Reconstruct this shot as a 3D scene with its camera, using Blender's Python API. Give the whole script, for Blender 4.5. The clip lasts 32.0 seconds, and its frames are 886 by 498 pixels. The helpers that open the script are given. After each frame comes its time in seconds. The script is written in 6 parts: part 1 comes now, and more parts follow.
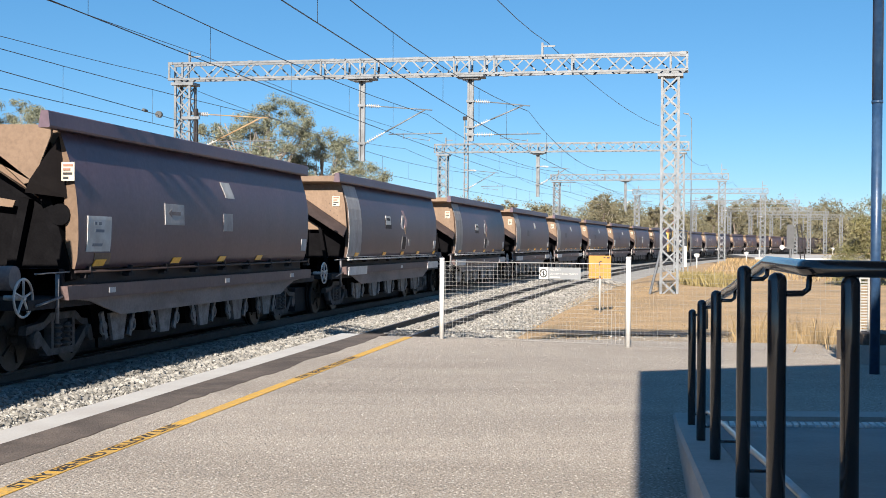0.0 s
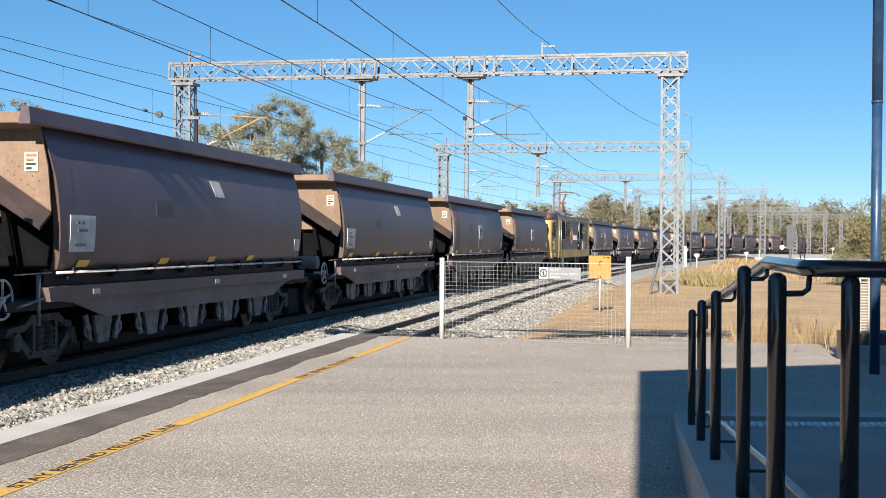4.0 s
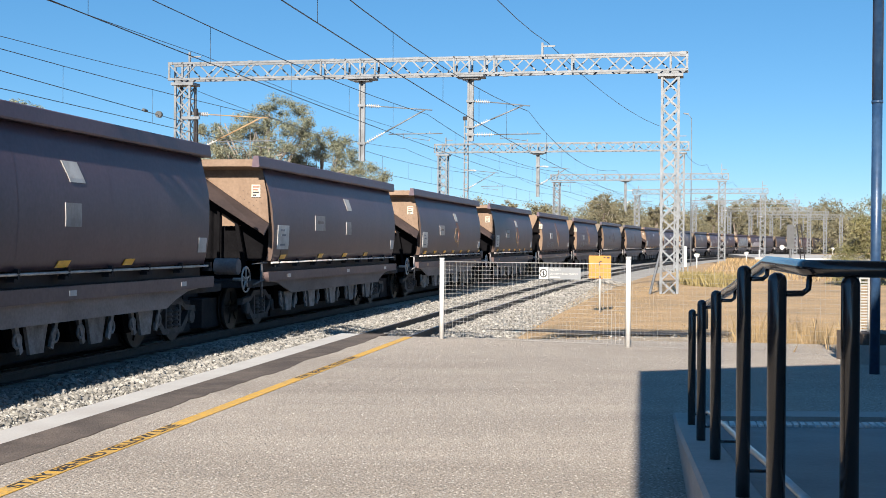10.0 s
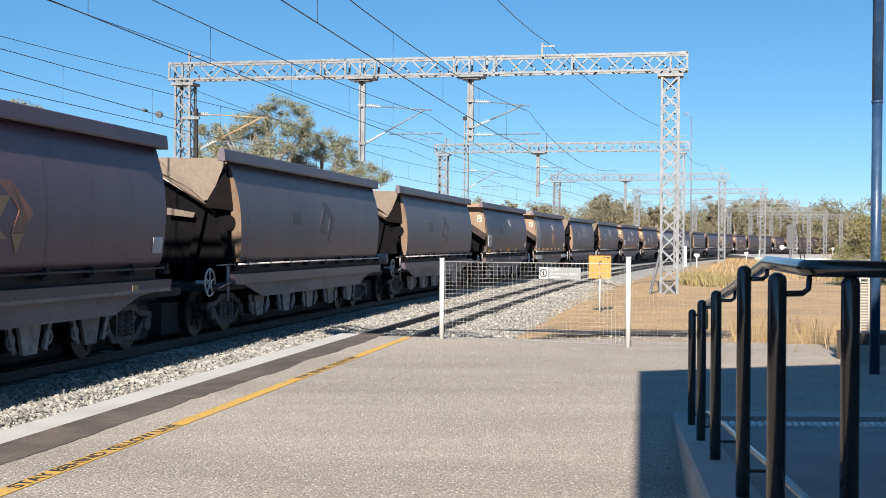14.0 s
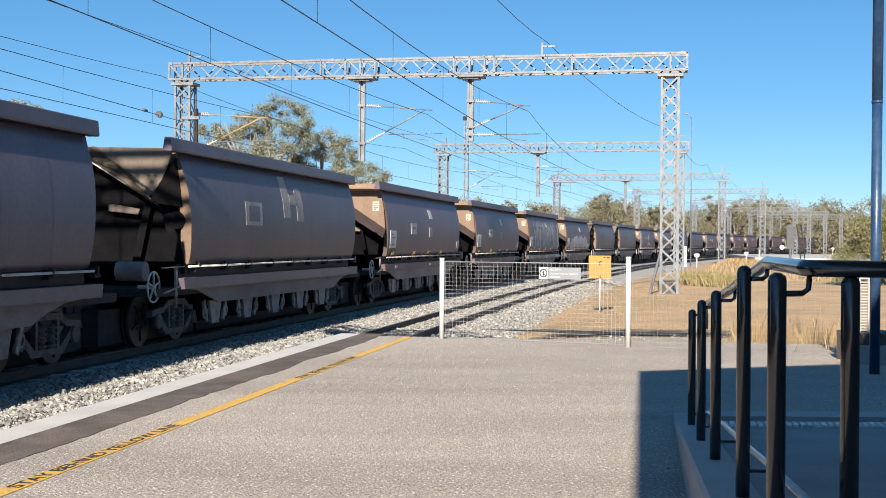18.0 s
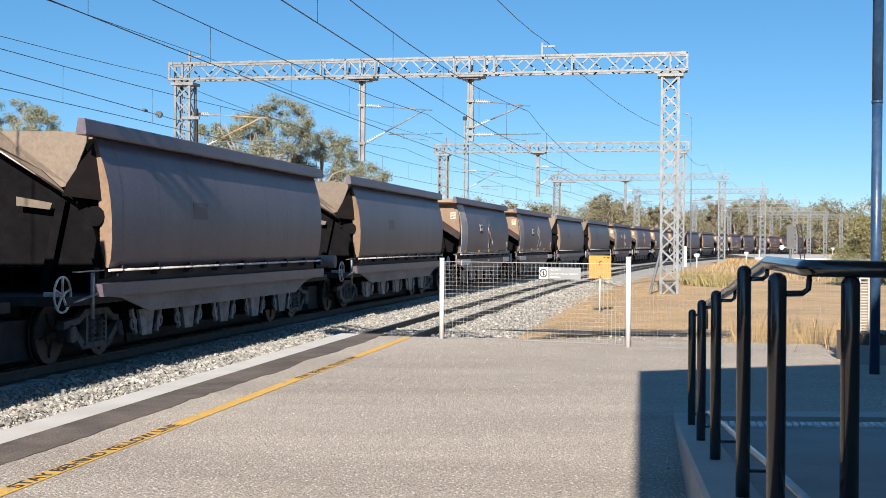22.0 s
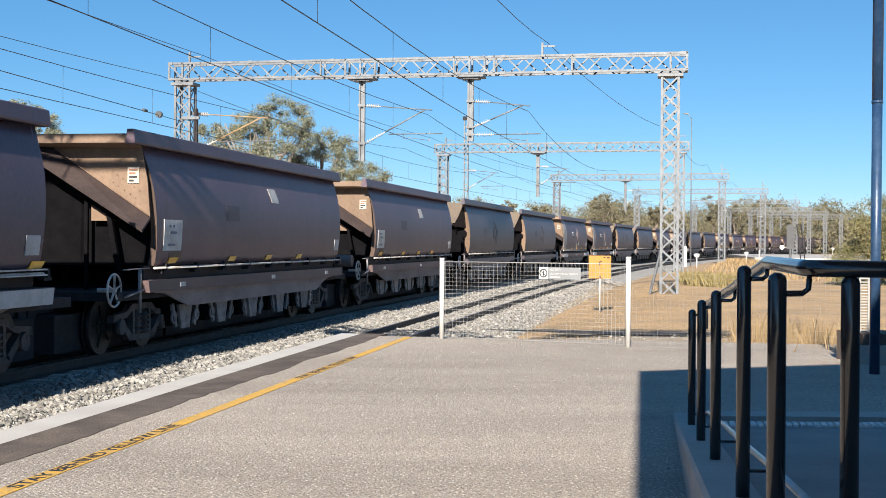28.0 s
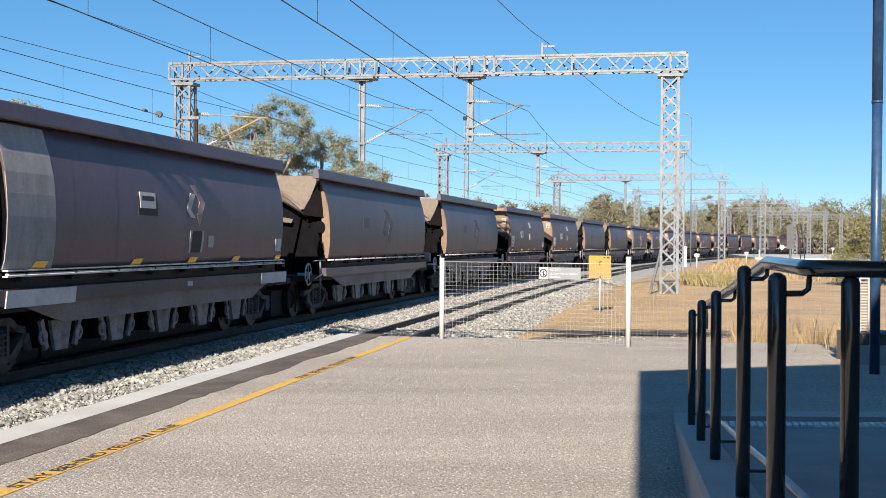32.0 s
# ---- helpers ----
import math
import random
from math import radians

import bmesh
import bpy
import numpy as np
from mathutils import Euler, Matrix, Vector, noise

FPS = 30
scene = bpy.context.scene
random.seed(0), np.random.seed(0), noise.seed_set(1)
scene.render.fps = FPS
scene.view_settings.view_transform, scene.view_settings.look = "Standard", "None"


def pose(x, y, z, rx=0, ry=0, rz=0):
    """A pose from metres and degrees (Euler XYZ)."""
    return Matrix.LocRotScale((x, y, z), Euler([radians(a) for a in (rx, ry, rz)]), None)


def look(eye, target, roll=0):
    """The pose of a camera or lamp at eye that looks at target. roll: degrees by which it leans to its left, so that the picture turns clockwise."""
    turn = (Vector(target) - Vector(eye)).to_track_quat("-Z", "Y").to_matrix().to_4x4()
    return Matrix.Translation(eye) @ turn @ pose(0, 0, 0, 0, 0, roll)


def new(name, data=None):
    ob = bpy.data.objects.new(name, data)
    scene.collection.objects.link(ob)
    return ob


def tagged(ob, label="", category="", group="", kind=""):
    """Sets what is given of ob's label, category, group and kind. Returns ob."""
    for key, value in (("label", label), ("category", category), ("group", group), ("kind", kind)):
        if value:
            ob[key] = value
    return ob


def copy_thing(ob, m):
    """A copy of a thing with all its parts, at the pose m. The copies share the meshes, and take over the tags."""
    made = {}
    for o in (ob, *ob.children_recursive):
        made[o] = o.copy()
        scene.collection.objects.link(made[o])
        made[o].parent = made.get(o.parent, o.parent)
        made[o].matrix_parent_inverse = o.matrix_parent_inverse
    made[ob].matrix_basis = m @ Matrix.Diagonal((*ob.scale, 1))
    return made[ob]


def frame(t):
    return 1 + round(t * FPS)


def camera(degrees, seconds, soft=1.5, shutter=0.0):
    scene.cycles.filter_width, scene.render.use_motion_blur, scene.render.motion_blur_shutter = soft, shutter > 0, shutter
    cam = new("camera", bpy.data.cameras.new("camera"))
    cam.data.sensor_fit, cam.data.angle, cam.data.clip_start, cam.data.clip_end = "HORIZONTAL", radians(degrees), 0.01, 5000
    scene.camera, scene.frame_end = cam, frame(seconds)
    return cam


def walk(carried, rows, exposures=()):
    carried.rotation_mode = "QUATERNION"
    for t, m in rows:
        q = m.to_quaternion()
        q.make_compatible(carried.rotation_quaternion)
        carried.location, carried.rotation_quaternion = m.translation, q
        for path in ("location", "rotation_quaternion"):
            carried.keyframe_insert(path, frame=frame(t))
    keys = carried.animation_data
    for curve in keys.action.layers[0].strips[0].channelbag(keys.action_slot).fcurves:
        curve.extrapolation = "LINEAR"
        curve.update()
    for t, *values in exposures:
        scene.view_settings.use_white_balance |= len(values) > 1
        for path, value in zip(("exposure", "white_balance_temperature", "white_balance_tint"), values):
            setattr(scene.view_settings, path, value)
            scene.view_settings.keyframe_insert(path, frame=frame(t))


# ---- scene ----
cam = camera(37.65, 32.0, soft=0.9)
EYE_Z = 1.886
CAM = Matrix.Translation((0, 0, EYE_Z)) @ pose(0, 0, 0, 90 - 0.274, 0, 0) @ pose(0, 0, 0, 0, 0, 0.379)
walk(cam, [(0, CAM), (32, CAM)], exposures=[(0, 1.28, 5900, 7), (32, 1.28, 5900, 7)])

# ---- light ----
SUN_AZ, SUN_EL = 9.0, 26.0          # the light runs towards this bearing, right of +y
world = bpy.data.worlds.new("sky")
scene.world = world
world.use_nodes = True
wn, wl = world.node_tree.nodes, world.node_tree.links
sky = wn.new("ShaderNodeTexSky")
sky.sky_type = "NISHITA"
sky.sun_disc = False
sky.sun_elevation = radians(SUN_EL)
sky.sun_rotation = radians(180 + SUN_AZ)
sky.altitude = 2500
sky.air_density, sky.dust_density, sky.ozone_density = 0.93, 0.05, 2.6
tone = wn.new("ShaderNodeHueSaturation")
tone.inputs["Hue"].default_value, tone.inputs["Saturation"].default_value = 0.488, 1.12
wl.new(sky.outputs[0], tone.inputs["Color"])
even = wn.new("ShaderNodeMix")          # clear dry air: the gradient from zenith to skyline is weak
even.data_type = "RGBA"
even.inputs["Factor"].default_value = 0.32
even.inputs["B"].default_value = (0.85, 2.95, 6.3, 1)
wl.new(tone.outputs[0], even.inputs["A"])
wl.new(even.outputs["Result"], wn["Background"].inputs[0])
wn["Background"].inputs[1].default_value = 0.0445
sun_data = bpy.data.lights.new("sun", "SUN")
sun_data.energy, sun_data.angle, sun_data.color = 5.0, radians(0.53), (1.0, 0.845, 0.67)
sun = new("sun", sun_data)
to = Vector((math.sin(radians(SUN_AZ)) * math.cos(radians(SUN_EL)), math.cos(radians(SUN_AZ)) * math.cos(radians(SUN_EL)), -math.sin(radians(SUN_EL))))
sun.matrix_world = look(Vector((-20, -60, 60)), Vector((-20, -60, 60)) + to)


# ---- materials ----
def material(name, base, rough=0.7, metal=0.0, vary=0.15, scale=3.0, fine=40.0, bump=0.15, second=None, random_tint=0.0, stretch=(1, 1, 1), amount=0.5, spec=0.5, island=0.0):
    """A worn surface: base colour, a second colour in patches, fine grain and relief."""
    m = bpy.data.materials.new(name)
    m.use_nodes = True
    n, l = m.node_tree.nodes, m.node_tree.links
    b = n["Principled BSDF"]
    b.inputs["Roughness"].default_value, b.inputs["Metallic"].default_value = rough, metal
    b.inputs["Specular IOR Level"].default_value = spec
    co = n.new("ShaderNodeTexCoord")
    mp = n.new("ShaderNodeMapping")
    mp.inputs["Scale"].default_value = stretch
    l.new(co.outputs["Object"], mp.inputs[0])
    big = n.new("ShaderNodeTexNoise")
    big.inputs["Scale"].default_value, big.inputs["Detail"].default_value, big.inputs["Roughness"].default_value = scale, 6, 0.62
    small = n.new("ShaderNodeTexNoise")
    small.inputs["Scale"].default_value, small.inputs["Detail"].default_value = fine, 4
    l.new(mp.outputs[0], big.inputs[0])
    l.new(co.outputs["Object"], small.inputs[0])
    mix = n.new("ShaderNodeMix")
    mix.data_type = "RGBA"
    c2 = second or tuple(c * (1 - 2 * vary) for c in base)
    mix.inputs["A"].default_value, mix.inputs["B"].default_value = (*base, 1), (*c2, 1)
    ramp = n.new("ShaderNodeMapRange")
    ramp.inputs["From Min"].default_value, ramp.inputs["From Max"].default_value = 0.62 - 0.3 * amount - 0.08, 0.62 - 0.3 * amount + 0.22
    l.new(big.outputs["Fac"], ramp.inputs["Value"])
    l.new(ramp.outputs[0], mix.inputs["Factor"])
    hsv = n.new("ShaderNodeHueSaturation")
    l.new(mix.outputs["Result"], hsv.inputs["Color"])
    val = n.new("ShaderNodeMapRange")
    val.inputs["From Min"].default_value, val.inputs["From Max"].default_value = 0.25, 0.75
    val.inputs["To Min"].default_value, val.inputs["To Max"].default_value = 1 - vary, 1 + vary
    l.new(small.outputs["Fac"], val.inputs["Value"])
    last = val.outputs[0]
    if random_tint or island:
        if random_tint:
            src = n.new("ShaderNodeObjectInfo").outputs["Random"]
            amt = random_tint
        else:
            src = n.new("ShaderNodeNewGeometry").outputs["Random Per Island"]
            amt = island
        rr = n.new("ShaderNodeMapRange")
        rr.inputs["To Min"].default_value, rr.inputs["To Max"].default_value = 1 - amt, 1 + amt
        l.new(src, rr.inputs["Value"])
        mul = n.new("ShaderNodeMath")
        mul.operation = "MULTIPLY"
        l.new(last, mul.inputs[0])
        l.new(rr.outputs[0], mul.inputs[1])
        last = mul.outputs[0]
    l.new(last, hsv.inputs["Value"])
    l.new(hsv.outputs[0], b.inputs["Base Color"])
    if bump:
        bp = n.new("ShaderNodeBump")
        bp.inputs["Strength"].default_value, bp.inputs["Distance"].default_value = bump, 0.02
        l.new(small.outputs["Fac"], bp.inputs["Height"])
        l.new(bp.outputs[0], b.inputs["Normal"])
    return m


def chip_seal(name, base, second):
    """A sprayed stone-chip seal: pale and dark chips, worn tracks, faint stains."""
    m = material(name, base, 0.9, 0, 0.26, 0.55, 60, 0.7, second, 0, (0.45, 1.7, 1), 0.5, 0.25)
    n, l = m.node_tree.nodes, m.node_tree.links
    b = n["Principled BSDF"]
    src = b.inputs["Base Color"].links[0].from_socket
    co = n.new("ShaderNodeTexCoord")
    for scale, lo, hi, col, amt in ((70.0, 0.05, 0.5, (0.11, 0.098, 0.085), 0.85), (48.0, 0.05, 0.42, (0.74, 0.69, 0.62), 0.85), (3.0, 0.0, 0.05, (0.06, 0.05, 0.045), 0.8)):
        v = n.new("ShaderNodeTexVoronoi")
        v.inputs["Scale"].default_value = scale
        v.inputs["Randomness"].default_value = 1.0
        l.new(co.outputs["Object"], v.inputs["Vector"])
        r = n.new("ShaderNodeMapRange")
        r.inputs["From Min"].default_value, r.inputs["From Max"].default_value = lo, hi
        r.inputs["To Min"].default_value, r.inputs["To Max"].default_value = 1.0, 0.0
        l.new(v.outputs["Distance"], r.inputs["Value"])
        sep = n.new("ShaderNodeSeparateColor")
        l.new(v.outputs["Color"], sep.inputs[0])
        mul = n.new("ShaderNodeMath")
        mul.operation = "MULTIPLY"
        l.new(r.outputs[0], mul.inputs[0])
        l.new(sep.outputs[0], mul.inputs[1])
        m2 = n.new("ShaderNodeMath")
        m2.operation = "MULTIPLY"
        m2.inputs[1].default_value = amt * 1.6
        m2.use_clamp = True
        l.new(mul.outputs[0], m2.inputs[0])
        mx = n.new("ShaderNodeMix")
        mx.data_type = "RGBA"
        mx.inputs["B"].default_value = (*col, 1)
        l.new(src, mx.inputs["A"])
        l.new(m2.outputs[0], mx.inputs["Factor"])
        src = mx.outputs["Result"]
    l.new(src, b.inputs["Base Color"])
    return m


M = {}
M["tub"] = material("wagon_paint_brown", (0.106, 0.069, 0.088), 0.45, 0, 0.16, 0.9, 14, 0.06, (0.074, 0.051, 0.072), 0.12, (1, 0.6, 0.25), 0.5, 0.4)
M["tub_grey"] = material("wagon_paint_grey", (0.098, 0.080, 0.098), 0.45, 0, 0.16, 0.9, 14, 0.06, (0.068, 0.057, 0.078), 0.10, (1, 0.6, 0.25), 0.5, 0.4)
M["seam"] = material("weld_seam", (0.078, 0.053, 0.066), 0.6, 0, 0.3, 3, 14, 0, (0.095, 0.064, 0.08), 0, (1, 1, 1), 0.6, 0.3)
# front ends: a paler, warmer brown than the sides
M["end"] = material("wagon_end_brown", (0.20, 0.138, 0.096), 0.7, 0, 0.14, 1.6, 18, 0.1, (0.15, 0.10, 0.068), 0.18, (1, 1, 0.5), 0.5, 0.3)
M["curl"] = material("wagon_corner_brown", (0.12, 0.082, 0.065), 0.6, 0, 0.12, 1.6, 18, 0.1, (0.08, 0.058, 0.05), 0.18, (1, 1, 0.5), 0.5, 0.3)
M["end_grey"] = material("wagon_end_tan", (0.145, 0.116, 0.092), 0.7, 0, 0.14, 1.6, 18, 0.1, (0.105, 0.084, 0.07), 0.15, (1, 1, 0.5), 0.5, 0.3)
M["rim"] = material("wagon_rim", (0.036, 0.027, 0.028), 0.6, 0, 0.12, 1.2, 16, 0.1, (0.052, 0.037, 0.035), 0.15, spec=0.15)
M["skirt"] = material("wagon_skirt", (0.25, 0.215, 0.21), 0.65, 0, 0.14, 1.4, 20, 0.1, (0.15, 0.125, 0.12), 0.2, (1, 0.4, 1), 0.55, spec=0.2)
M["ledge"] = material("wagon_ledge_brown", (0.15, 0.105, 0.098), 0.6, 0, 0.16, 0.9, 14, 0.06, (0.10, 0.073, 0.075), 0.15, (1, 0.5, 0.4), 0.5, 0.3)
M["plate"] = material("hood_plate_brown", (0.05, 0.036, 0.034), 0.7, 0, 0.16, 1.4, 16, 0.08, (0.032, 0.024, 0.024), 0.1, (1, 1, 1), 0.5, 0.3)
M["notice"] = material("notice_cream", (0.50, 0.45, 0.37), 0.6, 0, 0.1, 6, 40, 0.02, (0.40, 0.33, 0.26))
M["ghost"] = material("ghost_paint", (0.062, 0.050, 0.062), 0.5, 0, 0.16, 1.2, 14, 0.05, (0.078, 0.064, 0.076), 0, (1, 1, 0.4), 0.5, 0.3)
M["frame_dark"] = material("dusty_cast_steel", (0.10, 0.094, 0.094), 0.8, 0, 0.2, 4, 30, 0.2, (0.05, 0.046, 0.046), 0, (1, 1, 1), 0.5, 0.2)
M["rusty"] = material("rust_brown_band", (0.15, 0.082, 0.055), 0.65, 0, 0.2, 1.6, 18, 0.08, (0.21, 0.135, 0.095), 0.1, (1, 1, 0.4), 0.5, 0.3)
M["under"] = material("underframe_black", (0.026, 0.025, 0.029), 0.8, 0, 0.2, 4, 30, 0.2, (0.042, 0.038, 0.038), 0.1, spec=0.15)
# coal dust, blackened further: the shade of bays and hopper doors is in this colour
M["coal"] = material("coal_dust_in_shade", (0.0045, 0.0043, 0.0052), 0.95, 0, 0.2, 4, 30, 0.2, (0.007, 0.0068, 0.008), 0.1, spec=0.05)
M["scrub"] = material("scrub_blades", (0.27, 0.215, 0.095), 0.85, 0, 0.12, 0.6, 9, 0.0, (0.19, 0.16, 0.07), 0, (1, 1, 1), 0.45, 0.2, island=0.35)
# shade under the end hood painted into the gusset and far flange
M["hood"] = material("hood_shade_dark", (0.009, 0.0075, 0.008), 0.8, 0, 0.12, 2, 20, 0.1, (0.013, 0.011, 0.011), spec=0.1)
M["arm"] = material("door_gear_grey", (0.25, 0.24, 0.245), 0.7, 0, 0.2, 5, 30, 0.2, (0.13, 0.122, 0.122), 0.2, spec=0.2)
M["wheel"] = material("wheel_steel", (0.045, 0.042, 0.042), 0.5, 0.2, 0.2, 5, 30, 0.1, spec=0.25)
M["bright"] = material("bright_steel", (0.55, 0.54, 0.52), 0.3, 0.9, 0.08, 8, 60, 0.03)
M["white"] = material("white_sheet", (0.58, 0.575, 0.56), 0.6, 0, 0.05, 3, 30, 0.03, (0.42, 0.40, 0.38))
M["band"] = material("wagon_band_grey", (0.37, 0.36, 0.36), 0.6, 0, 0.1, 2.2, 18, 0.06, (0.24, 0.22, 0.21), 0.2, (1, 1, .5), 0.5, spec=0.3)
M["panel"] = material("pale_panel", (0.46, 0.46, 0.47), 0.55, 0, 0.08, 3, 20, 0.03, (0.34, 0.33, 0.33))
M["mark"] = material("worn_pale_mark", (0.36, 0.33, 0.315), 0.6, 0, 0.15, 2.5, 18, 0.03, (0.20, 0.175, 0.17), 0, (1, 1, 0.5), 0.5)
M["amber"] = material("amber_reflector", (0.85, 0.45, 0.03), 0.35, 0, 0.08, 6, 40, 0.03)
M["orange"] = material("orange_paint", (0.27, 0.125, 0.08), 0.6, 0, 0.1, 3, 30, 0.03, (0.2, 0.11, 0.085), 0, (1, 1, 1), 0.55)
M["emblem"] = material("worn_emblem", (0.56, 0.54, 0.52), 0.6, 0, 0.1, 3, 30, 0.03, (0.26, 0.22, 0.20), 0.2)
M["emblem_pink"] = material("worn_red_emblem", (0.44, 0.30, 0.30), 0.6, 0, 0.1, 3, 30, 0.03, (0.22, 0.15, 0.14), 0.2)
M["emblem_gold"] = material("worn_gold_emblem", (0.33, 0.215, 0.12), 0.6, 0, 0.1, 3, 30, 0.03, (0.28, 0.18, 0.09), 0.2)
M["text"] = material("dark_print", (0.03, 0.03, 0.033), 0.7, 0, 0.3, 5, 30, 0)
M["print_grey"] = material("grey_print", (0.20, 0.22, 0.26), 0.7, 0, 0.2, 5, 30, 0)
M["spray_grey"] = material("spray_grey", (0.25, 0.275, 0.30), 0.6, 0, 0.15, 0.8, 20, 0.03, (0.10, 0.075, 0.08), 0, (1, 1, 0.5))
M["spray_white"] = material("spray_white", (0.46, 0.50, 0.57), 0.6, 0, 0.15, 2.0, 20, 0.03, (0.20, 0.22, 0.26), 0, (1, 1, 0.3))
M["spray_pale"] = material("spray_pale", (0.40, 0.425, 0.45), 0.6, 0, 0.15, 1.2, 20, 0.03, (0.16, 0.165, 0.175), 0, (1, 1, 0.5))
M["skirt_pale"] = material("dusty_skirt", (0.25, 0.22, 0.20), 0.8, 0, 0.2, 1.2, 20, 0.05, (0.15, 0.125, 0.115), 0, (1, 1, 0.4))
M["emblem_faded"] = material("faded_red_emblem", (0.20, 0.115, 0.10), 0.65, 0, 0.2, 2, 30, 0.03, (0.14, 0.09, 0.085), 0, (1, 1, 0.4))
M["spray_wash"] = material("spray_wash", (0.50, 0.47, 0.50), 0.6, 0, 0.15, 1.6, 20, 0.03, (0.30, 0.26, 0.29), 0, (1, 1, 0.3))
M["spray_dark"] = material("spray_dark", (0.085, 0.095, 0.11), 0.6, 0, 0.12, 2.5, 20, 0.03)
M["spray_green"] = material("spray_green", (0.33, 0.40, 0.40), 0.6, 0, 0.12, 2.5, 20, 0.03)
M["spray_pink"] = material("spray_pink", (0.34, 0.25, 0.28), 0.6, 0, 0.12, 2.5, 20, 0.03)
M["galv"] = material("galvanised_steel", (0.165, 0.178, 0.198), 0.5, 0.1, 0.2, 2.5, 26, 0.06, (0.090, 0.095, 0.103))
M["wire"] = material("overhead_wire", (0.08, 0.085, 0.09), 0.5, 0.4, 0.1, 3, 30, 0)
M["insulator"] = material("pale_insulator", (0.46, 0.44, 0.42), 0.35, 0, 0.1, 4, 30, 0)
M["rail"] = material("rusty_rail", (0.055, 0.04, 0.032), 0.7, 0.2, 0.2, 4, 40, 0.15)
M["railtop"] = material("worn_railhead", (0.30, 0.27, 0.25), 0.4, 0.8, 0.1, 4, 40, 0.02)
M["ballast"] = material("ballast_bed", (0.35, 0.335, 0.31), 0.95, 0, 0.3, 5.0, 22, 0.8, (0.25, 0.235, 0.215), 0, (1, 1, 1), 0.5, 0.2)
M["stone"] = material("ballast_stone", (0.27, 0.258, 0.238), 0.9, 0, 0.10, 4, 30, 0.3, (0.18, 0.17, 0.155), 0, (1, 1, 1), 0.5, 0.2, island=0.5)
M["sleeper"] = material("concrete_sleeper", (0.42, 0.40, 0.36), 0.9, 0, 0.15, 4, 40, 0.2, (0.30, 0.27, 0.24))
M["asphalt"] = chip_seal("tan_seal", (0.40, 0.345, 0.29), (0.30, 0.257, 0.215))
M["asphalt_dark"] = material("dark_seal_strip", (0.082, 0.066, 0.056), 0.9, 0, 0.26, 2.4, 60, 0.5, (0.15, 0.12, 0.10), 0, (1, 1, 1), 0.5, 0.3)
M["coping"] = material("concrete_coping", (0.50, 0.475, 0.44), 0.85, 0, 0.08, 2.0, 60, 0.12, (0.43, 0.40, 0.37))
M["yellow"] = material("yellow_line", (0.62, 0.35, 0.04), 0.85, 0, 0.2, 22, 70, 0.3, (0.40, 0.28, 0.12), 0, (1, 1, 1), 0.45)
M["concrete"] = material("pale_concrete", (0.43, 0.41, 0.385), 0.88, 0, 0.10, 1.2, 50, 0.15, (0.34, 0.32, 0.295))
M["ground"] = material("dry_ground", (0.43, 0.295, 0.165), 0.95, 0, 0.22, 0.35, 9, 0.6, (0.27, 0.20, 0.125), 0, (1, 1, 1), 0.5, 0.2)
M["grass"] = material("dry_grass", (0.30, 0.215, 0.115), 0.85, 0, 0.12, 0.6, 9, 0.0, (0.19, 0.135, 0.07), 0, (1, 1, 1), 0.45, 0.2, island=0.5)
M["bark"] = material("pale_bark", (0.27, 0.24, 0.21), 0.9, 0, 0.2, 3, 20, 0.3, (0.20, 0.16, 0.13))
M["leaf"] = material("gum_leaves", (0.150, 0.168, 0.125), 0.55, 0, 0.15, 0.35, 8, 0, (0.20, 0.19, 0.115), 0, (1, 1, 1), 0.5, 0.35, island=0.35)
M["leaf_far"] = material("far_leaves", (0.138, 0.128, 0.082), 0.7, 0, 0.10, 0.06, 4, 0, (0.17, 0.152, 0.098), 0, (1, 1, 1), 0.5, 0.2, island=0.15)
M["leaf_bush"] = material("bush_leaves", (0.13, 0.125, 0.052), 0.6, 0, 0.15, 0.5, 8, 0, (0.18, 0.16, 0.075), 0, (1, 1, 1), 0.5, 0.35, island=0.3)
M["fence"] = material("white_fence_paint", (0.50, 0.497, 0.487), 0.5, 0, 0.06, 4, 40, 0.03)
M["sign_yellow"] = material("yellow_sign", (0.42, 0.175, 0.012), 0.5, 0, 0.06, 4, 40, 0.02, (0.34, 0.14, 0.014))
M["black_rail"] = material("dark_powder_coat", (0.022, 0.022, 0.026), 0.17, 0.0, 0.1, 4, 50, 0.01, spec=0.9)
M["loco_yellow"] = material("loco_yellow", (0.52, 0.345, 0.095), 0.5, 0, 0.14, 1.0, 14, 0.05, (0.33, 0.235, 0.11), 0, (1, 0.6, 0.35), 0.5, spec=0.3)
M["loco_grey"] = material("loco_charcoal", (0.046, 0.047, 0.060), 0.45, 0, 0.12, 1.0, 14, 0.05, (0.066, 0.064, 0.068), 0, (1, 0.6, 0.35), 0.5, spec=0.4)
M["loco_red"] = material("loco_red_brown", (0.15, 0.058, 0.045), 0.55, 0, 0.12, 1.5, 14, 0.05, (0.10, 0.05, 0.042))
M["panto_red"] = material("pantograph_red", (0.25, 0.075, 0.055), 0.5, 0, 0.1, 3, 20, 0)
M["frame_grey"] = material("worn_frame_grey", (0.13, 0.135, 0.15), 0.5, 0, 0.15, 3, 30, 0.05, (0.075, 0.078, 0.09))
M["louvre"] = material("louvre_dark", (0.012, 0.013, 0.018), 0.8, 0, 0.2, 3, 30, 0.05, spec=0.1)
M["mesh_wire"] = material("mesh_wire_pale", (0.34, 0.335, 0.325), 0.5, 0.2, 0.06, 4, 40, 0)
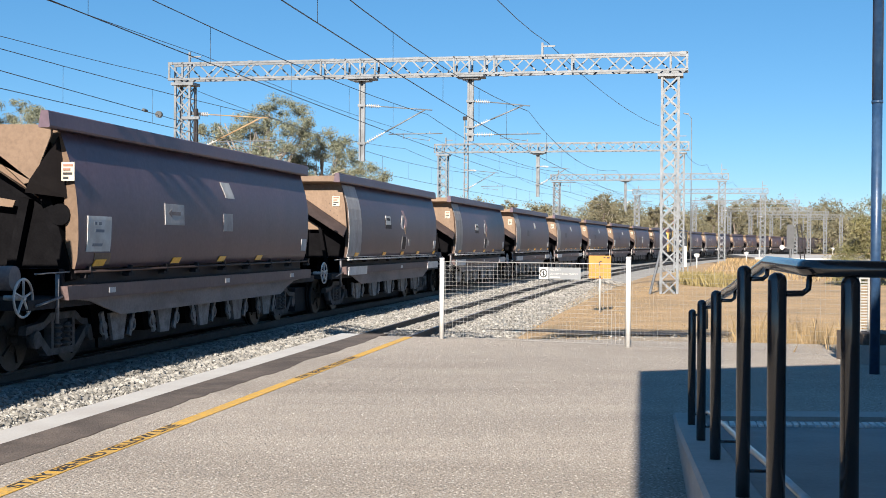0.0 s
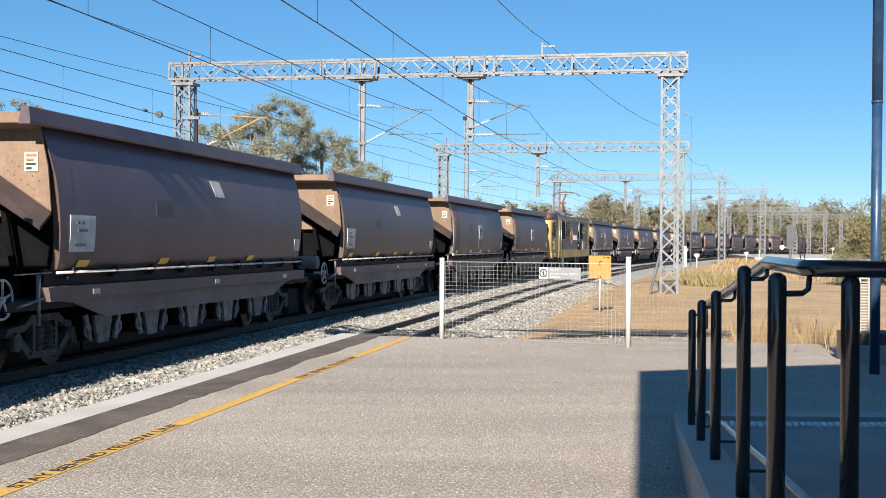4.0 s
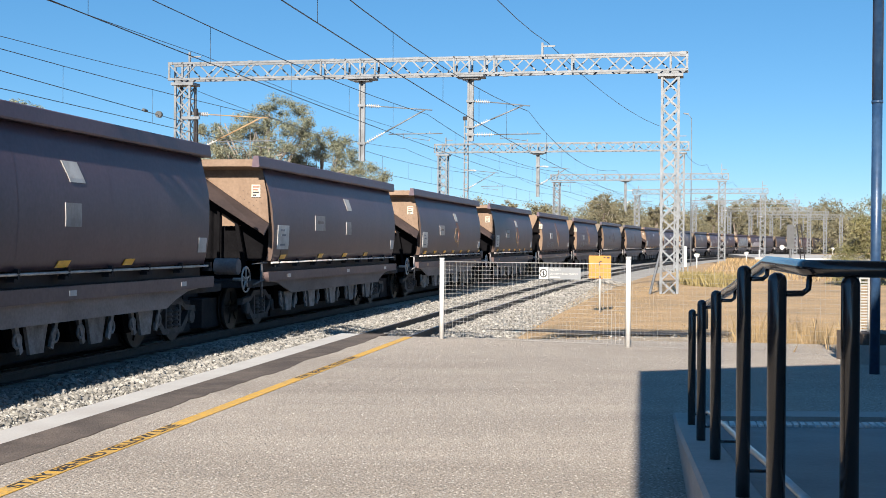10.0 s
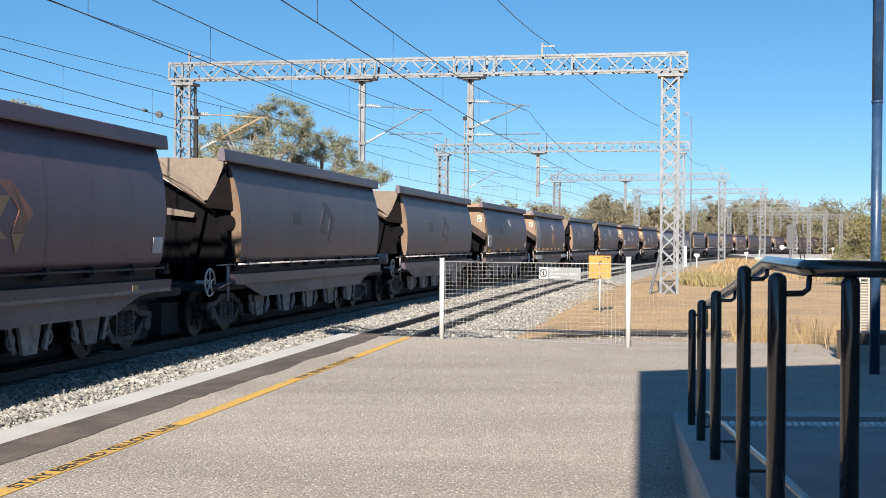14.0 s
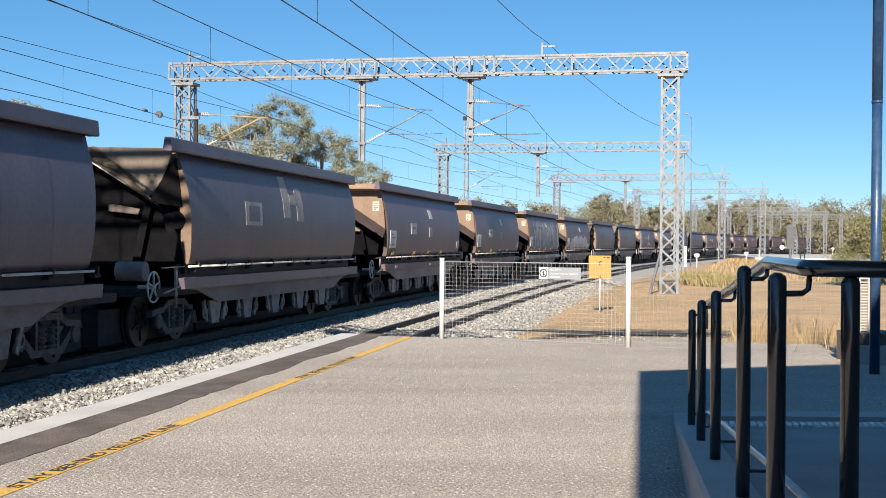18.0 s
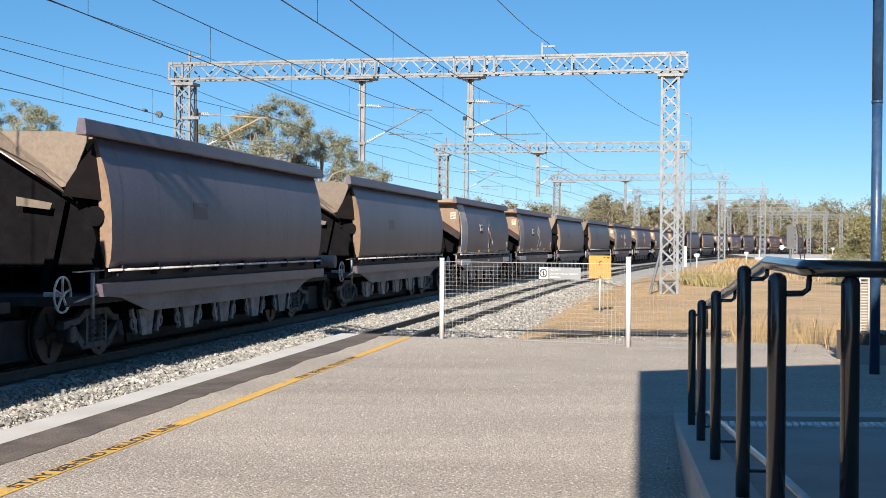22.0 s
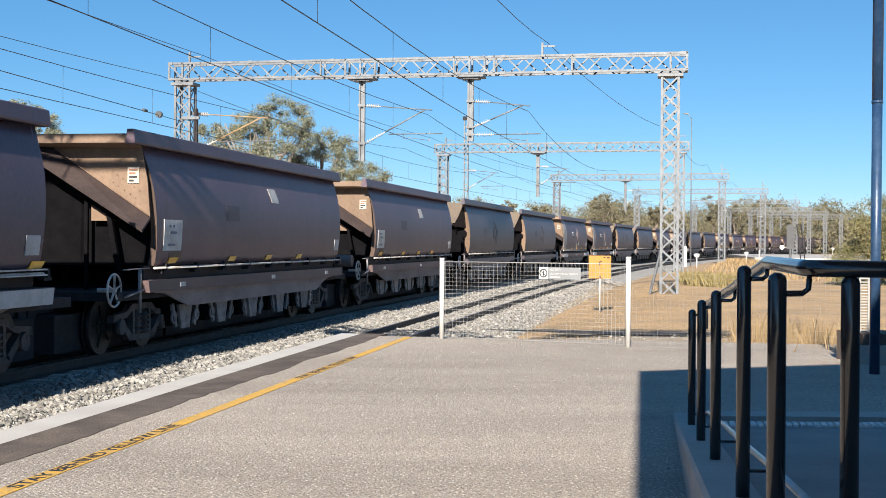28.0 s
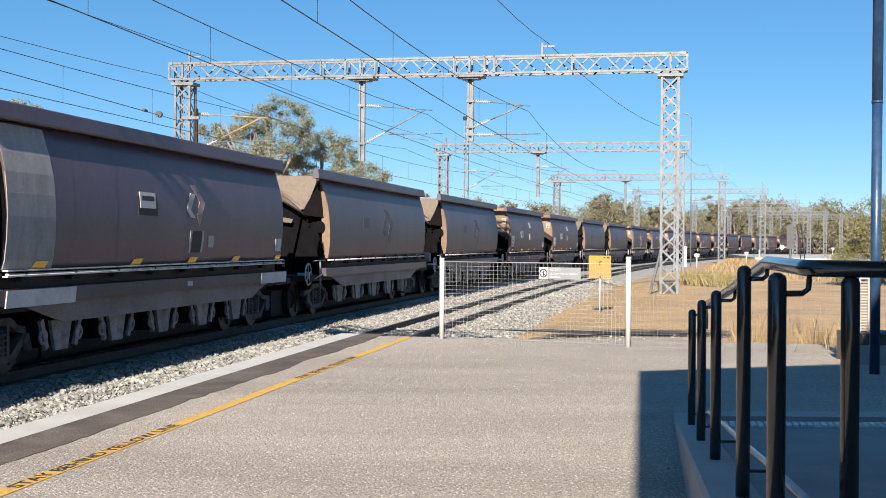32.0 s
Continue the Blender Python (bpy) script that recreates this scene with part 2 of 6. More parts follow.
M["brown_wire"] = material("rusted_tube", (0.34, 0.225, 0.12), 0.6, 0.1, 0.1, 4, 40, 0)
M["sign_grey"] = material("grey_sign", (0.21, 0.22, 0.235), 0.6, 0, 0.05, 4, 40, 0)
M["sign_dark"] = material("dark_grey_board", (0.055, 0.058, 0.065), 0.6, 0, 0.15, 4, 30, 0.05)
M["pole_blue"] = material("dark_blue_pole", (0.018, 0.045, 0.105), 0.35, 0.1, 0.2, 4, 30, 0.1, (0.04, 0.075, 0.14))
M["cladding"] = material("grey_wall_cladding", (0.36, 0.37, 0.39), 0.6, 0, 0.1, 1, 20, 0.05)
M["roof"] = material("shelter_roof", (0.35, 0.35, 0.36), 0.5, 0.2, 0.06, 1, 20, 0.03)
glass = bpy.data.materials.new("window_glass")
glass.use_nodes = True
gb = glass.node_tree.nodes["Principled BSDF"]
gb.inputs["Base Color"].default_value, gb.inputs["Roughness"].default_value, gb.inputs["Metallic"].default_value = (0.03, 0.035, 0.04, 1), 0.06, 0.0
gb.inputs["Specular IOR Level"].default_value = 0.8
M["glass"] = glass


# ---- mesh helpers ----
def box(bm, x0, x1, y0, y1, z0, z1):
    v = [bm.verts.new(p) for p in ((x0, y0, z0), (x1, y0, z0), (x1, y1, z0), (x0, y1, z0), (x0, y0, z1), (x1, y0, z1), (x1, y1, z1), (x0, y1, z1))]
    for f in ((3, 2, 1, 0), (4, 5, 6, 7), (0, 1, 5, 4), (1, 2, 6, 5), (2, 3, 7, 6), (3, 0, 4, 7)):
        bm.faces.new([v[i] for i in f])
    return v


def beam(bm, a, b, w, h=None, up=(0, 0, 1)):
    """A bar of rectangular section from a to b."""
    a, b = Vector(a), Vector(b)
    h = h or w
    d = (b - a).normalized()
    u = Vector(up)
    if abs(d.dot(u)) > 0.98:
        u = Vector((0, 1, 0))
    s = d.cross(u).normalized()
    u = s.cross(d)
    r = [[bm.verts.new(p + s * (i * w / 2) + u * (j * h / 2)) for i, j in ((-1, -1), (1, -1), (1, 1), (-1, 1))] for p in (a, b)]
    bm.faces.new(r[0])
    bm.faces.new(r[1][::-1])
    for i in range(4):
        bm.faces.new((r[0][i], r[1][i], r[1][(i + 1) % 4], r[0][(i + 1) % 4]))


def tube(bm, pts, r, n=8, caps=True, radii=None):
    pts = [Vector(p) for p in pts]
    rings = []
    ref = None
    for i, p in enumerate(pts):
        d = (pts[min(i + 1, len(pts) - 1)] - pts[max(i - 1, 0)]).normalized()
        if ref is None:
            ref = Vector((0, 0, 1)) if abs(d.z) < 0.9 else Vector((1, 0, 0))
        s = d.cross(ref).normalized()
        ref = s.cross(d).normalized()
        q = radii[i] if radii else r
        rings.append([bm.verts.new(p + s * (q * math.cos(2 * math.pi * k / n)) + ref * (q * math.sin(2 * math.pi * k / n))) for k in range(n)])
    for a, b in zip(rings, rings[1:]):
        for k in range(n):
            f = bm.faces.new((a[k], a[(k + 1) % n], b[(k + 1) % n], b[k]))
            f.smooth = True
    if caps:
        bm.faces.new(rings[0][::-1])
        bm.faces.new(rings[-1])


def ring(bm, c, ax, R, r, n=20, k=6):
    """A hoop of radius R round the axis ax."""
    c, ax = Vector(c), Vector(ax).normalized()
    s = ax.orthogonal().normalized()
    u = ax.cross(s)
    rows = []
    for i in range(n):
        a = 2 * math.pi * i / n
        o = s * math.cos(a) + u * math.sin(a)
        rows.append([bm.verts.new(c + o * (R + r * math.cos(2 * math.pi * j / k)) + ax * (r * math.sin(2 * math.pi * j / k))) for j in range(k)])
    for i in range(n):
        a, b = rows[i], rows[(i + 1) % n]
        for j in range(k):
            bm.faces.new((a[j], b[j], b[(j + 1) % k], a[(j + 1) % k])).smooth = True


def prism(bm, poly, x0, x1, axis="x"):
    """A polygon (two coordinates) extruded along an axis."""
    def at(p, q):
        return {"x": (q, p[0], p[1]), "y": (p[0], q, p[1]), "z": (p[0], p[1], q)}[axis]
    a = [bm.verts.new(at(p, x0)) for p in poly]
    b = [bm.verts.new(at(p, x1)) for p in poly]
    bm.faces.new(a[::-1])
    bm.faces.new(b)
    n = len(poly)
    for i in range(n):
        bm.faces.new((a[i], a[(i + 1) % n], b[(i + 1) % n], b[i]))


def mesh_of(name, bm, mat):
    bmesh.ops.recalc_face_normals(bm, faces=bm.faces)
    me = bpy.data.meshes.new(name)
    bm.to_mesh(me)
    bm.free()
    me.materials.append(mat)
    return me


def part(name, bm, mat, parent, label=""):
    ob = new(name, mesh_of(name, bm, mat))
    ob.parent = parent
    if label:
        ob["label"] = label
    return ob


def thing(name, label, category, group="", kind="", bm=None, mat=None, at=None):
    ob = new(name, mesh_of(name, bm, mat) if bm else None)
    if at is not None:
        ob.matrix_world = at
    return tagged(ob, label, category, group, kind)


def bevel(bm, w, seg=2):
    bmesh.ops.bevel(bm, geom=[e for e in bm.edges if e.is_manifold and e.calc_face_angle(0) > 0.6], offset=w, segments=seg, profile=0.6, affect="EDGES", clamp_overlap=True)


# ---- the line of the tracks: one long right-hand curve ----
PSI0, CURV, D2 = 0.1495, 0.00091, 9.602
X0, Y0 = -D2 * math.cos(PSI0), D2 * math.sin(PSI0)


def heading(s):
    return PSI0 + CURV * s


def track(s, off=0.0, z=0.0):
    """A point at s metres along the coal line, off metres to its left."""
    h = heading(s)
    return Vector((X0 + (math.cos(PSI0) - math.cos(h)) / CURV - off * math.cos(h), Y0 + (math.sin(h) - math.sin(PSI0)) / CURV + off * math.sin(h), z))


def track_pose(s, off=0.0, z=0.0):
    p = track(s, off, z)
    return pose(p.x, p.y, p.z, 0, 0, -math.degrees(heading(s)))


def ribbon(bm, profile, s0, s1, step):
    """A profile of (offset to the left, height) drawn along the line."""
    n = max(1, round((s1 - s0) / step))
    rows = []
    for i in range(n + 1):
        s = s0 + (s1 - s0) * i / n
        rows.append([bm.verts.new(track(s, o, z)) for o, z in profile])
    for a, b in zip(rows, rows[1:]):
        for j in range(len(profile) - 1):
            bm.faces.new((a[j], a[j + 1], b[j + 1], b[j]))
    return rows


NEAR = -4.18          # the platform line's centre
EDGE = -5.66          # platform edge
HP = 0.70             # platform height over the rails


# ---- ground and tracks ----
M["path"] = material("path_gravel", (0.33, 0.27, 0.20), 0.95, 0, 0.3, 1.3, 24, 0.7, (0.24, 0.195, 0.15), 0, (1, 1, 1), 0.5, 0.2)
M["gravel_dark"] = material("dark_strip_gravel", (0.17, 0.145, 0.12), 0.95, 0, 0.3, 2.0, 22, 0.6, (0.10, 0.085, 0.075), 0, (1, 1, 1), 0.5, 0.2)
bm = bmesh.new()
GROUND = [(1400, 0.5), (500, -0.1), (150, -0.3), (60, -0.45), (20, -0.5), (9, -0.5), (-5.5, -0.5), (-6.6, -0.32), (-7.6, -0.1), (-9, -0.012), (-14, 0.0), (-22, 0.03), (-45, 0.1), (-120, 0.2), (-400, 0.5), (-820, 1.0)]
ribbon(bm, GROUND, -900, 1500, 20)
tagged(new("ground", mesh_of("ground", bm, M["ground"])), "dry tan earth and short dead grass beside the railway", "ground", kind="structure")

bm = bmesh.new()
ribbon(bm, [(8.6, -0.52), (7.9, -0.2), (4.7, -0.2), (3.6, -0.3), (2.2, -0.24), (1.25, -0.19), (-1.25, -0.19), (-1.6, -0.40), (-2.0, -0.40), (-2.32, -0.10), (-2.65, -0.05), (-3.1, -0.16), (-5.25, -0.18), (-5.5, -0.2), (-6.5, -0.42)], -760, 1100, 8)
tagged(new("ballast_bed", mesh_of("ballast_bed", bm, M["ballast"])), "grey crushed stone track ballast", "ballast", kind="structure")


def stones(name, n, s0, s1, o0, o1, height, size, seed, power=1.0):
    """Loose crushed stones, lumpy eight-sided pieces, strewn along the line."""
    rng = np.random.RandomState(seed)
    base = np.array([(1, 0, 0), (-1, 0, 0), (0, 1, 0), (0, -1, 0), (0, 0, 1), (0, 0, -1), (.6, .6, .5), (-.6, -.55, .5)], float)
    faces = [(6, 0, 2), (6, 2, 4), (6, 4, 0), (7, 1, 3), (7, 3, 4), (7, 4, 1), (0, 4, 3), (1, 4, 2), (0, 3, 5), (1, 2, 5), (0, 5, 2), (1, 5, 3)]
    s = s0 + (s1 - s0) * rng.rand(n) ** power
    o = o0 + (o1 - o0) * rng.rand(n)
    r = size * (0.6 + 0.8 * rng.rand(n))
    h = PSI0 + CURV * s
    x = X0 + (math.cos(PSI0) - np.cos(h)) / CURV - o * np.cos(h)
    y = Y0 + (np.sin(h) - math.sin(PSI0)) / CURV + o * np.sin(h)
    z = height(o) + r * (0.1 + 0.5 * rng.rand(n))
    a = rng.rand(n) * 6.28
    v = base[None] * (0.7 + 0.6 * rng.rand(n, 8, 1)) * r[:, None, None] * np.array([1.0, 0.85, 0.7])
    t = (rng.rand(n) - 0.5) * 1.6
    v = np.stack([v[..., 0], v[..., 1] * np.cos(t)[:, None] - v[..., 2] * np.sin(t)[:, None], v[..., 1] * np.sin(t)[:, None] + v[..., 2] * np.cos(t)[:, None]], -1)
    c, d = np.cos(a)[:, None], np.sin(a)[:, None]
    v = np.stack([v[..., 0] * c - v[..., 1] * d + x[:, None], v[..., 0] * d + v[..., 1] * c + y[:, None], v[..., 2] + z[:, None]], -1)
    f = (np.array(faces)[None] + 8 * np.arange(n)[:, None, None]).reshape(-1, 3)
    me = bpy.data.meshes.new(name)
    me.from_pydata(v.reshape(-1, 3).tolist(), [], f.tolist())
    me.materials.append(M["stone"])
    return tagged(new(name, me), "loose grey crushed stone ballast beside the rails", "ballast", kind="stuff")


def bed_height(o):
    return np.interp(o, [-6.5, -5.5, -5.25, -3.1, -2.65, -2.32, -2.0, -1.6, -1.25], [-0.42, -0.2, -0.18, -0.16, -0.05, -0.10, -0.40, -0.40, -0.19])


stones("ballast_stones", 60000, 5, 40, -4.3, -0.9, bed_height, 0.031, 3)
stones("ballast_stones", 26000, 17, 75, -6.3, -1.2, bed_height, 0.042, 4, 1.5)

RAILP = [(-0.065, -0.17), (0.065, -0.17), (0.065, -0.155), (0.01, -0.14), (0.01, -0.045), (0.035, -0.035), (0.035, -0.003), (0.028, 0.0), (-0.028, 0.0), (-0.035, -0.003), (-0.035, -0.035), (-0.01, -0.045), (-0.01, -0.14), (-0.065, -0.155), (-0.065, -0.17)]
for name, off in (("railway_track", 0.0), ("railway_track", NEAR), ("railway_track", 6.3)):
    tr = thing(name, "narrow gauge track of rusty rails on concrete sleepers", "railway track", "tracks", "structure")
    for side in (-0.553, 0.553):
        bm = bmesh.new()
        ribbon(bm, [(off + side + o, z) for o, z in RAILP], -760, 1100, 4)
        part("rail", bm, M["rail"], tr)
        bm = bmesh.new()
        ribbon(bm, [(off + side - 0.026, 0.0015), (off + side + 0.026, 0.0015)], -760, 1100, 4)
        part("rail_head", bm, M["railtop"], tr, "worn bright running surface")
    bm = bmesh.new()
    prism(bm, [(-1.05, -0.2), (1.05, -0.2), (1.03, -0.17), (0.4, -0.175), (-0.4, -0.175), (-1.03, -0.17)], -0.11, 0.11, "y")
    sl = mesh_of("sleeper", bm, M["sleeper"])
    if off > 5:
        continue
    for k in range(110):
        ob = new("sleeper", sl)
        ob.parent = tr
        ob.matrix_world = track_pose(5 + 0.685 * k, off, 0.012 * math.sin(k * 7.3))

# ---- platform ----
S_END = 16.6
platform = thing("platform", "low station platform with a tan sealed surface", "platform", "", "structure")


def slab(name, o0, o1, s0, s1, z0, z1, mat, parent, label=""):
    bm = bmesh.new()
    a = ribbon(bm, [(o0, z0), (o0, z1), (o1, z1), (o1, z0)], s0, s1, 1.0)
    bm.faces.new(a[0])
    bm.faces.new(a[-1][::-1])
    return part(name, bm, mat, parent, label)


slab("coping", EDGE, EDGE - 0.27, -40, S_END, 0.5, HP, M["coping"], platform, "pale concrete platform coping")
slab("platform_wall", EDGE - 0.06, EDGE - 0.3, -40, S_END, -0.5, 0.5, M["concrete"], platform, "concrete retaining wall")
bm = bmesh.new()
rows = []
for k in range(0, 567):
    s = -40 + k * 0.1
    ragged = 0.04 + 0.09 * noise.noise((s * 0.9, 0, 0)) + 0.022 * noise.noise((s * 4.0, 3, 0)) + 0.02 * noise.noise((s * 13.0, 7, 0))
    rows.append([bm.verts.new(track(s, o, z)) for o, z in ((EDGE - 0.272, 0.4), (EDGE - 0.272, HP + 0.004), (EDGE - 0.66 + ragged, HP + 0.004), (EDGE - 0.66 + ragged, 0.4))])
for p, q in zip(rows, rows[1:]):
    for i in range(3):
        bm.faces.new((p[i], p[i + 1], q[i + 1], q[i]))
part("edge_strip", bm, M["asphalt_dark"], platform, "dark ragged resealed strip behind the coping")
slab("surface", EDGE - 0.275, EDGE - 16, -40, S_END - 0.35, -0.5, HP, M["asphalt"], platform, "tan stone-chip seal")
slab("yellow_line", EDGE - 0.93, EDGE - 1.03, -40, S_END - 0.45, HP - 0.01, HP + 0.004, M["yellow"], platform, "worn yellow safety line")
slab("end_wall", EDGE - 0.3, EDGE - 16, S_END - 0.35, S_END - 0.1, -0.5, HP - 0.02, M["concrete"], platform, "concrete platform end")

for s in (5.85, 11.0):
    words = bpy.data.curves.new("line_words", "FONT")
    words.body = "STAY BEHIND YELLOW LINE"
    words.size, words.offset = 0.108, 0.0025
    ob = new("line_words", words)
    ob.parent = platform
    ob["label"] = "worn black words STAY BEHIND YELLOW LINE"
    words.materials.append(M["text"])
    p = track(s, EDGE - 1.012, HP + 0.0055)
    ob.matrix_world = Matrix.Translation(p) @ Matrix.Rotation(math.pi / 2 - heading(s), 4, "Z") @ Matrix.Diagonal((1.6, 0.95, 1.0, 1.0))
stones("loose_grit", 900, 3.5, 15.8, EDGE - 10.5, EDGE - 1.1, lambda o: o * 0 + HP, 0.006, 12, 0.8)
stones("gravel_apron", 5000, 16.6, 27.5, EDGE - 9.0, EDGE - 0.4, lambda o: np.interp(o, [-9, -7.6, -6.6, -5.5], [-0.012, -0.1, -0.32, -0.5]), 0.03, 15, 1.0)
bm = bmesh.new()
ribbon(bm, [(EDGE - 0.2, -0.45), (EDGE - 1.0, -0.29), (EDGE - 2.0, -0.07), (EDGE - 3.4, 0.012), (EDGE - 10.5, 0.02)], S_END - 0.2, 27.0, 2)
tagged(new("gravel_path", mesh_of("gravel_path", bm, M["path"])), "grey gravel path beyond the platform end", "path", kind="structure")
verge = thing("service_track", "dark gravel strip beyond the platform end", "path", "", "structure")
# ragged strip, darker than the gravel around it
bm = bmesh.new()
rows = []
for k in range(49):
    x = 0.9 + k * 0.25
    q = min(1.0, 0.15 + k * 0.12)
    y = 28.0 - 0.17 * x + 0.10 * math.sin(k * 0.45)
    rows.append((bm.verts.new((x, y - 0.55 * q + 0.08 * math.sin(k * 1.7), 0.026)), bm.verts.new((x, y + 0.5 * q + 0.12 * math.sin(k * 1.3), 0.026))))
for p, q in zip(rows, rows[1:]):
    bm.faces.new((p[0], q[0], q[1], p[1]))
part("strip", bm, M["gravel_dark"], verge)
bm = bmesh.new()
prism(bm, [(36, 150), (50, 146), (66, 205), (45, 205)], 0.0, 0.42, "z")
tagged(new("hardstand", mesh_of("hardstand", bm, M["concrete"])), "pale concrete hardstand beside the yard", "hardstand", kind="structure")

# ---- overhead line gantries ----
def lattice_column(name, parent, x, z0, z1, w, n, mat, d=None, near=True):
    col = bmesh.new()
    d = d or w
    box(col, x - w / 2 - 0.09, x + w / 2 + 0.09, -d / 2 - 0.09, d / 2 + 0.09, z0 - 0.02, z0 + 0.02)
    p = part(name, col, mat, parent)
    for i in (-1, 1):
        for j in (-1, 1):
            leg = bmesh.new()
            box(leg, x + i * w / 2 - 0.045, x + i * w / 2 + 0.045, j * d / 2 - 0.045, j * d / 2 + 0.045, z0, z1)
            part("leg", leg, mat, p)
    h = (z1 - z0) / n
    rest = bmesh.new()
    for k in range(n):
        a, b = z0 + k * h, z0 + (k + 1) * h
        f = 1 if k % 2 else -1
        for j in (-1, 1):
            br = bmesh.new() if near else rest
            beam(br, (x - f * w / 2, j * d / 2, a), (x + f * w / 2, j * d / 2, b), 0.06, 0.015, (0, 1, 0))
            if near:
                part("brace", br, mat, p)
            beam(rest, (x + f * w / 2, j * (d / 2 - 0.02), a), (x - f * w / 2, j * (d / 2 - 0.02), b), 0.05, 0.012, (0, 1, 0))
            beam(rest, (x + j * w / 2, -f * d / 2, a), (x + j * w / 2, f * d / 2, b), 0.015, 0.06, (0, 0, 1))
    tagged(part("lacing", rest, mat, p), kind="stuff")
    return p


def insulator(c, a, q):
    """A string of pale discs between two points."""
    b = bmesh.new()
    a, q = Vector(a), Vector(q)
    tube(b, [a, q], 0.022, 6)
    dd = (q - a).normalized()
    for i in range(7):
        m = a.lerp(q, 0.16 + 0.113 * i)
        tube(b, [m - dd * 0.012, m + dd * 0.004, m + dd * 0.018], 0.09, 10, radii=[0.04, 0.092, 0.05])
    part("insulator", b, M["insulator"], c)


def cantilever(parent, x, z, reach, low=1.5, mat=None, tie=False):
    """A swinging bracket: top tube, strut, registration arm and insulators. tie: the registration arm has an insulator of its own on the post."""
    mat = mat or M["galv"]
    b = bmesh.new()
    tube(b, [(x + 0.78, 0, z - 0.03), (x + reach, 0, z - 0.2)], 0.025, 6)
    c = part("cantilever", b, mat, parent)
    insulator(c, (x + 0.12, 0, z + 0.02), (x + 0.8, 0, z - 0.03))
    foot, tip = Vector((x + 0.12, 0, z - low)), Vector((x + reach - 0.3, 0, z - 0.19))
    knee = foot.lerp(tip, 0.34)
    insulator(c, foot, knee)
    b = bmesh.new()
    tube(b, [knee, tip], 0.03, 6)
    part("strut", b, mat, c)
    zr = z - 1.14 if not tie else z - 1.3
    b = bmesh.new()
    tube(b, [(x + (0.95 if tie else 1.1), 0, zr), (x + reach + 0.42, 0, zr + 0.01)], 0.024, 6)
    tube(b, [(x + reach - 1.15, 0, zr), (x + reach - 1.18, 0, zr - 0.17), (x + reach - 0.95, 0, zr - 0.14), (x + reach - 0.1, 0, zr - 0.27)], 0.013, 5)
    box(b, x + reach - 0.12, x + reach - 0.08, -0.02, 0.02, zr - 0.29, zr - 0.2)
    box(b, x + reach - 0.1, x + reach - 0.07, -0.02, 0.02, zr, zr + 0.1)
    part("registration_arm", b, M["galv"], c)
    if tie:
        insulator(c, (x + 0.14, 0, zr), (x + 0.98, 0, zr))
    for zz in (z + 0.02, z - low) + ((zr,) if tie else ()):
        b = bmesh.new()
        box(b, x - 0.16, x + 0.15, -0.1, 0.1, zz - 0.05, zz + 0.05)
        part("post_clamp", b, M["galv"], c)
    return c


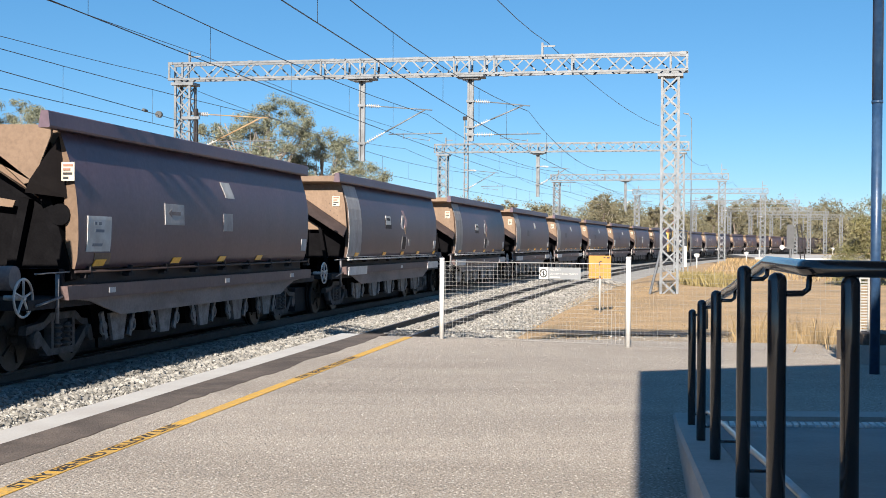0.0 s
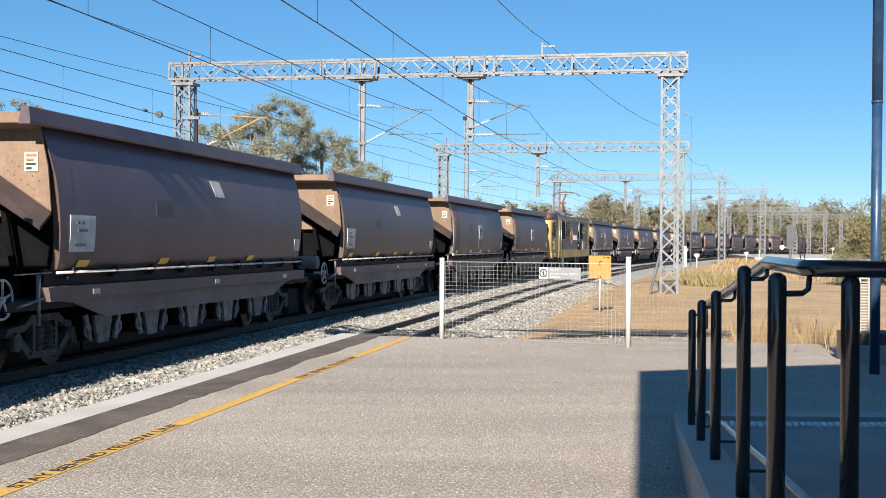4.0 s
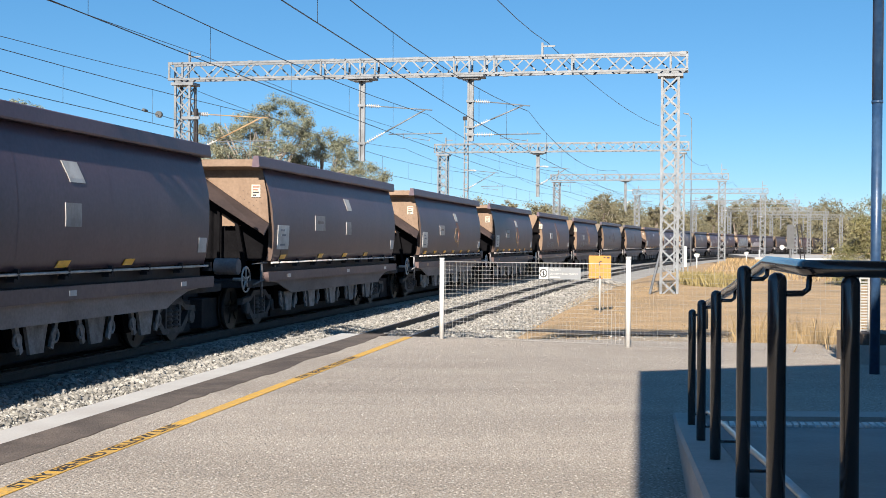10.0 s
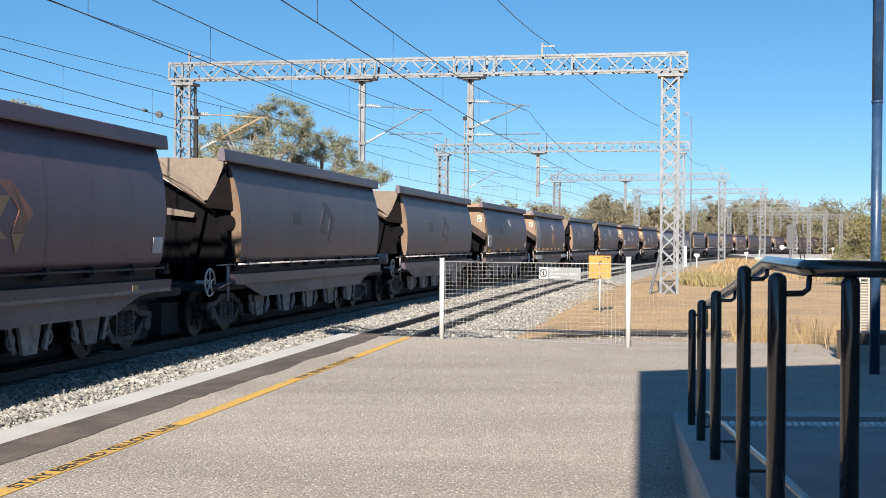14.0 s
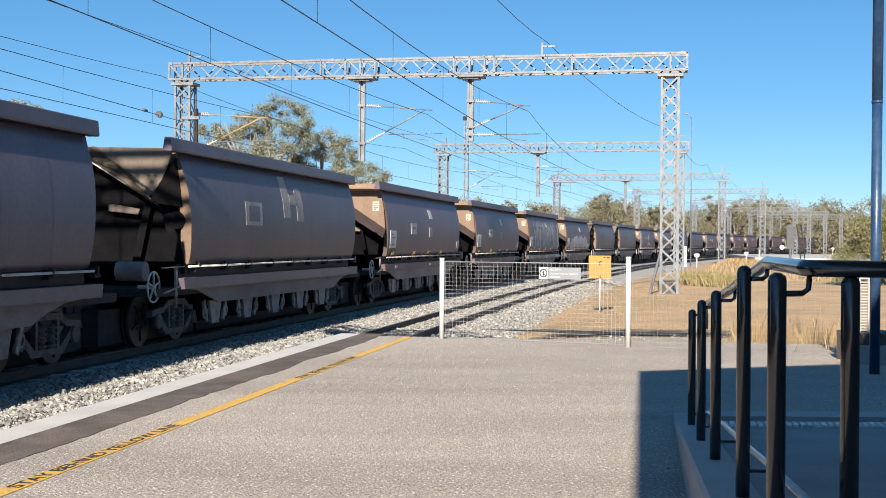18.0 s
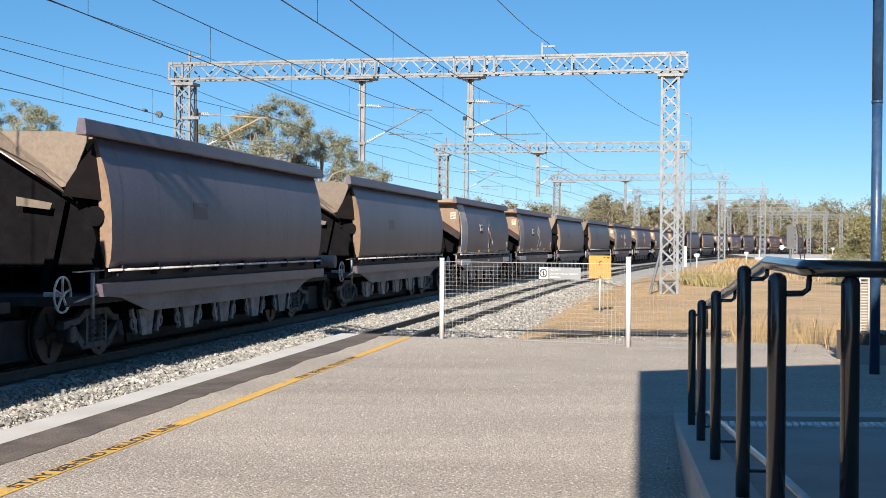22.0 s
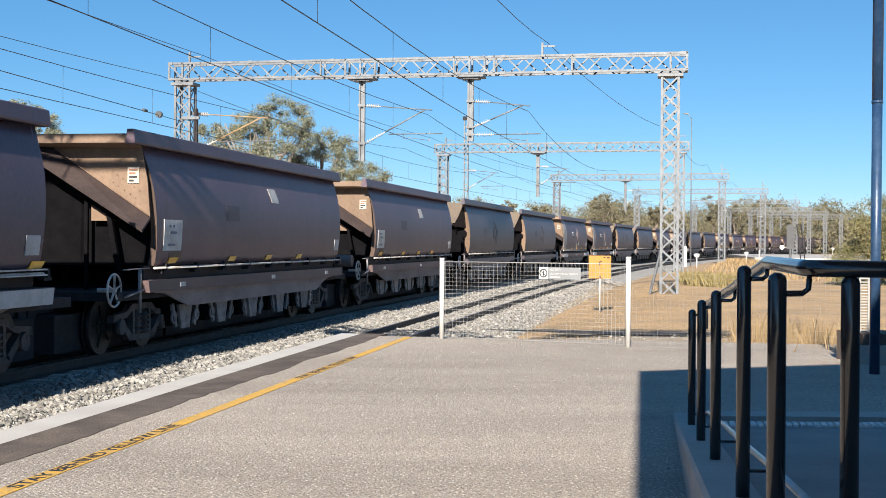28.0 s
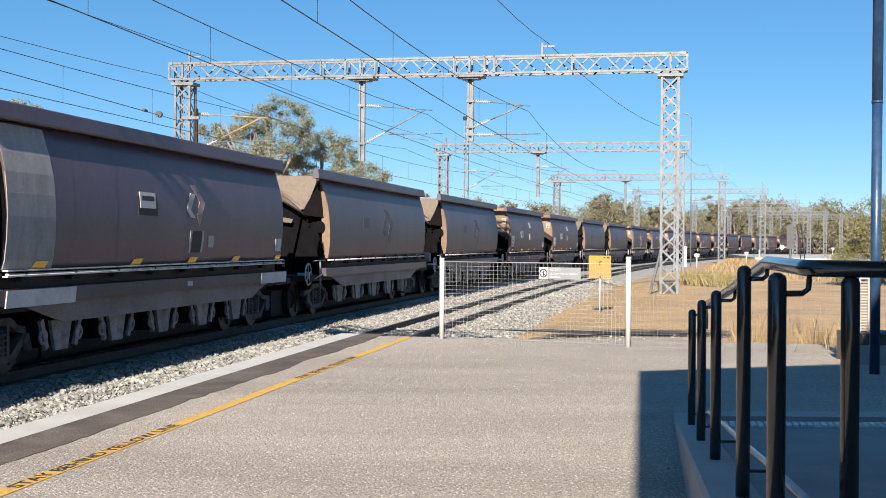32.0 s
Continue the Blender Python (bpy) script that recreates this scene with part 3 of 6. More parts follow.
def gantry(s, left, right, z=8.53, drops=((2.6, 5.15, 2.87, 1.5, False), (-1.82, 5.9, 2.36, 1.0, True)), h=0.64, chord=0.04):
    g = thing("overhead_gantry", "galvanised steel lattice gantry spanning the tracks", "gantry", "overhead line gantries", at=track_pose(s))
    x0, x1 = -left, -right
    for x, nm in ((x0 + 0.62, 1), (x1 - 0.66, 2)):
        c = lattice_column("column", g, x, -0.1, z - 0.25, 0.62, 14, M["galv"], None, 40 < s < 60)
        b = bmesh.new()
        box(b, x - 0.48, x + 0.48, -0.4, 0.4, z - 0.25, z - 0.14)
        part("cap_plate", b, M["galv"], c)
        b = bmesh.new()
        box(b, x - 0.55, x + 0.55, -0.5, 0.5, -0.5, -0.05)
        part("footing", b, M["concrete"], c)
    d = 0.32
    near = 40 < s < 60
    tr = None
    for j in (-d, d):
        for zz in (z, z + h):
            b = bmesh.new()
            box(b, x0, x1, j - chord, j + chord, zz - chord, zz + chord)
            for k in range(int((x1 - x0) / 3.45) + 1):          # splice sleeves
                if near:
                    q = min(x0 + 0.1 + k * 3.45, x1 - 0.1)
                    box(b, q - 0.1, q + 0.1, j - 0.055, j + 0.055, zz - 0.055, zz + 0.055)
            c = part("truss_chord", b, M["galv"], g)
            tr = tr or c
    web = bmesh.new()
    n = int((x1 - x0) / 0.62)
    w = (x1 - x0) / n
    for k in range(n):
        a, e = x0 + k * w, x0 + (k + 1) * w
        up = k % 2
        for j in (-d, d):
            b = bmesh.new() if near else web
            hi = up == (j > 0)          # the two faces are laced the opposite way
            beam(b, (a, j, z + (h if hi else 0)), (e, j, z + (0 if hi else h)), 0.055, 0.03, (0, 1, 0))
            if near:
                part("web_member", b, M["galv"], tr)
        if k % 2 == 0:
            beam(web, (a, -d, z), (e, d, z), 0.05, 0.012)
    tagged(part("lacing", web, M["galv"], tr), kind="stuff")
    ups = [x0 + 0.04, x1 - 0.04, x0 + 0.62, x1 - 0.66] + [-o + e for o, *_ in drops for e in (-0.62, 0.0, 0.6)] + [x0 + q * (x1 - x0) for q in (0.31, 0.645, 0.79)]
    rest = None if near else bmesh.new()
    for q in ups:
        for j in (-d, d):
            b = bmesh.new() if near else rest
            box(b, q - 0.035, q + 0.035, j - 0.04, j + 0.04, z, z + h + (0.05 if near else 0))
            if near:
                part("upright", b, M["galv"], tr)
    if not near:
        tagged(part("uprights", rest, M["galv"], tr), kind="stuff")
    for off, low, reach, foot, tie in drops:
        b = bmesh.new()
        for j in (-0.09, 0.09):
            box(b, -off + j - 0.03, -off + j + 0.03, -0.07, 0.07, low, z - 0.12)
        box(b, -off - 0.07, -off + 0.07, 0.03, 0.05, low, z - 0.12)
        dr = part("drop_post", b, M["galv"], g)
        b = bmesh.new()
        box(b, -off - 0.55, -off + 0.55, -0.42, 0.42, z - 0.13, z - 0.055)
        box(b, -off - 0.35, -off + 0.35, -0.3, 0.3, z - 0.2, z - 0.13)
        part("clamp_plate", b, M["galv"], dr)
        cantilever(dr, -off, 7.46 if tie else 7.35, reach, foot, None, tie)
    # earth wire bracket on top of the truss
    b = bmesh.new()
    xe = x1 - (5.6 if near else 0.7)
    box(b, xe - 0.04, xe + 0.04, -0.04, 0.04, z + h, z + h + (0.55 if near else 1.0))
    box(b, xe, xe + 0.5, -0.02, 0.02, z + h + 0.38, z + h + 0.44)
    part("earth_wire_bracket", b, M["galv"], g)
    b = bmesh.new()
    xe = x0 + 0.8
    box(b, xe - 0.04, xe + 0.04, -0.04, 0.04, z + h, z + h + 0.5)
    box(b, xe, xe + 0.5, -0.02, 0.02, z + h + 0.28, z + h + 0.34)
    part("feeder_bracket", b, M["galv"], g)
    return g


g1 = gantry(51.0, 10.75, -10.25)
gantry(9.9, 10.6, -16.5, 8.5, ((-3.4, 5.6, 2.2, 1.0, True),), 0.7, 0.06)          # the next one stands over the camera and throws its shade on the train
cantilever([c for c in g1.children if c.name.startswith("column")][0], -9.85, 7.12, 3.3, 1.55, M["brown_wire"])
col = [c for c in g1.children if c.name.startswith("column")][0]
# added dark bar with clamps: paints the column's shadow lines
b = bmesh.new()
box(b, -9.60, -9.44, -0.42, -0.30, -0.1, 7.3)
part("cable_duct", b, M["under"], col, "dark bar standing for the shadow lines in the column")
b = bmesh.new()
box(b, -10.1, -9.35, -0.48, -0.36, 6.86, 6.98)
box(b, -10.65, -9.85, -0.42, -0.34, 5.2, 5.28)
part("duct_clamp", b, M["galv"], col)
for x in (-1,):
    b = bmesh.new()
    beam(b, (10.25 - 0.66 + 0.31 * x, -0.3, 1.7), (10.25 - 0.66 + 0.72 * x, -0.55, 0.0), 0.06)
    beam(b, (10.25 - 0.66 + 0.31 * x, 0.3, 1.7), (10.25 - 0.66 + 0.72 * x, 0.55, 0.0), 0.06)
    part("base_strut", b, M["galv"], [c for c in g1.children if c.name.startswith("column")][1])
GANTRY_S = [51.0, 92.3, 134.0, 171.0, 214.0, 258.0, 288.0, 318.0, 346.0]
for s, l, r, off in ((92.3, 8.93, -9.17, 1.4), (134.0, 7.65, -10.36, -0.06), (171.0, 4.6, -12.6, -1.5), (214.0, 3.0, -14.0, -2.0), (258, 4.0, -12.2, -2.0), (288, 5.0, -11.8, -2.0), (318, 6.0, -11.2, -2.0), (346, 6.0, -10.6, -2.0)):
    gantry(s, l, r, 8.40, ((off, 5.2, 2.3, 1.3, False),), 0.58)
# a lone twin-channel mast beyond the coal line
mast = thing("catenary_mast", "slim galvanised twin-channel mast carrying an overhead bracket", "mast", at=track_pose(92.3))
b = bmesh.new()
for j in (-0.13, 0.13):
    box(b, -6.62 + j - 0.04, -6.62 + j + 0.04, -0.08, 0.08, -0.5, 10.85)
shaft = part("shaft", b, M["galv"], mast)
for k in range(12):
    b = bmesh.new()
    box(b, -6.74, -6.5, -0.09, -0.07, 4.5 + 0.52 * k, 4.58 + 0.52 * k)
    part("batten", b, M["galv"], shaft)
b = bmesh.new()
box(b, -6.86, -6.38, -0.14, 0.14, 10.72, 10.98)
part("cap", b, M["under"], shaft, "dark cap on the mast")
cantilever(mast, -6.62, 7.1, 2.4, 1.3)


# ---- overhead wires ----
def wire(name, off, z, sag, r, s_list, label, shift=0.0):
    w = bmesh.new()
    pts = []
    for a, b in zip(s_list, s_list[1:]):
        for i in range(12):
            q = i / 12
            pts.append(track(a + (b - a) * q, off, z - sag * 4 * q * (1 - q)))
    pts.append(track(s_list[-1], off, z))
    tube(w, pts, r, 5)
    return thing(name, label, "wire", "overhead wires", bm=w, mat=M["wire"])


SUP = [-111, -57, -3.0] + GANTRY_S
for off, zc, zm, sag in ((-0.1, 5.72, 6.97, 0.47), (NEAR + 0.05, 5.5, 7.05, 0.76), (6.3, 5.6, 6.9, 0.35)):
    m = wire("messenger_wire", off, zm, sag, 0.011, SUP, "thin dark overhead messenger wire above the track")
    c = wire("contact_wire", off, zc, 0.0, 0.011, SUP, "thin dark contact wire above the track")
    for a, b in zip(SUP[2:7], SUP[3:8]):
        n = max(5, round((b - a) / 6.0))
        for i in range(1, n):
            q = i / n
            d = bmesh.new()
            p = track(a + (b - a) * q, off, 0)
            tube(d, [p + Vector((0, 0, zc)), p + Vector((0, 0, zm - sag * 4 * q * (1 - q)))], 0.005, 4)
            part("dropper", d, M["wire"], m)
wire("earth_wire", -4.85, 9.72, 1.05, 0.013, SUP[:4], "thin dark earth wire strung along the gantries")
w = bmesh.new()
a, b = track(51.0, -4.85, 9.72), track(92.3, -8.2, 9.8)
tube(w, [a.lerp(b, i / 12) - Vector((0, 0, 2.6 * (i / 12) * (1 - i / 12))) for i in range(13)], 0.013, 5)
thing("earth_wire", "thin dark earth wire strung along the gantries", "wire", "overhead wires", bm=w, mat=M["wire"])
wire("earth_wire", -8.2, 9.9, 0.9, 0.013, GANTRY_S[1:], "thin dark earth wire strung along the gantries")
wire("feeder_wire", 9.3, 9.5, 0.2, 0.013, SUP, "thin dark feeder wire strung along the gantries")
wire("feeder_wire", 11.2, 8.72, 0.5, 0.012, SUP, "thin dark feeder wire beyond the tracks")
w = bmesh.new()
tube(w, [track(-10, 10.0, 8.2), track(15, 10.0, 7.3), track(36.2, 10.0, 6.97), track(50.4, 10.0, 6.75)], 0.014, 5)
iw = thing("tension_wire", "dark tension wire ending at the gantry column", "wire", "overhead wires", bm=w, mat=M["wire"])
d = bmesh.new()
p, q = track(48.0, 10.0, 6.82), track(48.15, 10.0, 6.82)
tube(d, [p, q], 0.13, 12)
tube(d, [track(46.6, 10.0, 6.85), track(46.9, 10.0, 6.84)], 0.06, 8)
part("insulator", d, M["wire"], iw)

# ---- mesh fence at the platform end ----
FL, FR = Vector((-0.01, 16.04, HP)), Vector((2.13, 14.91, HP))
fence = thing("mesh_fence", "white-posted wire mesh fence closing the platform end", "fence")
for p, h in ((FL, 0.98), (FR, 1.02)):
    b = bmesh.new()
    tube(b, [p, p + Vector((0, 0, h - 0.01))], 0.03, 12)
    tube(b, [p + Vector((0, 0, h - 0.01)), p + Vector((0, 0, h + 0.02))], 0.032, 12)
    part("post", b, M["fence"], fence, "white painted steel post")


def mesh_panel(parent, a, b, z0, z1, nx, nz, r, mat):
    """Welded wire mesh between two posts."""
    for nm, k, n in (("mesh_upright", 0, nx), ("mesh_line", 1, nz)):
        w = bmesh.new()
        for i in range(n + 1):
            q = i / n
            if k == 0:
                p = a.lerp(b, q)
                tube(w, [p + Vector((0, 0, z0)), p + Vector((0, 0, z1))], r, 4, False)
            else:
                z = z0 + (z1 - z0) * q
                tube(w, [a + Vector((0, 0, z)), b + Vector((0, 0, z))], r, 4, False)
        part(nm, w, mat, parent, "pale welded wire")


mesh_panel(fence, FL, FR, 0.03, 0.95, 48, 19, 0.0015, M["mesh_wire"])
FX = Vector((4.35, 13.72, HP))
mesh_panel(fence, FR, FX, 0.02, 0.95, 50, 19, 0.0007, M["mesh_wire"])
b = bmesh.new()
tube(b, [FL + Vector((0, 0, 0.955)), FR + Vector((0, 0, 0.955))], 0.005, 6)
part("top_wire", b, M["mesh_wire"], fence)
u = (FR - FL).normalized()
side = Vector((u.y, -u.x, 0))
b = bmesh.new()
a = FL + u * 1.31 + side * 0.016
for p, q in ((0.0, 0.115), (0.12, 0.53)):
    for z0, z1 in ((0.765, 0.905),):
        v = [b.verts.new(x) for x in (a + u * p + Vector((0, 0, z0)), a + u * q + Vector((0, 0, z0)), a + u * q + Vector((0, 0, z1)), a + u * p + Vector((0, 0, z1)))]
        b.faces.new(v)
        v2 = [b.verts.new(x.co - side * 0.006) for x in v]
        b.faces.new(v2[::-1])
        for i in range(4):
            b.faces.new((v[i], v2[i], v2[(i + 1) % 4], v[(i + 1) % 4]))
    sg = part("sign_plate", b, M["fence"] if p == 0 else M["sign_grey"], fence, "white plate with a crossed-out walker" if p == 0 else "grey plate with white print")
    b = bmesh.new()
b.free()
b = bmesh.new()
ring(b, a + u * 0.058 + side * 0.004 + Vector((0, 0, 0.835)), side, 0.045, 0.006, 20, 4)
beam(b, a + u * 0.028 + side * 0.004 + Vector((0, 0, 0.865)), a + u * 0.088 + side * 0.004 + Vector((0, 0, 0.805)), 0.008, 0.004)
beam(b, a + u * 0.058 + side * 0.004 + Vector((0, 0, 0.865)), a + u * 0.058 + side * 0.004 + Vector((0, 0, 0.805)), 0.012, 0.004)
part("pictogram", b, M["text"], fence)
b = bmesh.new()
beam(b, a + u * 0.14 + side * 0.004 + Vector((0, 0, 0.787)), a + u * 0.27 + side * 0.004 + Vector((0, 0, 0.787)), 0.004, 0.018)
part("print_bars", b, M["fence"], fence)
for body, z, size in (("NO EXIT", 0.866, 0.036), ("DO NOT CROSS TRACKS", 0.818, 0.031)):
    words = bpy.data.curves.new("sign_words", "FONT")
    words.body, words.size, words.extrude = body, size, 0.0008
    words.materials.append(M["fence"])
    ob = new("sign_words", words)
    ob.parent = fence
    ob["label"] = "white words " + body
    p = a + u * 0.14 + side * 0.003 + Vector((0, 0, z))
    ob.matrix_world = Matrix(((u.x, 0, side.x, p.x), (u.y, 0, side.y, p.y), (0, 1, 0, p.z), (0, 0, 0, 1)))


# ---- handrail and ramp ----
M["ramp"] = material("ramp_concrete", (0.30, 0.29, 0.28), 0.9, 0, 0.1, 1.5, 50, 0.15, (0.24, 0.23, 0.22))
M["tactile"] = material("tactile_white", (0.78, 0.78, 0.76), 0.6, 0, 0.06, 4, 40, 0.03)
def ramp_z(y):
    return HP + max(0.0, min(0.4, (8.35 - y) / 12.5))


ramp = thing("access_ramp", "grey concrete access ramp with a raised kerb in shade", "ramp", "", "structure")
def ramp_edge(y):
    return 1.60 - (9.0 - y) * 0.1525


pr = [(8.72, HP + 0.005), (8.35, HP + 0.005), (3.4, HP + 0.33), (-6, HP + 0.33)]
b = bmesh.new()
rows = [[b.verts.new(p) for p in ((ramp_edge(y) + 0.21, y, HP - 0.1), (ramp_edge(y) + 0.21, y, zz), (6.0, y, zz), (6.0, y, HP - 0.1))] for y, zz in pr]
for p, q in zip(rows, rows[1:]):
    for i in range(3):
        b.faces.new((p[i], p[i + 1], q[i + 1], q[i]))
part("ramp_slab", b, M["ramp"], ramp, "dark grey concrete slope")
b = bmesh.new()
pk = [(9.0, HP + 0.02), (8.35, HP + 0.035), (3.4, HP + 0.40), (-6, HP + 0.40)]
rows = [[b.verts.new((ramp_edge(y) + e, y, zz + dz)) for e, dz in ((-0.012, -0.5), (0.0, -0.02), (0.015, 0.0), (0.19, 0.0), (0.21, -0.02), (0.21, -0.5))] for y, zz in pk]
for p, q in zip(rows, rows[1:]):
    for i in range(5):
        b.faces.new((p[i], p[i + 1], q[i + 1], q[i]))
b.faces.new(rows[0])
part("kerb", b, M["concrete"], ramp, "pale concrete kerb")
b = bmesh.new()
box(b, 1.82, 6.0, 8.72, 9.0, HP - 0.1, HP + 0.035)
bevel(b, 0.012, 2)
part("landing_edge", b, M["concrete"], ramp, "pale concrete upstand at the foot of the slope")
b = bmesh.new()
for i in range(84):
    x = 1.83 + i * 0.046
    for j in range(3):
        y = 8.42 + j * 0.06
        box(b, x + 0.01 * j, x + 0.03 + 0.01 * j, y, y + 0.042, HP, HP + 0.02)
part("tactile_strip", b, M["tactile"], ramp, "strip of raised pale tactile bars")

rail = thing("handrail", "glossy dark powder-coated tubular steel handrail on the ramp", "handrail")
POSTS = [(1.58, 8.22, 1.475), (1.385, 6.94, 1.59), (1.23, 5.84, 1.68), (1.03, 4.44, 1.815), (0.865, 3.36, 1.815), (1.055, 3.36, 1.808)]
for x, y, top in POSTS:
    b = bmesh.new()
    z0 = ramp_z(y) - 0.02
    tube(b, [(x, y, z0), (x, y, top - 0.02), (x, y, top - 0.008), (x, y, top)], 0.0242, 20, radii=[0.0242, 0.0242, 0.02, 0.008])
    part("post", b, M["black_rail"], rail)
b = bmesh.new()
tube(b, [(1.715, 8.5, 1.335), (1.715, 8.5, 1.42), (1.705, 8.47, 1.468), (1.67, 8.3, 1.492), (1.475, 6.94, 1.605), (1.31, 5.84, 1.695), (1.125, 4.55, 1.815), (1.105, 4.42, 1.826), (0.96, 3.45, 1.826), (0.955, 3.39, 1.826), (0.985, 3.36, 1.826), (1.5, 3.36, 1.822), (3.2, 3.36, 1.82)], 0.0222, 20)
part("top_rail", b, M["black_rail"], rail)
b = bmesh.new()
tube(b, [(1.69, 8.25, 0.82), (1.505, 6.94, 0.925), (1.345, 5.84, 1.005), (1.135, 4.44, 1.12), (0.96, 3.3, 1.21)], 0.013, 10)
part("kerb_rail", b, M["bright"], rail, "slim bright kerb tube")
for (x, y, top), (dx, dy, dz) in zip(POSTS[:5], ((0.075, 0.0, -0.035), (0.085, 0.0, -0.04), (0.085, 0.0, -0.045), (0.08, 0.0, -0.045), (0.092, 0.03, -0.055))):
    b = bmesh.new()
    tube(b, [(x, y, top + dz), (x + dx * 0.8, y + dy, top + dz), (x + dx * 0.97, y + dy, top + dz + 0.012), (x + dx, y + dy, top + dz + 0.045)], 0.008, 8)
    part("bracket", b, M["black_rail"], rail)
    b = bmesh.new()
    tube(b, [(x, y, ramp_z(y) + 0.1), (x + 0.1, y, ramp_z(y) + 0.1)], 0.006, 8)
    part("kerb_bracket", b, M["black_rail"], rail)

# tall steel pole beside the ramp
pole = thing("lamp_pole", "tall dark blue-grey steel lamp pole", "pole")
b = bmesh.new()
tube(b, [(3.993, 12.0, HP - 0.1), (4.0, 12.0, 3.22)], 0.0465, 20)
tube(b, [(4.0, 12.0, 3.22), (4.012, 12.0, 7.5)], 0.049, 20)
tube(b, [(4.0, 12.0, 3.20), (4.0, 12.0, 3.225)], 0.052, 20)
part("shaft", b, M["pole_blue"], pole)

# ---- shelter roof behind the camera ----
shelter = thing("station_shelter", "station shelter roof sheltering the ramp", "shelter", "", "structure")
reach = (4.2 - HP) / math.tan(radians(SUN_EL))
c0 = Vector((1.834 - reach * math.sin(radians(SUN_AZ)), 12.133 - reach * math.cos(radians(SUN_AZ)), 4.2))
along = Vector((math.sin(0.153), math.cos(0.153), 0))
across = Vector((math.cos(0.153), -math.sin(0.153), 0))
b = bmesh.new()
# the right half is stepped up so its shadow covers the low wall
q = [c0 + across * a + Vector((0, 0, h)) for a, h in ((0, 0), (2.05, 0.58), (2.35, 1.2), (5.2, 1.7))]
e = [p - along * 22 for p in q]
for t in (0, -0.12):
    o = Vector((0, 0, t))
    v = [b.verts.new(p + o) for p in (*q, *e)]
    for k in range(3):
        b.faces.new((v[k], v[k + 1], v[k + 5], v[k + 4]))
for k in range(3):
    b.faces.new([b.verts.new(p) for p in (q[k] - Vector((0, 0, .12)), q[k + 1] - Vector((0, 0, .12)), q[k + 1], q[k])])
part("roof", b, M["roof"], shelter)
b = bmesh.new()
for k in (14, 21):
    p = c0 + across * 4.2 - along * k
    box(b, p.x - 0.06, p.x + 0.06, p.y - 0.06, p.y + 0.06, HP, 4.95)
part("shelter_post", b, M["galv"], shelter)
# out-of-view wall, added to cut sky light on ramp and handrail
b = bmesh.new()
p = c0 + across * 4.75
beam(b, p - along * 22 + Vector((0, 0, -1.75)), p + along * 6.2 + Vector((0, 0, -1.75)), 0.15, 4.9)
part("side_wall", b, M["cladding"], shelter, "unseen grey wall added to darken the ramp")

# ---- signs ----
sign = thing("track_sign", "square yellow trackside sign on a thin white post", "sign", at=pose(4.47, 37.0, -0.02, 0, 0, -9))
b = bmesh.new()
tube(b, [(0, 0.03, -0.1), (0, 0.03, 1.5)], 0.028, 8)
part("post", b, M["fence"], sign, "thin white post")
b = bmesh.new()
box(b, -0.315, 0.315, -0.006, 0.006, 0.92, 1.57)
part("board", b, M["sign_yellow"], sign)
for x0, x1, z0, z1 in ((0.10, 0.16, 1.50, 1.53), (0.2, 0.28, 1.49, 1.54), (-0.03, 0.01, 1.28, 1.40), (0.0, 0.05, 1.38, 1.42), (-0.02, 0.03, 0.93, 1.0)):
    b = bmesh.new()
    box(b, x0, x1, -0.010, -0.0065, z0, z1)
    part("print", b, M["text"], sign)

# low wall and slatted panel beside the pole
wall = thing("low_wall", "low grey concrete kerb wall beside the ramp", "wall", "", "structure")
b = bmesh.new()
box(b, 4.16, 8.5, 12.95, 13.2, HP - 0.1, 0.885)
bevel(b, 0.015, 2)
part("wall_body", b, M["concrete"], wall)
panel = thing("slatted_panel", "narrow white slatted metal panel standing behind the low wall", "panel", at=pose(4.33, 13.35, HP))
b = bmesh.new()
for x in (-0.045, 0.045):
    box(b, x - 0.008, x + 0.008, -0.012, 0.012, 0, 0.84)
box(b, -0.053, 0.053, -0.012, 0.012, 0.84, 0.86)
part("frame", b, M["mesh_wire"], panel)
for k in range(26):
    b = bmesh.new()
    box(b, -0.037, 0.037, -0.008, 0.008, 0.08 + k * 0.029, 0.092 + k * 0.029)
    part("slat", b, M["mesh_wire"], panel)


# ---- coal wagons ----
SEC = [(1.38, 1.47), (1.425, 1.62), (1.455, 1.9), (1.465, 2.2), (1.455, 2.5), (1.425, 2.78), (1.365, 3.04), (1.295, 3.26), (1.225, 3.495)]
HALF = 6.2            # half length of the tub
PITCH = 16.18         # coupling to coupling
WHEEL_R = 0.46


def sec_x(z):
    return float(np.interp(z, [p[1] for p in SEC], [p[0] for p in SEC]))


def patch(polys, lift=0.012, thick=0.016):
    """Thin sheets that follow the side of the tub; polygons of (y, z)."""
    b = bmesh.new()
    for poly in polys:
        zs = sorted({p[1] for p in poly})
        inn = [b.verts.new((sec_x(z) + lift - thick, y, z)) for y, z in poly]
        out = [b.verts.new((sec_x(z) + lift, y, z)) for y, z in poly]
        n = len(poly)
        b.faces.new(out)
        b.faces.new(inn[::-1])
        for i in range(n):
            b.faces.new((inn[i], inn[(i + 1) % n], out[(i + 1) % n], out[i]))
    return b


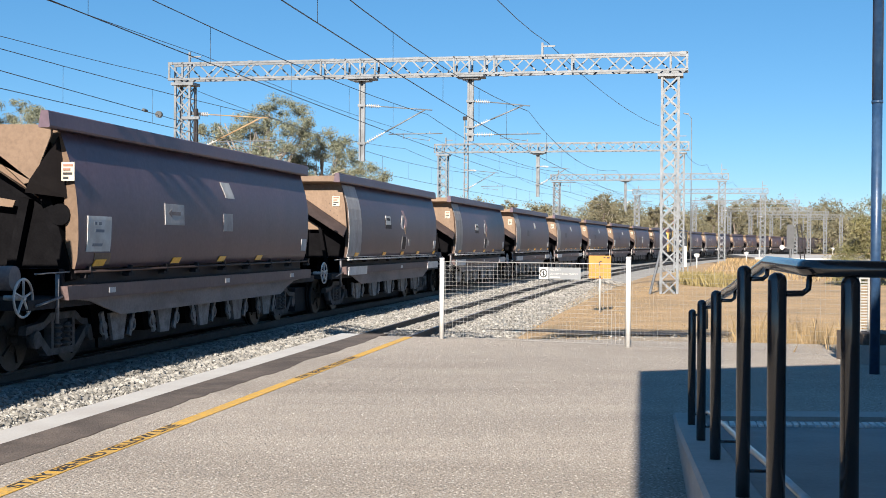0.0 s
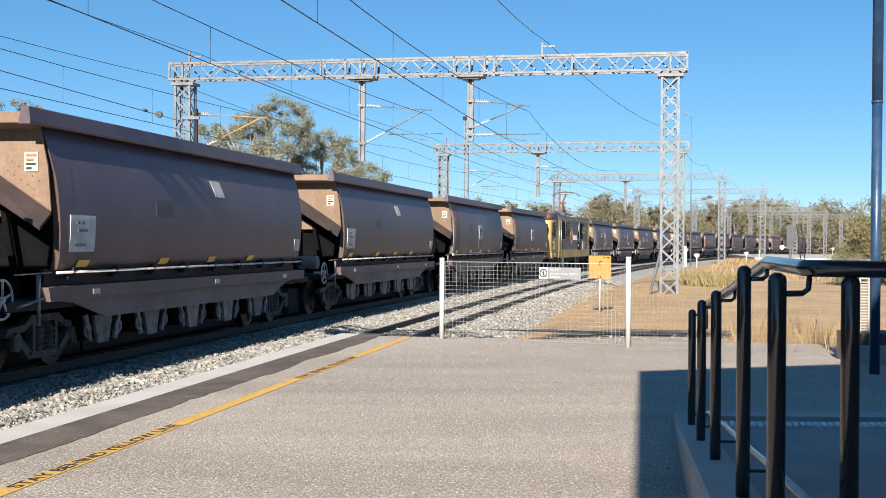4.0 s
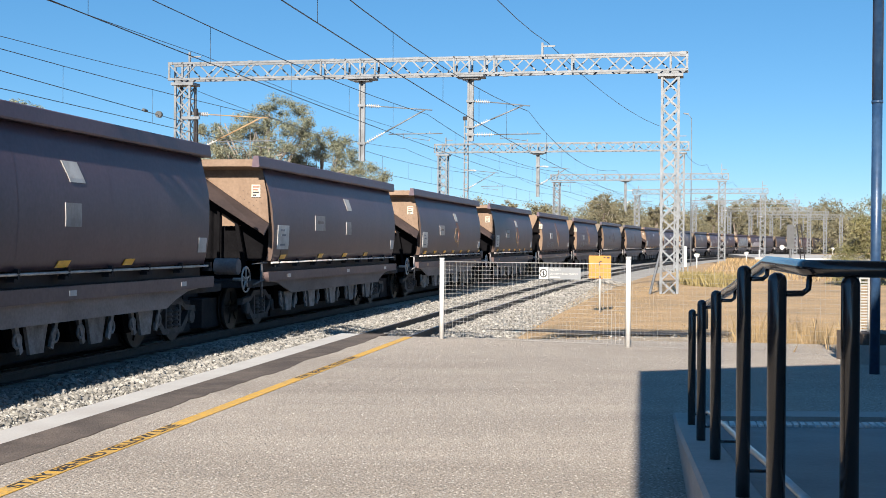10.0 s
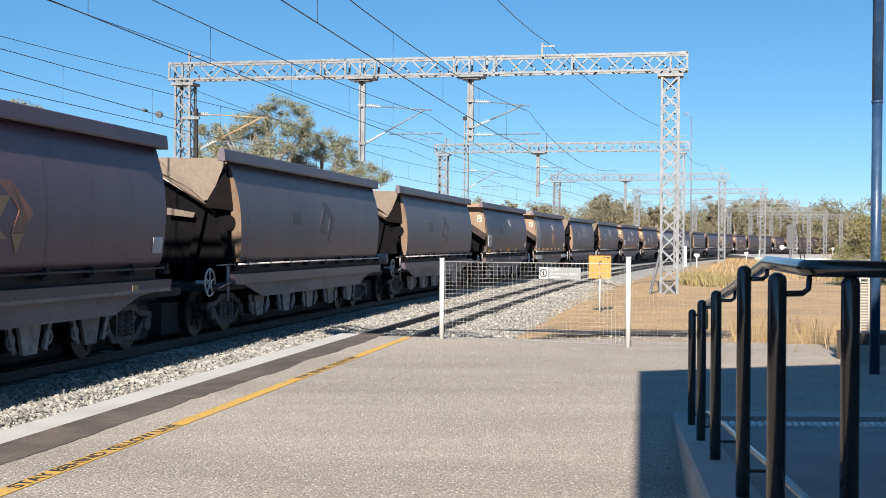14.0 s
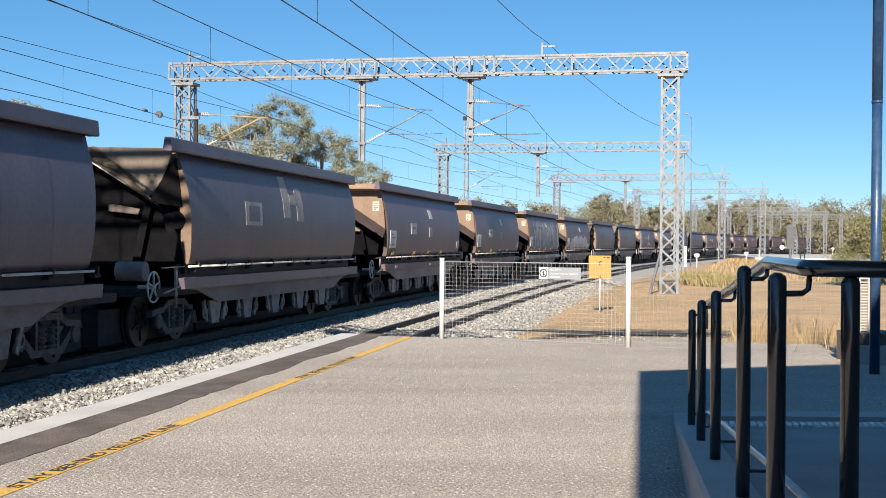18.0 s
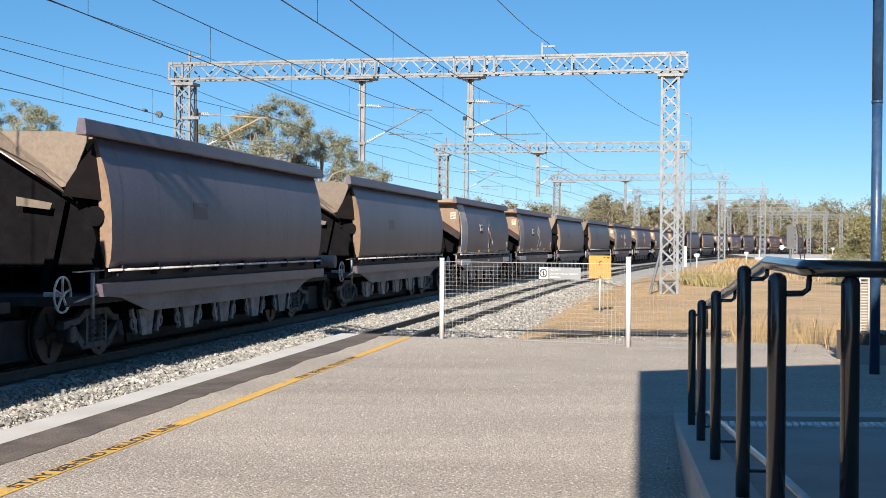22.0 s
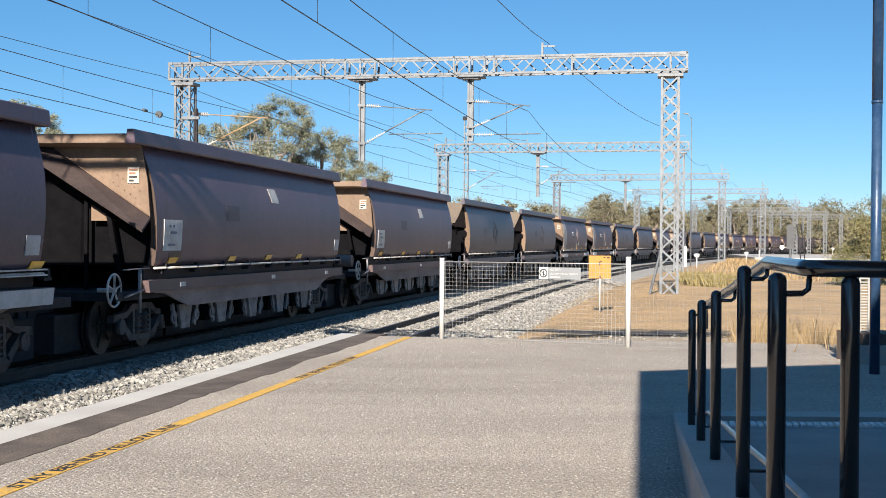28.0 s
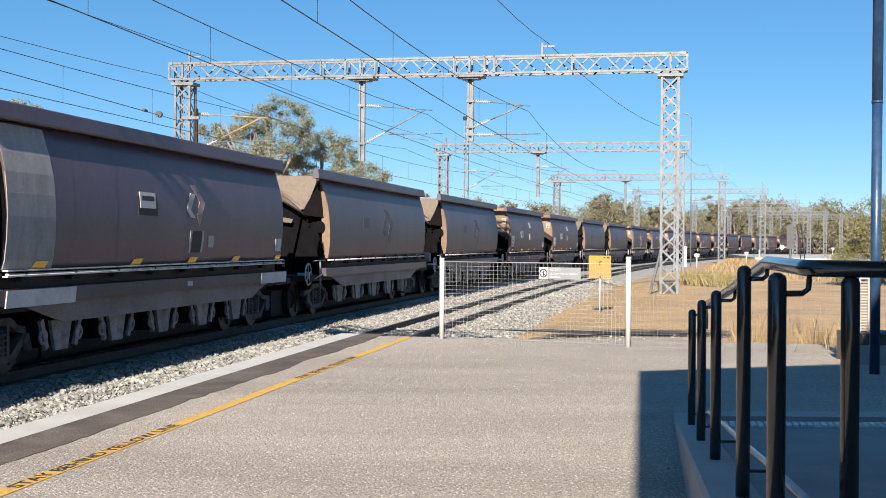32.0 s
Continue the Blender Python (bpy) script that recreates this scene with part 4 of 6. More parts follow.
def grid_patch(y0, y1, z0, z1, lift=0.005, n=6, skew=0.0):
    """A rectangle on the side, bent with it."""
    b = bmesh.new()
    rows = []
    for z in sorted({z0, z1, *(p[1] for p in SEC if z0 < p[1] < z1)}):
        dy = skew * (z - z0) / (z1 - z0)
        x = sec_x(z) + lift
        rows.append([b.verts.new((x, y0 + dy, z)), b.verts.new((x, y1 + dy, z)), b.verts.new((x - 0.012, y1 + dy, z)), b.verts.new((x - 0.012, y0 + dy, z))])
    for p, q in zip(rows, rows[1:]):
        for j in range(4):
            b.faces.new((p[j], p[(j + 1) % 4], q[(j + 1) % 4], q[j]))
    b.faces.new(rows[0][::-1])
    b.faces.new(rows[-1])
    return b


def tub_mesh():
    b = bmesh.new()
    ys = [-HALF, -4.4, -2.2, 0.0, 2.2, 4.4, HALF]
    rows_all = []
    for sx in (1, -1):
        rows = []
        rows_all.append(rows)
        for i, y in enumerate(ys):
            rows.append([b.verts.new((sx * x, y + (0.10 * (z - 3.3) * (1 if i == 0 else -1) * -1 if i in (0, len(ys) - 1) else 0), z)) for x, z in SEC])
        for p, q in zip(rows, rows[1:]):
            for j in range(len(SEC) - 1):
                b.faces.new((p[j], p[j + 1], q[j + 1], q[j])).smooth = True
    # the bed inside and the floor join both sides
    for p, q in zip(range(len(ys) - 1), range(1, len(ys))):
        for k in (0, -1):
            b.faces.new((rows_all[0][p][k], rows_all[0][q][k], rows_all[1][q][k], rows_all[1][p][k]))
    return b


def bogie(parent, y):
    bo = part("bogie", *(lambda b: (box(b, -0.95, 0.95, y - 0.2, y + 0.2, 0.42, 0.72), b)[1:])(bmesh.new()), M["under"], parent)
    for sx in (-1, 1):
        b = bmesh.new()
        x0, x1 = sx * 0.86, sx * 0.98
        prism(b, [(y - 1.15, 0.54), (y - 1.12, 0.66), (y - 0.62, 0.70), (y - 0.42, 0.82), (y + 0.42, 0.82), (y + 0.62, 0.70), (y + 1.12, 0.66), (y + 1.15, 0.54), (y + 0.62, 0.60), (y + 0.36, 0.72), (y - 0.36, 0.72), (y - 0.62, 0.60)], x0, x1)
        prism(b, [(y - 0.52, 0.20), (y + 0.52, 0.20), (y + 0.46, 0.30), (y - 0.46, 0.30)], x0, x1)
        for sg in (-1, 1):
            prism(b, [(y + sg * 0.98, 0.60), (y + sg * 0.80, 0.60), (y + sg * 0.38, 0.28), (y + sg * 0.52, 0.22)], x0, x1)
            prism(b, [(y + sg * 0.30, 0.72), (y + sg * 0.38, 0.72), (y + sg * 0.38, 0.30), (y + sg * 0.30, 0.30)], x0, x1)
            tube(b, [(sx * 0.90, y + sg * 0.875, WHEEL_R), (sx * 1.02, y + sg * 0.875, WHEEL_R)], 0.13, 14)
            tube(b, [(sx * 0.92, y + sg * 0.16, 0.30), (sx * 0.92, y + sg * 0.16, 0.66)], 0.085, 10)
            for k in range(4):
                ring(b, (sx * 0.92, y + sg * 0.16, 0.35 + 0.085 * k), (0, 0, 1), 0.095, 0.022, 12, 5)
        part("side_frame", b, M["frame_dark"], bo, "dusty cast side frame with coil springs")
    for a in (-0.875, 0.875):
        b = bmesh.new()
        tube(b, [(-0.75, 0, 0), (0.75, 0, 0)], 0.075, 10)
        for sx in (-1, 1):
            tube(b, [(sx * 0.50, 0, 0), (sx * 0.53, 0, 0)], WHEEL_R + 0.028, 22)
            tube(b, [(sx * 0.53, 0, 0), (sx * 0.63, 0, 0)], WHEEL_R, 22)
            tube(b, [(sx * 0.63, 0, 0), (sx * 0.645, 0, 0)], WHEEL_R * 0.4, 12)
            for k in range(5):
                c, s = math.cos(k * 1.2566), math.sin(k * 1.2566)
                beam(b, (sx * 0.637, 0.1 * c, 0.1 * s), (sx * 0.637, 0.36 * c, 0.36 * s), 0.05, 0.02)
        w = part("wheelset", b, M["wheel"], bo)
        w.location = (0, y + a, WHEEL_R)
    return bo


def wagon_base(name, style, banded=False):
    """One empty hopper wagon with its frame, bogies and gear. style: 'hood' or 'slot' or 'plain' end."""
    w = thing(name, "brown bulk coal hopper wagon running empty", "coal wagon", "coal train")
    grey = style == "plain"
    b = tub_mesh()
    part("body", b, M["tub_grey" if grey else "tub"], w)
    for sx in (1, -1):
        b = bmesh.new()
        p = [b.verts.new((sx * (x + 0.004), -HALF - 0.006 - 0.10 * (z - 3.3), z)) for x, z in SEC]
        r = [b.verts.new((sx * (x - (0.13 if style == "hood" else 0.22)), -HALF + 0.05 - 0.10 * (z - 3.3), z)) for x, z in SEC]
        for k in range(len(SEC) - 1):
            b.faces.new((p[k], p[k + 1], r[k + 1], r[k]))
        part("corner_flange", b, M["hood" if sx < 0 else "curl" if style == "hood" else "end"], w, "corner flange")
    # added black sheet inside the front bay, hides the sunlit tub walls
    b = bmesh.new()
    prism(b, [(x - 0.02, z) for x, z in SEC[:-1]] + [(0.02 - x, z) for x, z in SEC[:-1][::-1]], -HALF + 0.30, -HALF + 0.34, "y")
    part("bulkhead", b, M["coal"], w, "black sheet added to keep the end bay dark")
    # rim round the top: a folded beam, standing past the front end
    b = bmesh.new()
    prof = [(1.20, 3.46), (1.366, 3.46), (1.374, 3.49), (1.352, 3.685), (1.335, 3.70), (1.24, 3.70)]
    for sx in (1, -1):
        prism(b, [(sx * x, z) for x, z in prof], -HALF - 0.60, HALF + 0.22, "y")
    part("rim", b, M["tub_grey" if grey else "tub"], w)
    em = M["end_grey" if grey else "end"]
    # rear end: plain upright sheet
    b = bmesh.new()
    v = [(-1.25, 3.44), (1.25, 3.44), (1.40, 2.8), (1.44, 2.3), (1.42, 1.9), (-1.42, 1.9), (-1.44, 2.3), (-1.40, 2.8)]
    prism(b, v, HALF - 0.14, HALF - 0.10, "y")
    part("end_sheet", b, M["tub_grey" if grey else "tub"], w)
    F = -HALF
    b = bmesh.new()
    if style == "hood":
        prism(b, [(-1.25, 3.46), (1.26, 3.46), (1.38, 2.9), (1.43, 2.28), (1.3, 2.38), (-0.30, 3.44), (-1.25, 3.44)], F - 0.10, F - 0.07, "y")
        part("end_sheet", b, em, w, "pale brown end sheet")
        b = bmesh.new()
        prism(b, [(F - 0.55, 3.48), (F - 0.53, 3.63), (F - 0.06, 3.63), (F - 0.06, 3.42)], -1.26, 1.26)
        part("end_coaming", b, em, w)
        b = bmesh.new()
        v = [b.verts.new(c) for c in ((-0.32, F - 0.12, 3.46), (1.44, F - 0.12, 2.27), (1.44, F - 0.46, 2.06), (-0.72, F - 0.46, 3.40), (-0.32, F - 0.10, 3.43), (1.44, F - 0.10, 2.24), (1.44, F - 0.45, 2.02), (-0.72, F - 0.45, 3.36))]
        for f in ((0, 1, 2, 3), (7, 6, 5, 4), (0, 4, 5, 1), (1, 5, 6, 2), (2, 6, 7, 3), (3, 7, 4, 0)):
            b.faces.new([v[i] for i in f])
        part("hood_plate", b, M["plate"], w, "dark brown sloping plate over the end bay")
        b = bmesh.new()
        tube(b, [(-0.32, F - 0.14, 3.47), (1.42, F - 0.14, 2.30)], 0.009, 6)
        part("hood_edge", b, em, w, "thin pale flange")
        b = bmesh.new()
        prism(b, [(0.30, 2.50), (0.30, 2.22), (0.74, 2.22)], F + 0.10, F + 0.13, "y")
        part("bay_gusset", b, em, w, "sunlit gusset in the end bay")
        b = bmesh.new()
        beam(b, (0.25, F + 0.03, 1.0), (0.25, F + 0.03, 2.85), 0.06)
        beam(b, (0.9, F + 0.03, 1.0), (0.62, F + 0.03, 2.5), 0.08)
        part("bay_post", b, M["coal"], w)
        b = bmesh.new()
        for k in range(5):
            for j in range(2):
                x, z = 0.78 + 0.1 * k + 0.07 * j, 2.86 - 0.067 * k + 0.12 * j
                tube(b, [(x, F - 0.108, z), (x, F - 0.09, z)], 0.011, 6)
        tagged(part("rivets", b, M["curl"], w), kind="stuff")
    else:
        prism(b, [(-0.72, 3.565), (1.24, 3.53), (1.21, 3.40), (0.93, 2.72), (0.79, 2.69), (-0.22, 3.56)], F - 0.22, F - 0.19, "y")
        part("end_sheet", b, em, w, "pale three-cornered end sheet")
        b = bmesh.new()
        v = [b.verts.new(c) for c in ((-0.24, F - 0.24, 3.57), (0.87, F - 0.24, 2.62), (0.92, F - 0.06, 2.50), (-0.75, F - 0.10, 3.55), (-0.24, F - 0.21, 3.57), (0.87, F - 0.20, 2.60), (0.92, F - 0.02, 2.50), (-0.75, F - 0.06, 3.55))]
        for f in ((0, 1, 2, 3), (7, 6, 5, 4), (0, 4, 5, 1), (1, 5, 6, 2), (2, 6, 7, 3), (3, 7, 4, 0)):
            b.faces.new([v[i] for i in f])
        part("hood_plate", b, em, w, "sloping brace plate over the end bay")
        b = bmesh.new()
        tube(b, [(-0.75, F - 0.09, 3.53), (0.30, F - 0.07, 2.90)], 0.016, 6)
        part("hood_edge", b, M["coping"], w, "thin pale flange")
        b = bmesh.new()
        v = [b.verts.new(c) for c in ((0.95, F - 0.36, 2.74), (1.24, F + 0.02, 3.44), (1.30, F + 0.12, 2.50), (0.88, F - 0.36, 2.56))]
        v += [b.verts.new(q.co + Vector((-0.02, 0.03, 0))) for q in v]
        for f in ((0, 1, 2, 3), (7, 6, 5, 4), (0, 4, 5, 1), (1, 5, 6, 2), (2, 6, 7, 3), (3, 7, 4, 0)):
            b.faces.new([v[i] for i in f])
        part("corner_gusset", b, M["hood"], w, "dark corner gusset")
        b = bmesh.new()
        prism(b, [(-0.10, 2.56), (0.50, 2.46), (0.46, 2.36), (-0.10, 2.42)], F + 0.08, F + 0.11, "y")
        part("bay_gusset", b, em, w, "sunlit gusset in the end bay")
        b = bmesh.new()
        beam(b, (0.30, F + 0.2, 1.0), (0.62, F + 0.2, 2.5), 0.14)
        beam(b, (1.30, F + 0.2, 1.3), (0.95, F + 0.2, 2.5), 0.16)
        part("bay_post", b, M["coal"], w)
        b = bmesh.new()
        tube(b, [(1.18, F + 0.1, 2.26), (1.18, F + 0.4, 2.26)], 0.16, 14)
        part("air_tank", b, M["coal"], w)
    # weld seams down the side
    b = bmesh.new()
    for k in range(8):
        y = -HALF + 0.55 + k * 1.48
        zs = [z for x, z in SEC]
        for z0, z1 in zip(zs, zs[1:]):
            x0, x1 = sec_x(z0) + 0.004, sec_x(z1) + 0.004
            b.faces.new([b.verts.new(c) for c in ((x0, y - 0.006, z0), (x0, y + 0.006, z0), (x1, y + 0.006, z1), (x1, y - 0.006, z1))])
    tagged(part("weld_seam", b, M["seam" if grey else "tub"], w, "weld seams"), kind="stuff")
    for sgn in (-1, 1):
        y0, y1 = sorted((sgn * (HALF - 0.14), sgn * (HALF + 0.02)))
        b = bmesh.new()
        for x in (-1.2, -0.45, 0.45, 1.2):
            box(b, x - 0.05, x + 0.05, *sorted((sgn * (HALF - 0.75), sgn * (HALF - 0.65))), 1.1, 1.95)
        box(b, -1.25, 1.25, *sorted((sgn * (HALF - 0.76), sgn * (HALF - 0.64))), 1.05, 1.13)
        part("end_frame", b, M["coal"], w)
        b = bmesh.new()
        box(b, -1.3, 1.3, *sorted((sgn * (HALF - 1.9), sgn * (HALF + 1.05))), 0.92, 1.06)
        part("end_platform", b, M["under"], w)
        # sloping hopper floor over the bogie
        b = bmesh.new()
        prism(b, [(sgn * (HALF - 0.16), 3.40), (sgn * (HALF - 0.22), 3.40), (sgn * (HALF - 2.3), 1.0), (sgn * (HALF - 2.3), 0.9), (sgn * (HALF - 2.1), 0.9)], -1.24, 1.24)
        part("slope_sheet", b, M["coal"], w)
        b = bmesh.new()
        box(b, -0.13, 0.13, *sorted((sgn * (HALF + 0.9), sgn * (PITCH / 2 - 0.06))), 0.72, 0.98)
        box(b, -0.19, 0.19, *sorted((sgn * (PITCH / 2 - 0.28), sgn * (PITCH / 2 - 0.03))), 0.66, 1.04)
        part("coupler", b, M["under"], w)
    b = bmesh.new()
    box(b, -0.25, 0.25, -HALF - 0.4, HALF + 0.4, 0.72, 0.98)
    part("centre_sill", b, M["under"], w)
    for sx in (1, -1):
        # side sill, pipe run and skirt
        b = bmesh.new()
        box(b, *sorted((sx * 1.20, sx * 1.40)), -HALF + 0.05, HALF - 0.05, 1.17, 1.24)
        box(b, *sorted((sx * 1.20, sx * 1.26)), -HALF + 0.05, HALF - 0.05, 1.24, 1.47)
        part("side_sill", b, M["rim"], w)
        b = bmesh.new()
        prof = [(-HALF + 0.12, 1.17), (HALF - 0.12, 1.17), (HALF - 0.16, 1.03), (5.3, 0.98), (4.75, 0.86), (4.3, 0.72), (-4.3, 0.72), (-4.9, 0.86), (-5.4, 0.98), (-HALF + 0.16, 1.03)]
        prism(b, prof, *sorted((sx * 1.31, sx * 1.345)))
        part("skirt", b, M["skirt"], w, "dusty grey-brown side skirt")
        b = bmesh.new()
        prism(b, [(-HALF - 0.14, 1.03), (HALF + 0.16, 1.03), (HALF + 0.2, 1.23), (-HALF - 0.2, 1.23)], *sorted((sx * 1.30, sx * 1.455)))
        part("sill_ledge", b, M["tub_grey" if grey else "ledge"], w, "brown sloping ledge over the skirt")
        b = bmesh.new()
        tube(b, [(sx * 1.43, -HALF + 0.1, 1.43), (sx * 1.43, HALF - 0.1, 1.43)], 0.022, 6)
        part("pipe", b, M["rim" if style == "tri" else "emblem"], w, "dark pipe along the sill" if style == "tri" else "pale pipe along the sill")
        if sx > 0:
            for k in range(9):
                y = -HALF + 0.6 + k * 1.48
                b = bmesh.new()
                box(b, sx * 1.30, sx * 1.45, y - 0.03, y + 0.03, 1.36, 1.5)
                box(b, sx * 1.32, sx * 1.44, y - 0.11, y + 0.11, 1.33, 1.38)
                part("pipe_bracket", b, M["under"], w)
    # bottom discharge doors and their gear
    for k in range(5):
        y = -4.0 + k * 1.95
        b = bmesh.new()
        prism(b, [(-0.34, 0.74), (0.34, 0.74), (0.26, 0.5), (0.2, 0.30), (-0.2, 0.30), (-0.26, 0.5)], 1.12, 1.17)
        bmesh.ops.translate(b, verts=b.verts, vec=(0, y, 0))
        g = part("door_gear", b, M["arm"], w, "pale grey discharge door lever")
        for dy in (-0.62, 0.62):
            b = bmesh.new()
            beam(b, (1.15, y + dy, 0.76), (1.15, y + dy * 0.72, 0.34), 0.10, 0.05, (1, 0, 0))
            ring(b, (1.16, y + dy * 0.9, 0.52), (1, 0, 0), 0.10, 0.025, 12, 5)
            part("lever", b, M["arm"], g)
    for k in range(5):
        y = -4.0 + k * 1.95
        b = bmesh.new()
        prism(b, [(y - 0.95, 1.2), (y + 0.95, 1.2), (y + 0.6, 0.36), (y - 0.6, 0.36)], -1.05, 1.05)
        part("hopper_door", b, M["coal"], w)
    bogie(w, -5.55)
    bogie(w, 5.55)
    # plain blocks for low-hung gear, added to hide sunlit ballast beyond the train
    for y in (-5.55, 5.55):
        b = bmesh.new()
        box(b, -0.47, 0.47, y - 2.2, y + 2.2, 0.10, 0.70)
        part("brake_gear", b, M["under"], w)
    b = bmesh.new()
    box(b, -0.5, 0.5, -3.3, 3.3, 0.10, 0.42)
    part("door_shaft_cover", b, M["under"], w)
    # hand brake wheel, rail and ladder
    b = bmesh.new()
    hw = (1.28, -HALF - (1.72 if banded else 1.15), 1.10)
    ring(b, hw, (1, 0, 0), 0.26, 0.017, 22, 6)
    for k in range(5):
        a = k * 1.2566 + 0.3
        beam(b, hw, (1.28, hw[1] + 0.26 * math.cos(a), hw[2] + 0.26 * math.sin(a)), 0.028, 0.02)
    tube(b, [(1.0, hw[1], hw[2]), (1.31, hw[1], hw[2])], 0.035, 8)
    part("brake_wheel", b, M["emblem"], w, "pale spoked hand brake wheel")
    b = bmesh.new()
    tube(b, [(1.36, -HALF - 0.95, 0.98), (1.36, -HALF + 0.15, 1.12)], 0.018, 6)
    tube(b, [(1.34, -HALF - 0.95, 1.42), (1.34, -HALF + 0.1, 1.43)], 0.012, 6)
    tube(b, [(1.3, -HALF - 0.2, 0.7), (1.3, -HALF - 0.2, 1.4)], 0.03, 6)
    part("step_rail", b, M["arm"], w)
    # small notice on the front end
    x0, y, z0 = (1.04, -HALF - 0.10, 2.84) if style == "hood" else (1.27, -HALF - 0.01, 2.74)
    if not grey:
        b = bmesh.new()
        box(b, x0, x0 + 0.20, y - 0.02, y, z0, z0 + 0.27)
        nt = part("notice", b, M["notice"], w, "small cream notice with red print")
        for k in range(4):
            b = bmesh.new()
            box(b, x0 + 0.03, x0 + 0.03 + (0.15, 0.11, 0.14, 0.08)[k], y - 0.03, y - 0.018, z0 + 0.21 - 0.06 * k, z0 + 0.24 - 0.06 * k)
            part("print", b, M["orange"] if k < 2 else M["text"], nt)
    return w


EMBLEM = [[(0.46, 2.74), (0.70, 2.74), (0.42, 2.44), (0.64, 2.30), (0.40, 2.31), (0.22, 2.45)], [(0.50, 2.90), (0.76, 2.90), (1.18, 2.58), (0.98, 2.38), (0.72, 2.36), (0.88, 2.60)], [(0.72, 2.35), (0.99, 2.37), (0.84, 2.15)]]


def stroke(b, pts, width, lift):
    """One brush stroke laid on the tub side; points of (y, z)."""
    pv = None
    for i, (y, z) in enumerate(pts):
        y0, z0 = pts[max(0, i - 1)]
        y1, z1 = pts[min(len(pts) - 1, i + 1)]
        d = math.hypot(y1 - y0, z1 - z0) or 1
        ny, nz = -(z1 - z0) / d * width / 2, (y1 - y0) / d * width / 2
        cur = []
        for sg in (1, -1):
            zz = min(3.26, max(1.5, z + sg * nz))
            cur.append(b.verts.new((sec_x(zz) + lift, y + sg * ny, zz)))
        if pv:
            b.faces.new((pv[0], pv[1], cur[1], cur[0]))
        pv = cur


def strokes(w, kind):
    """Spray paint on the side: a pale field and looping strokes, no words."""
    rng = random.Random(len(kind) * 7)
    y0, y1, z0, z1, n = {"scribble": (-4.3, -0.9, 1.55, 2.15, 13), "mural": (-4.9, 5.6, 1.55, 3.2, 0), "mural_low": (-4.6, 5.2, 1.52, 2.35, 4)}[kind]
    if kind != "scribble":
        b = bmesh.new()
        prev, m = None, 140
        for i in range(m + 1):
            y = y0 + (y1 - y0) * i / m
            e = min(1.0, 6.0 * min(i, m - i) / m)
            if kind == "mural":
                top = z0 + (1.45 + 0.14 * math.sin(y * 2.1) + 0.10 * math.sin(y * 5.3 + 1)) * (0.55 + 0.45 * e)
            else:
                top = z0 + (0.68 + 0.26 * abs(math.sin(y * 1.25 + 0.4)) ** 0.6 + 0.06 * math.sin(y * 6.7)) * (0.35 + 0.65 * e)
            col = [b.verts.new((sec_x(z0 + (top - z0) * q / 6) + 0.0045, y, z0 + (top - z0) * q / 6)) for q in range(7)]
            if prev:
                for q in range(6):
                    b.faces.new((prev[q], col[q], col[q + 1], prev[q + 1])).smooth = True
            prev = col
        part("paint_field", b, M["spray_grey" if kind == "mural" else "spray_wash"], w, "sprayed pale paint")
    if kind == "mural":
        # fat letter-like blobs, each with a dark outline and a bright edge; they spell nothing
        for i in range(9):
            cy, wd = y0 + 0.55 + (y1 - y0 - 0.9) * i / 8, rng.uniform(0.34, 0.5)
            lean, bow = rng.uniform(-0.35, 0.35), rng.uniform(-0.45, 0.45)
            pts = [(cy + lean * (q - 0.5) + bow * math.sin(q * 3.14) + 0.16 * math.sin(q * 6.3 + i), 1.62 + q * rng.uniform(1.40, 1.5)) for q in [k / 14 for k in range(15)]]
            for nm, dw, dy, mat, lift in (("outline", 0.10, 0.0, "spray_dark", 0.0065), ("paint_stroke", 0.0, 0.0, ("spray_pale", "spray_grey")[i % 2], 0.009), ("highlight", 0.07 - wd, -wd * 0.36, "spray_white", 0.0115)):
                b = bmesh.new()
                stroke(b, [(y + dy, z) for y, z in pts], wd + dw, lift + 0.0002 * i)
                part(nm, b, M[mat], w, "sprayed letter-like blob")
            b = bmesh.new()
            a0 = rng.uniform(0, 6.3)
            stroke(b, [(cy + 0.42 * math.cos(a0 + 0.3 * k), 2.3 + 0.5 * math.sin(a0 + 0.3 * k)) for k in range(15)], 0.10, 0.014 + 0.0002 * i)
            part("paint_stroke", b, M[("spray_dark", "spray_white")[i % 2]], w, "sprayed looping stroke")
    for i in range(n):
        cy = y0 + (y1 - y0) * (i + 0.5) / n + rng.uniform(-.2, .2)
        cz = rng.uniform(z0 + 0.25, z1 - 0.3)
        ry, rz = (rng.uniform(0.08, 0.22), rng.uniform(0.08, 0.2)) if kind == "scribble" else (rng.uniform(0.2, 0.6), rng.uniform(0.1, 0.32))
        a0, a1 = rng.uniform(0, 6.3), rng.uniform(3.0, 5.6)
        b = bmesh.new()
        pts = [(cy + ry * math.cos(a0 + a1 * k / 14) + 0.25 * (k / 14 - .5), cz + rz * math.sin(a0 + a1 * k / 14 * (1.3 if i % 3 else 0.8))) for k in range(15)]
        stroke(b, pts, 0.02 if kind == "scribble" else 0.035, 0.014 + 0.0004 * i)
        part("paint_stroke", b, M["spray_green" if kind == "scribble" else "spray_pink"], w, "sprayed looping stroke")


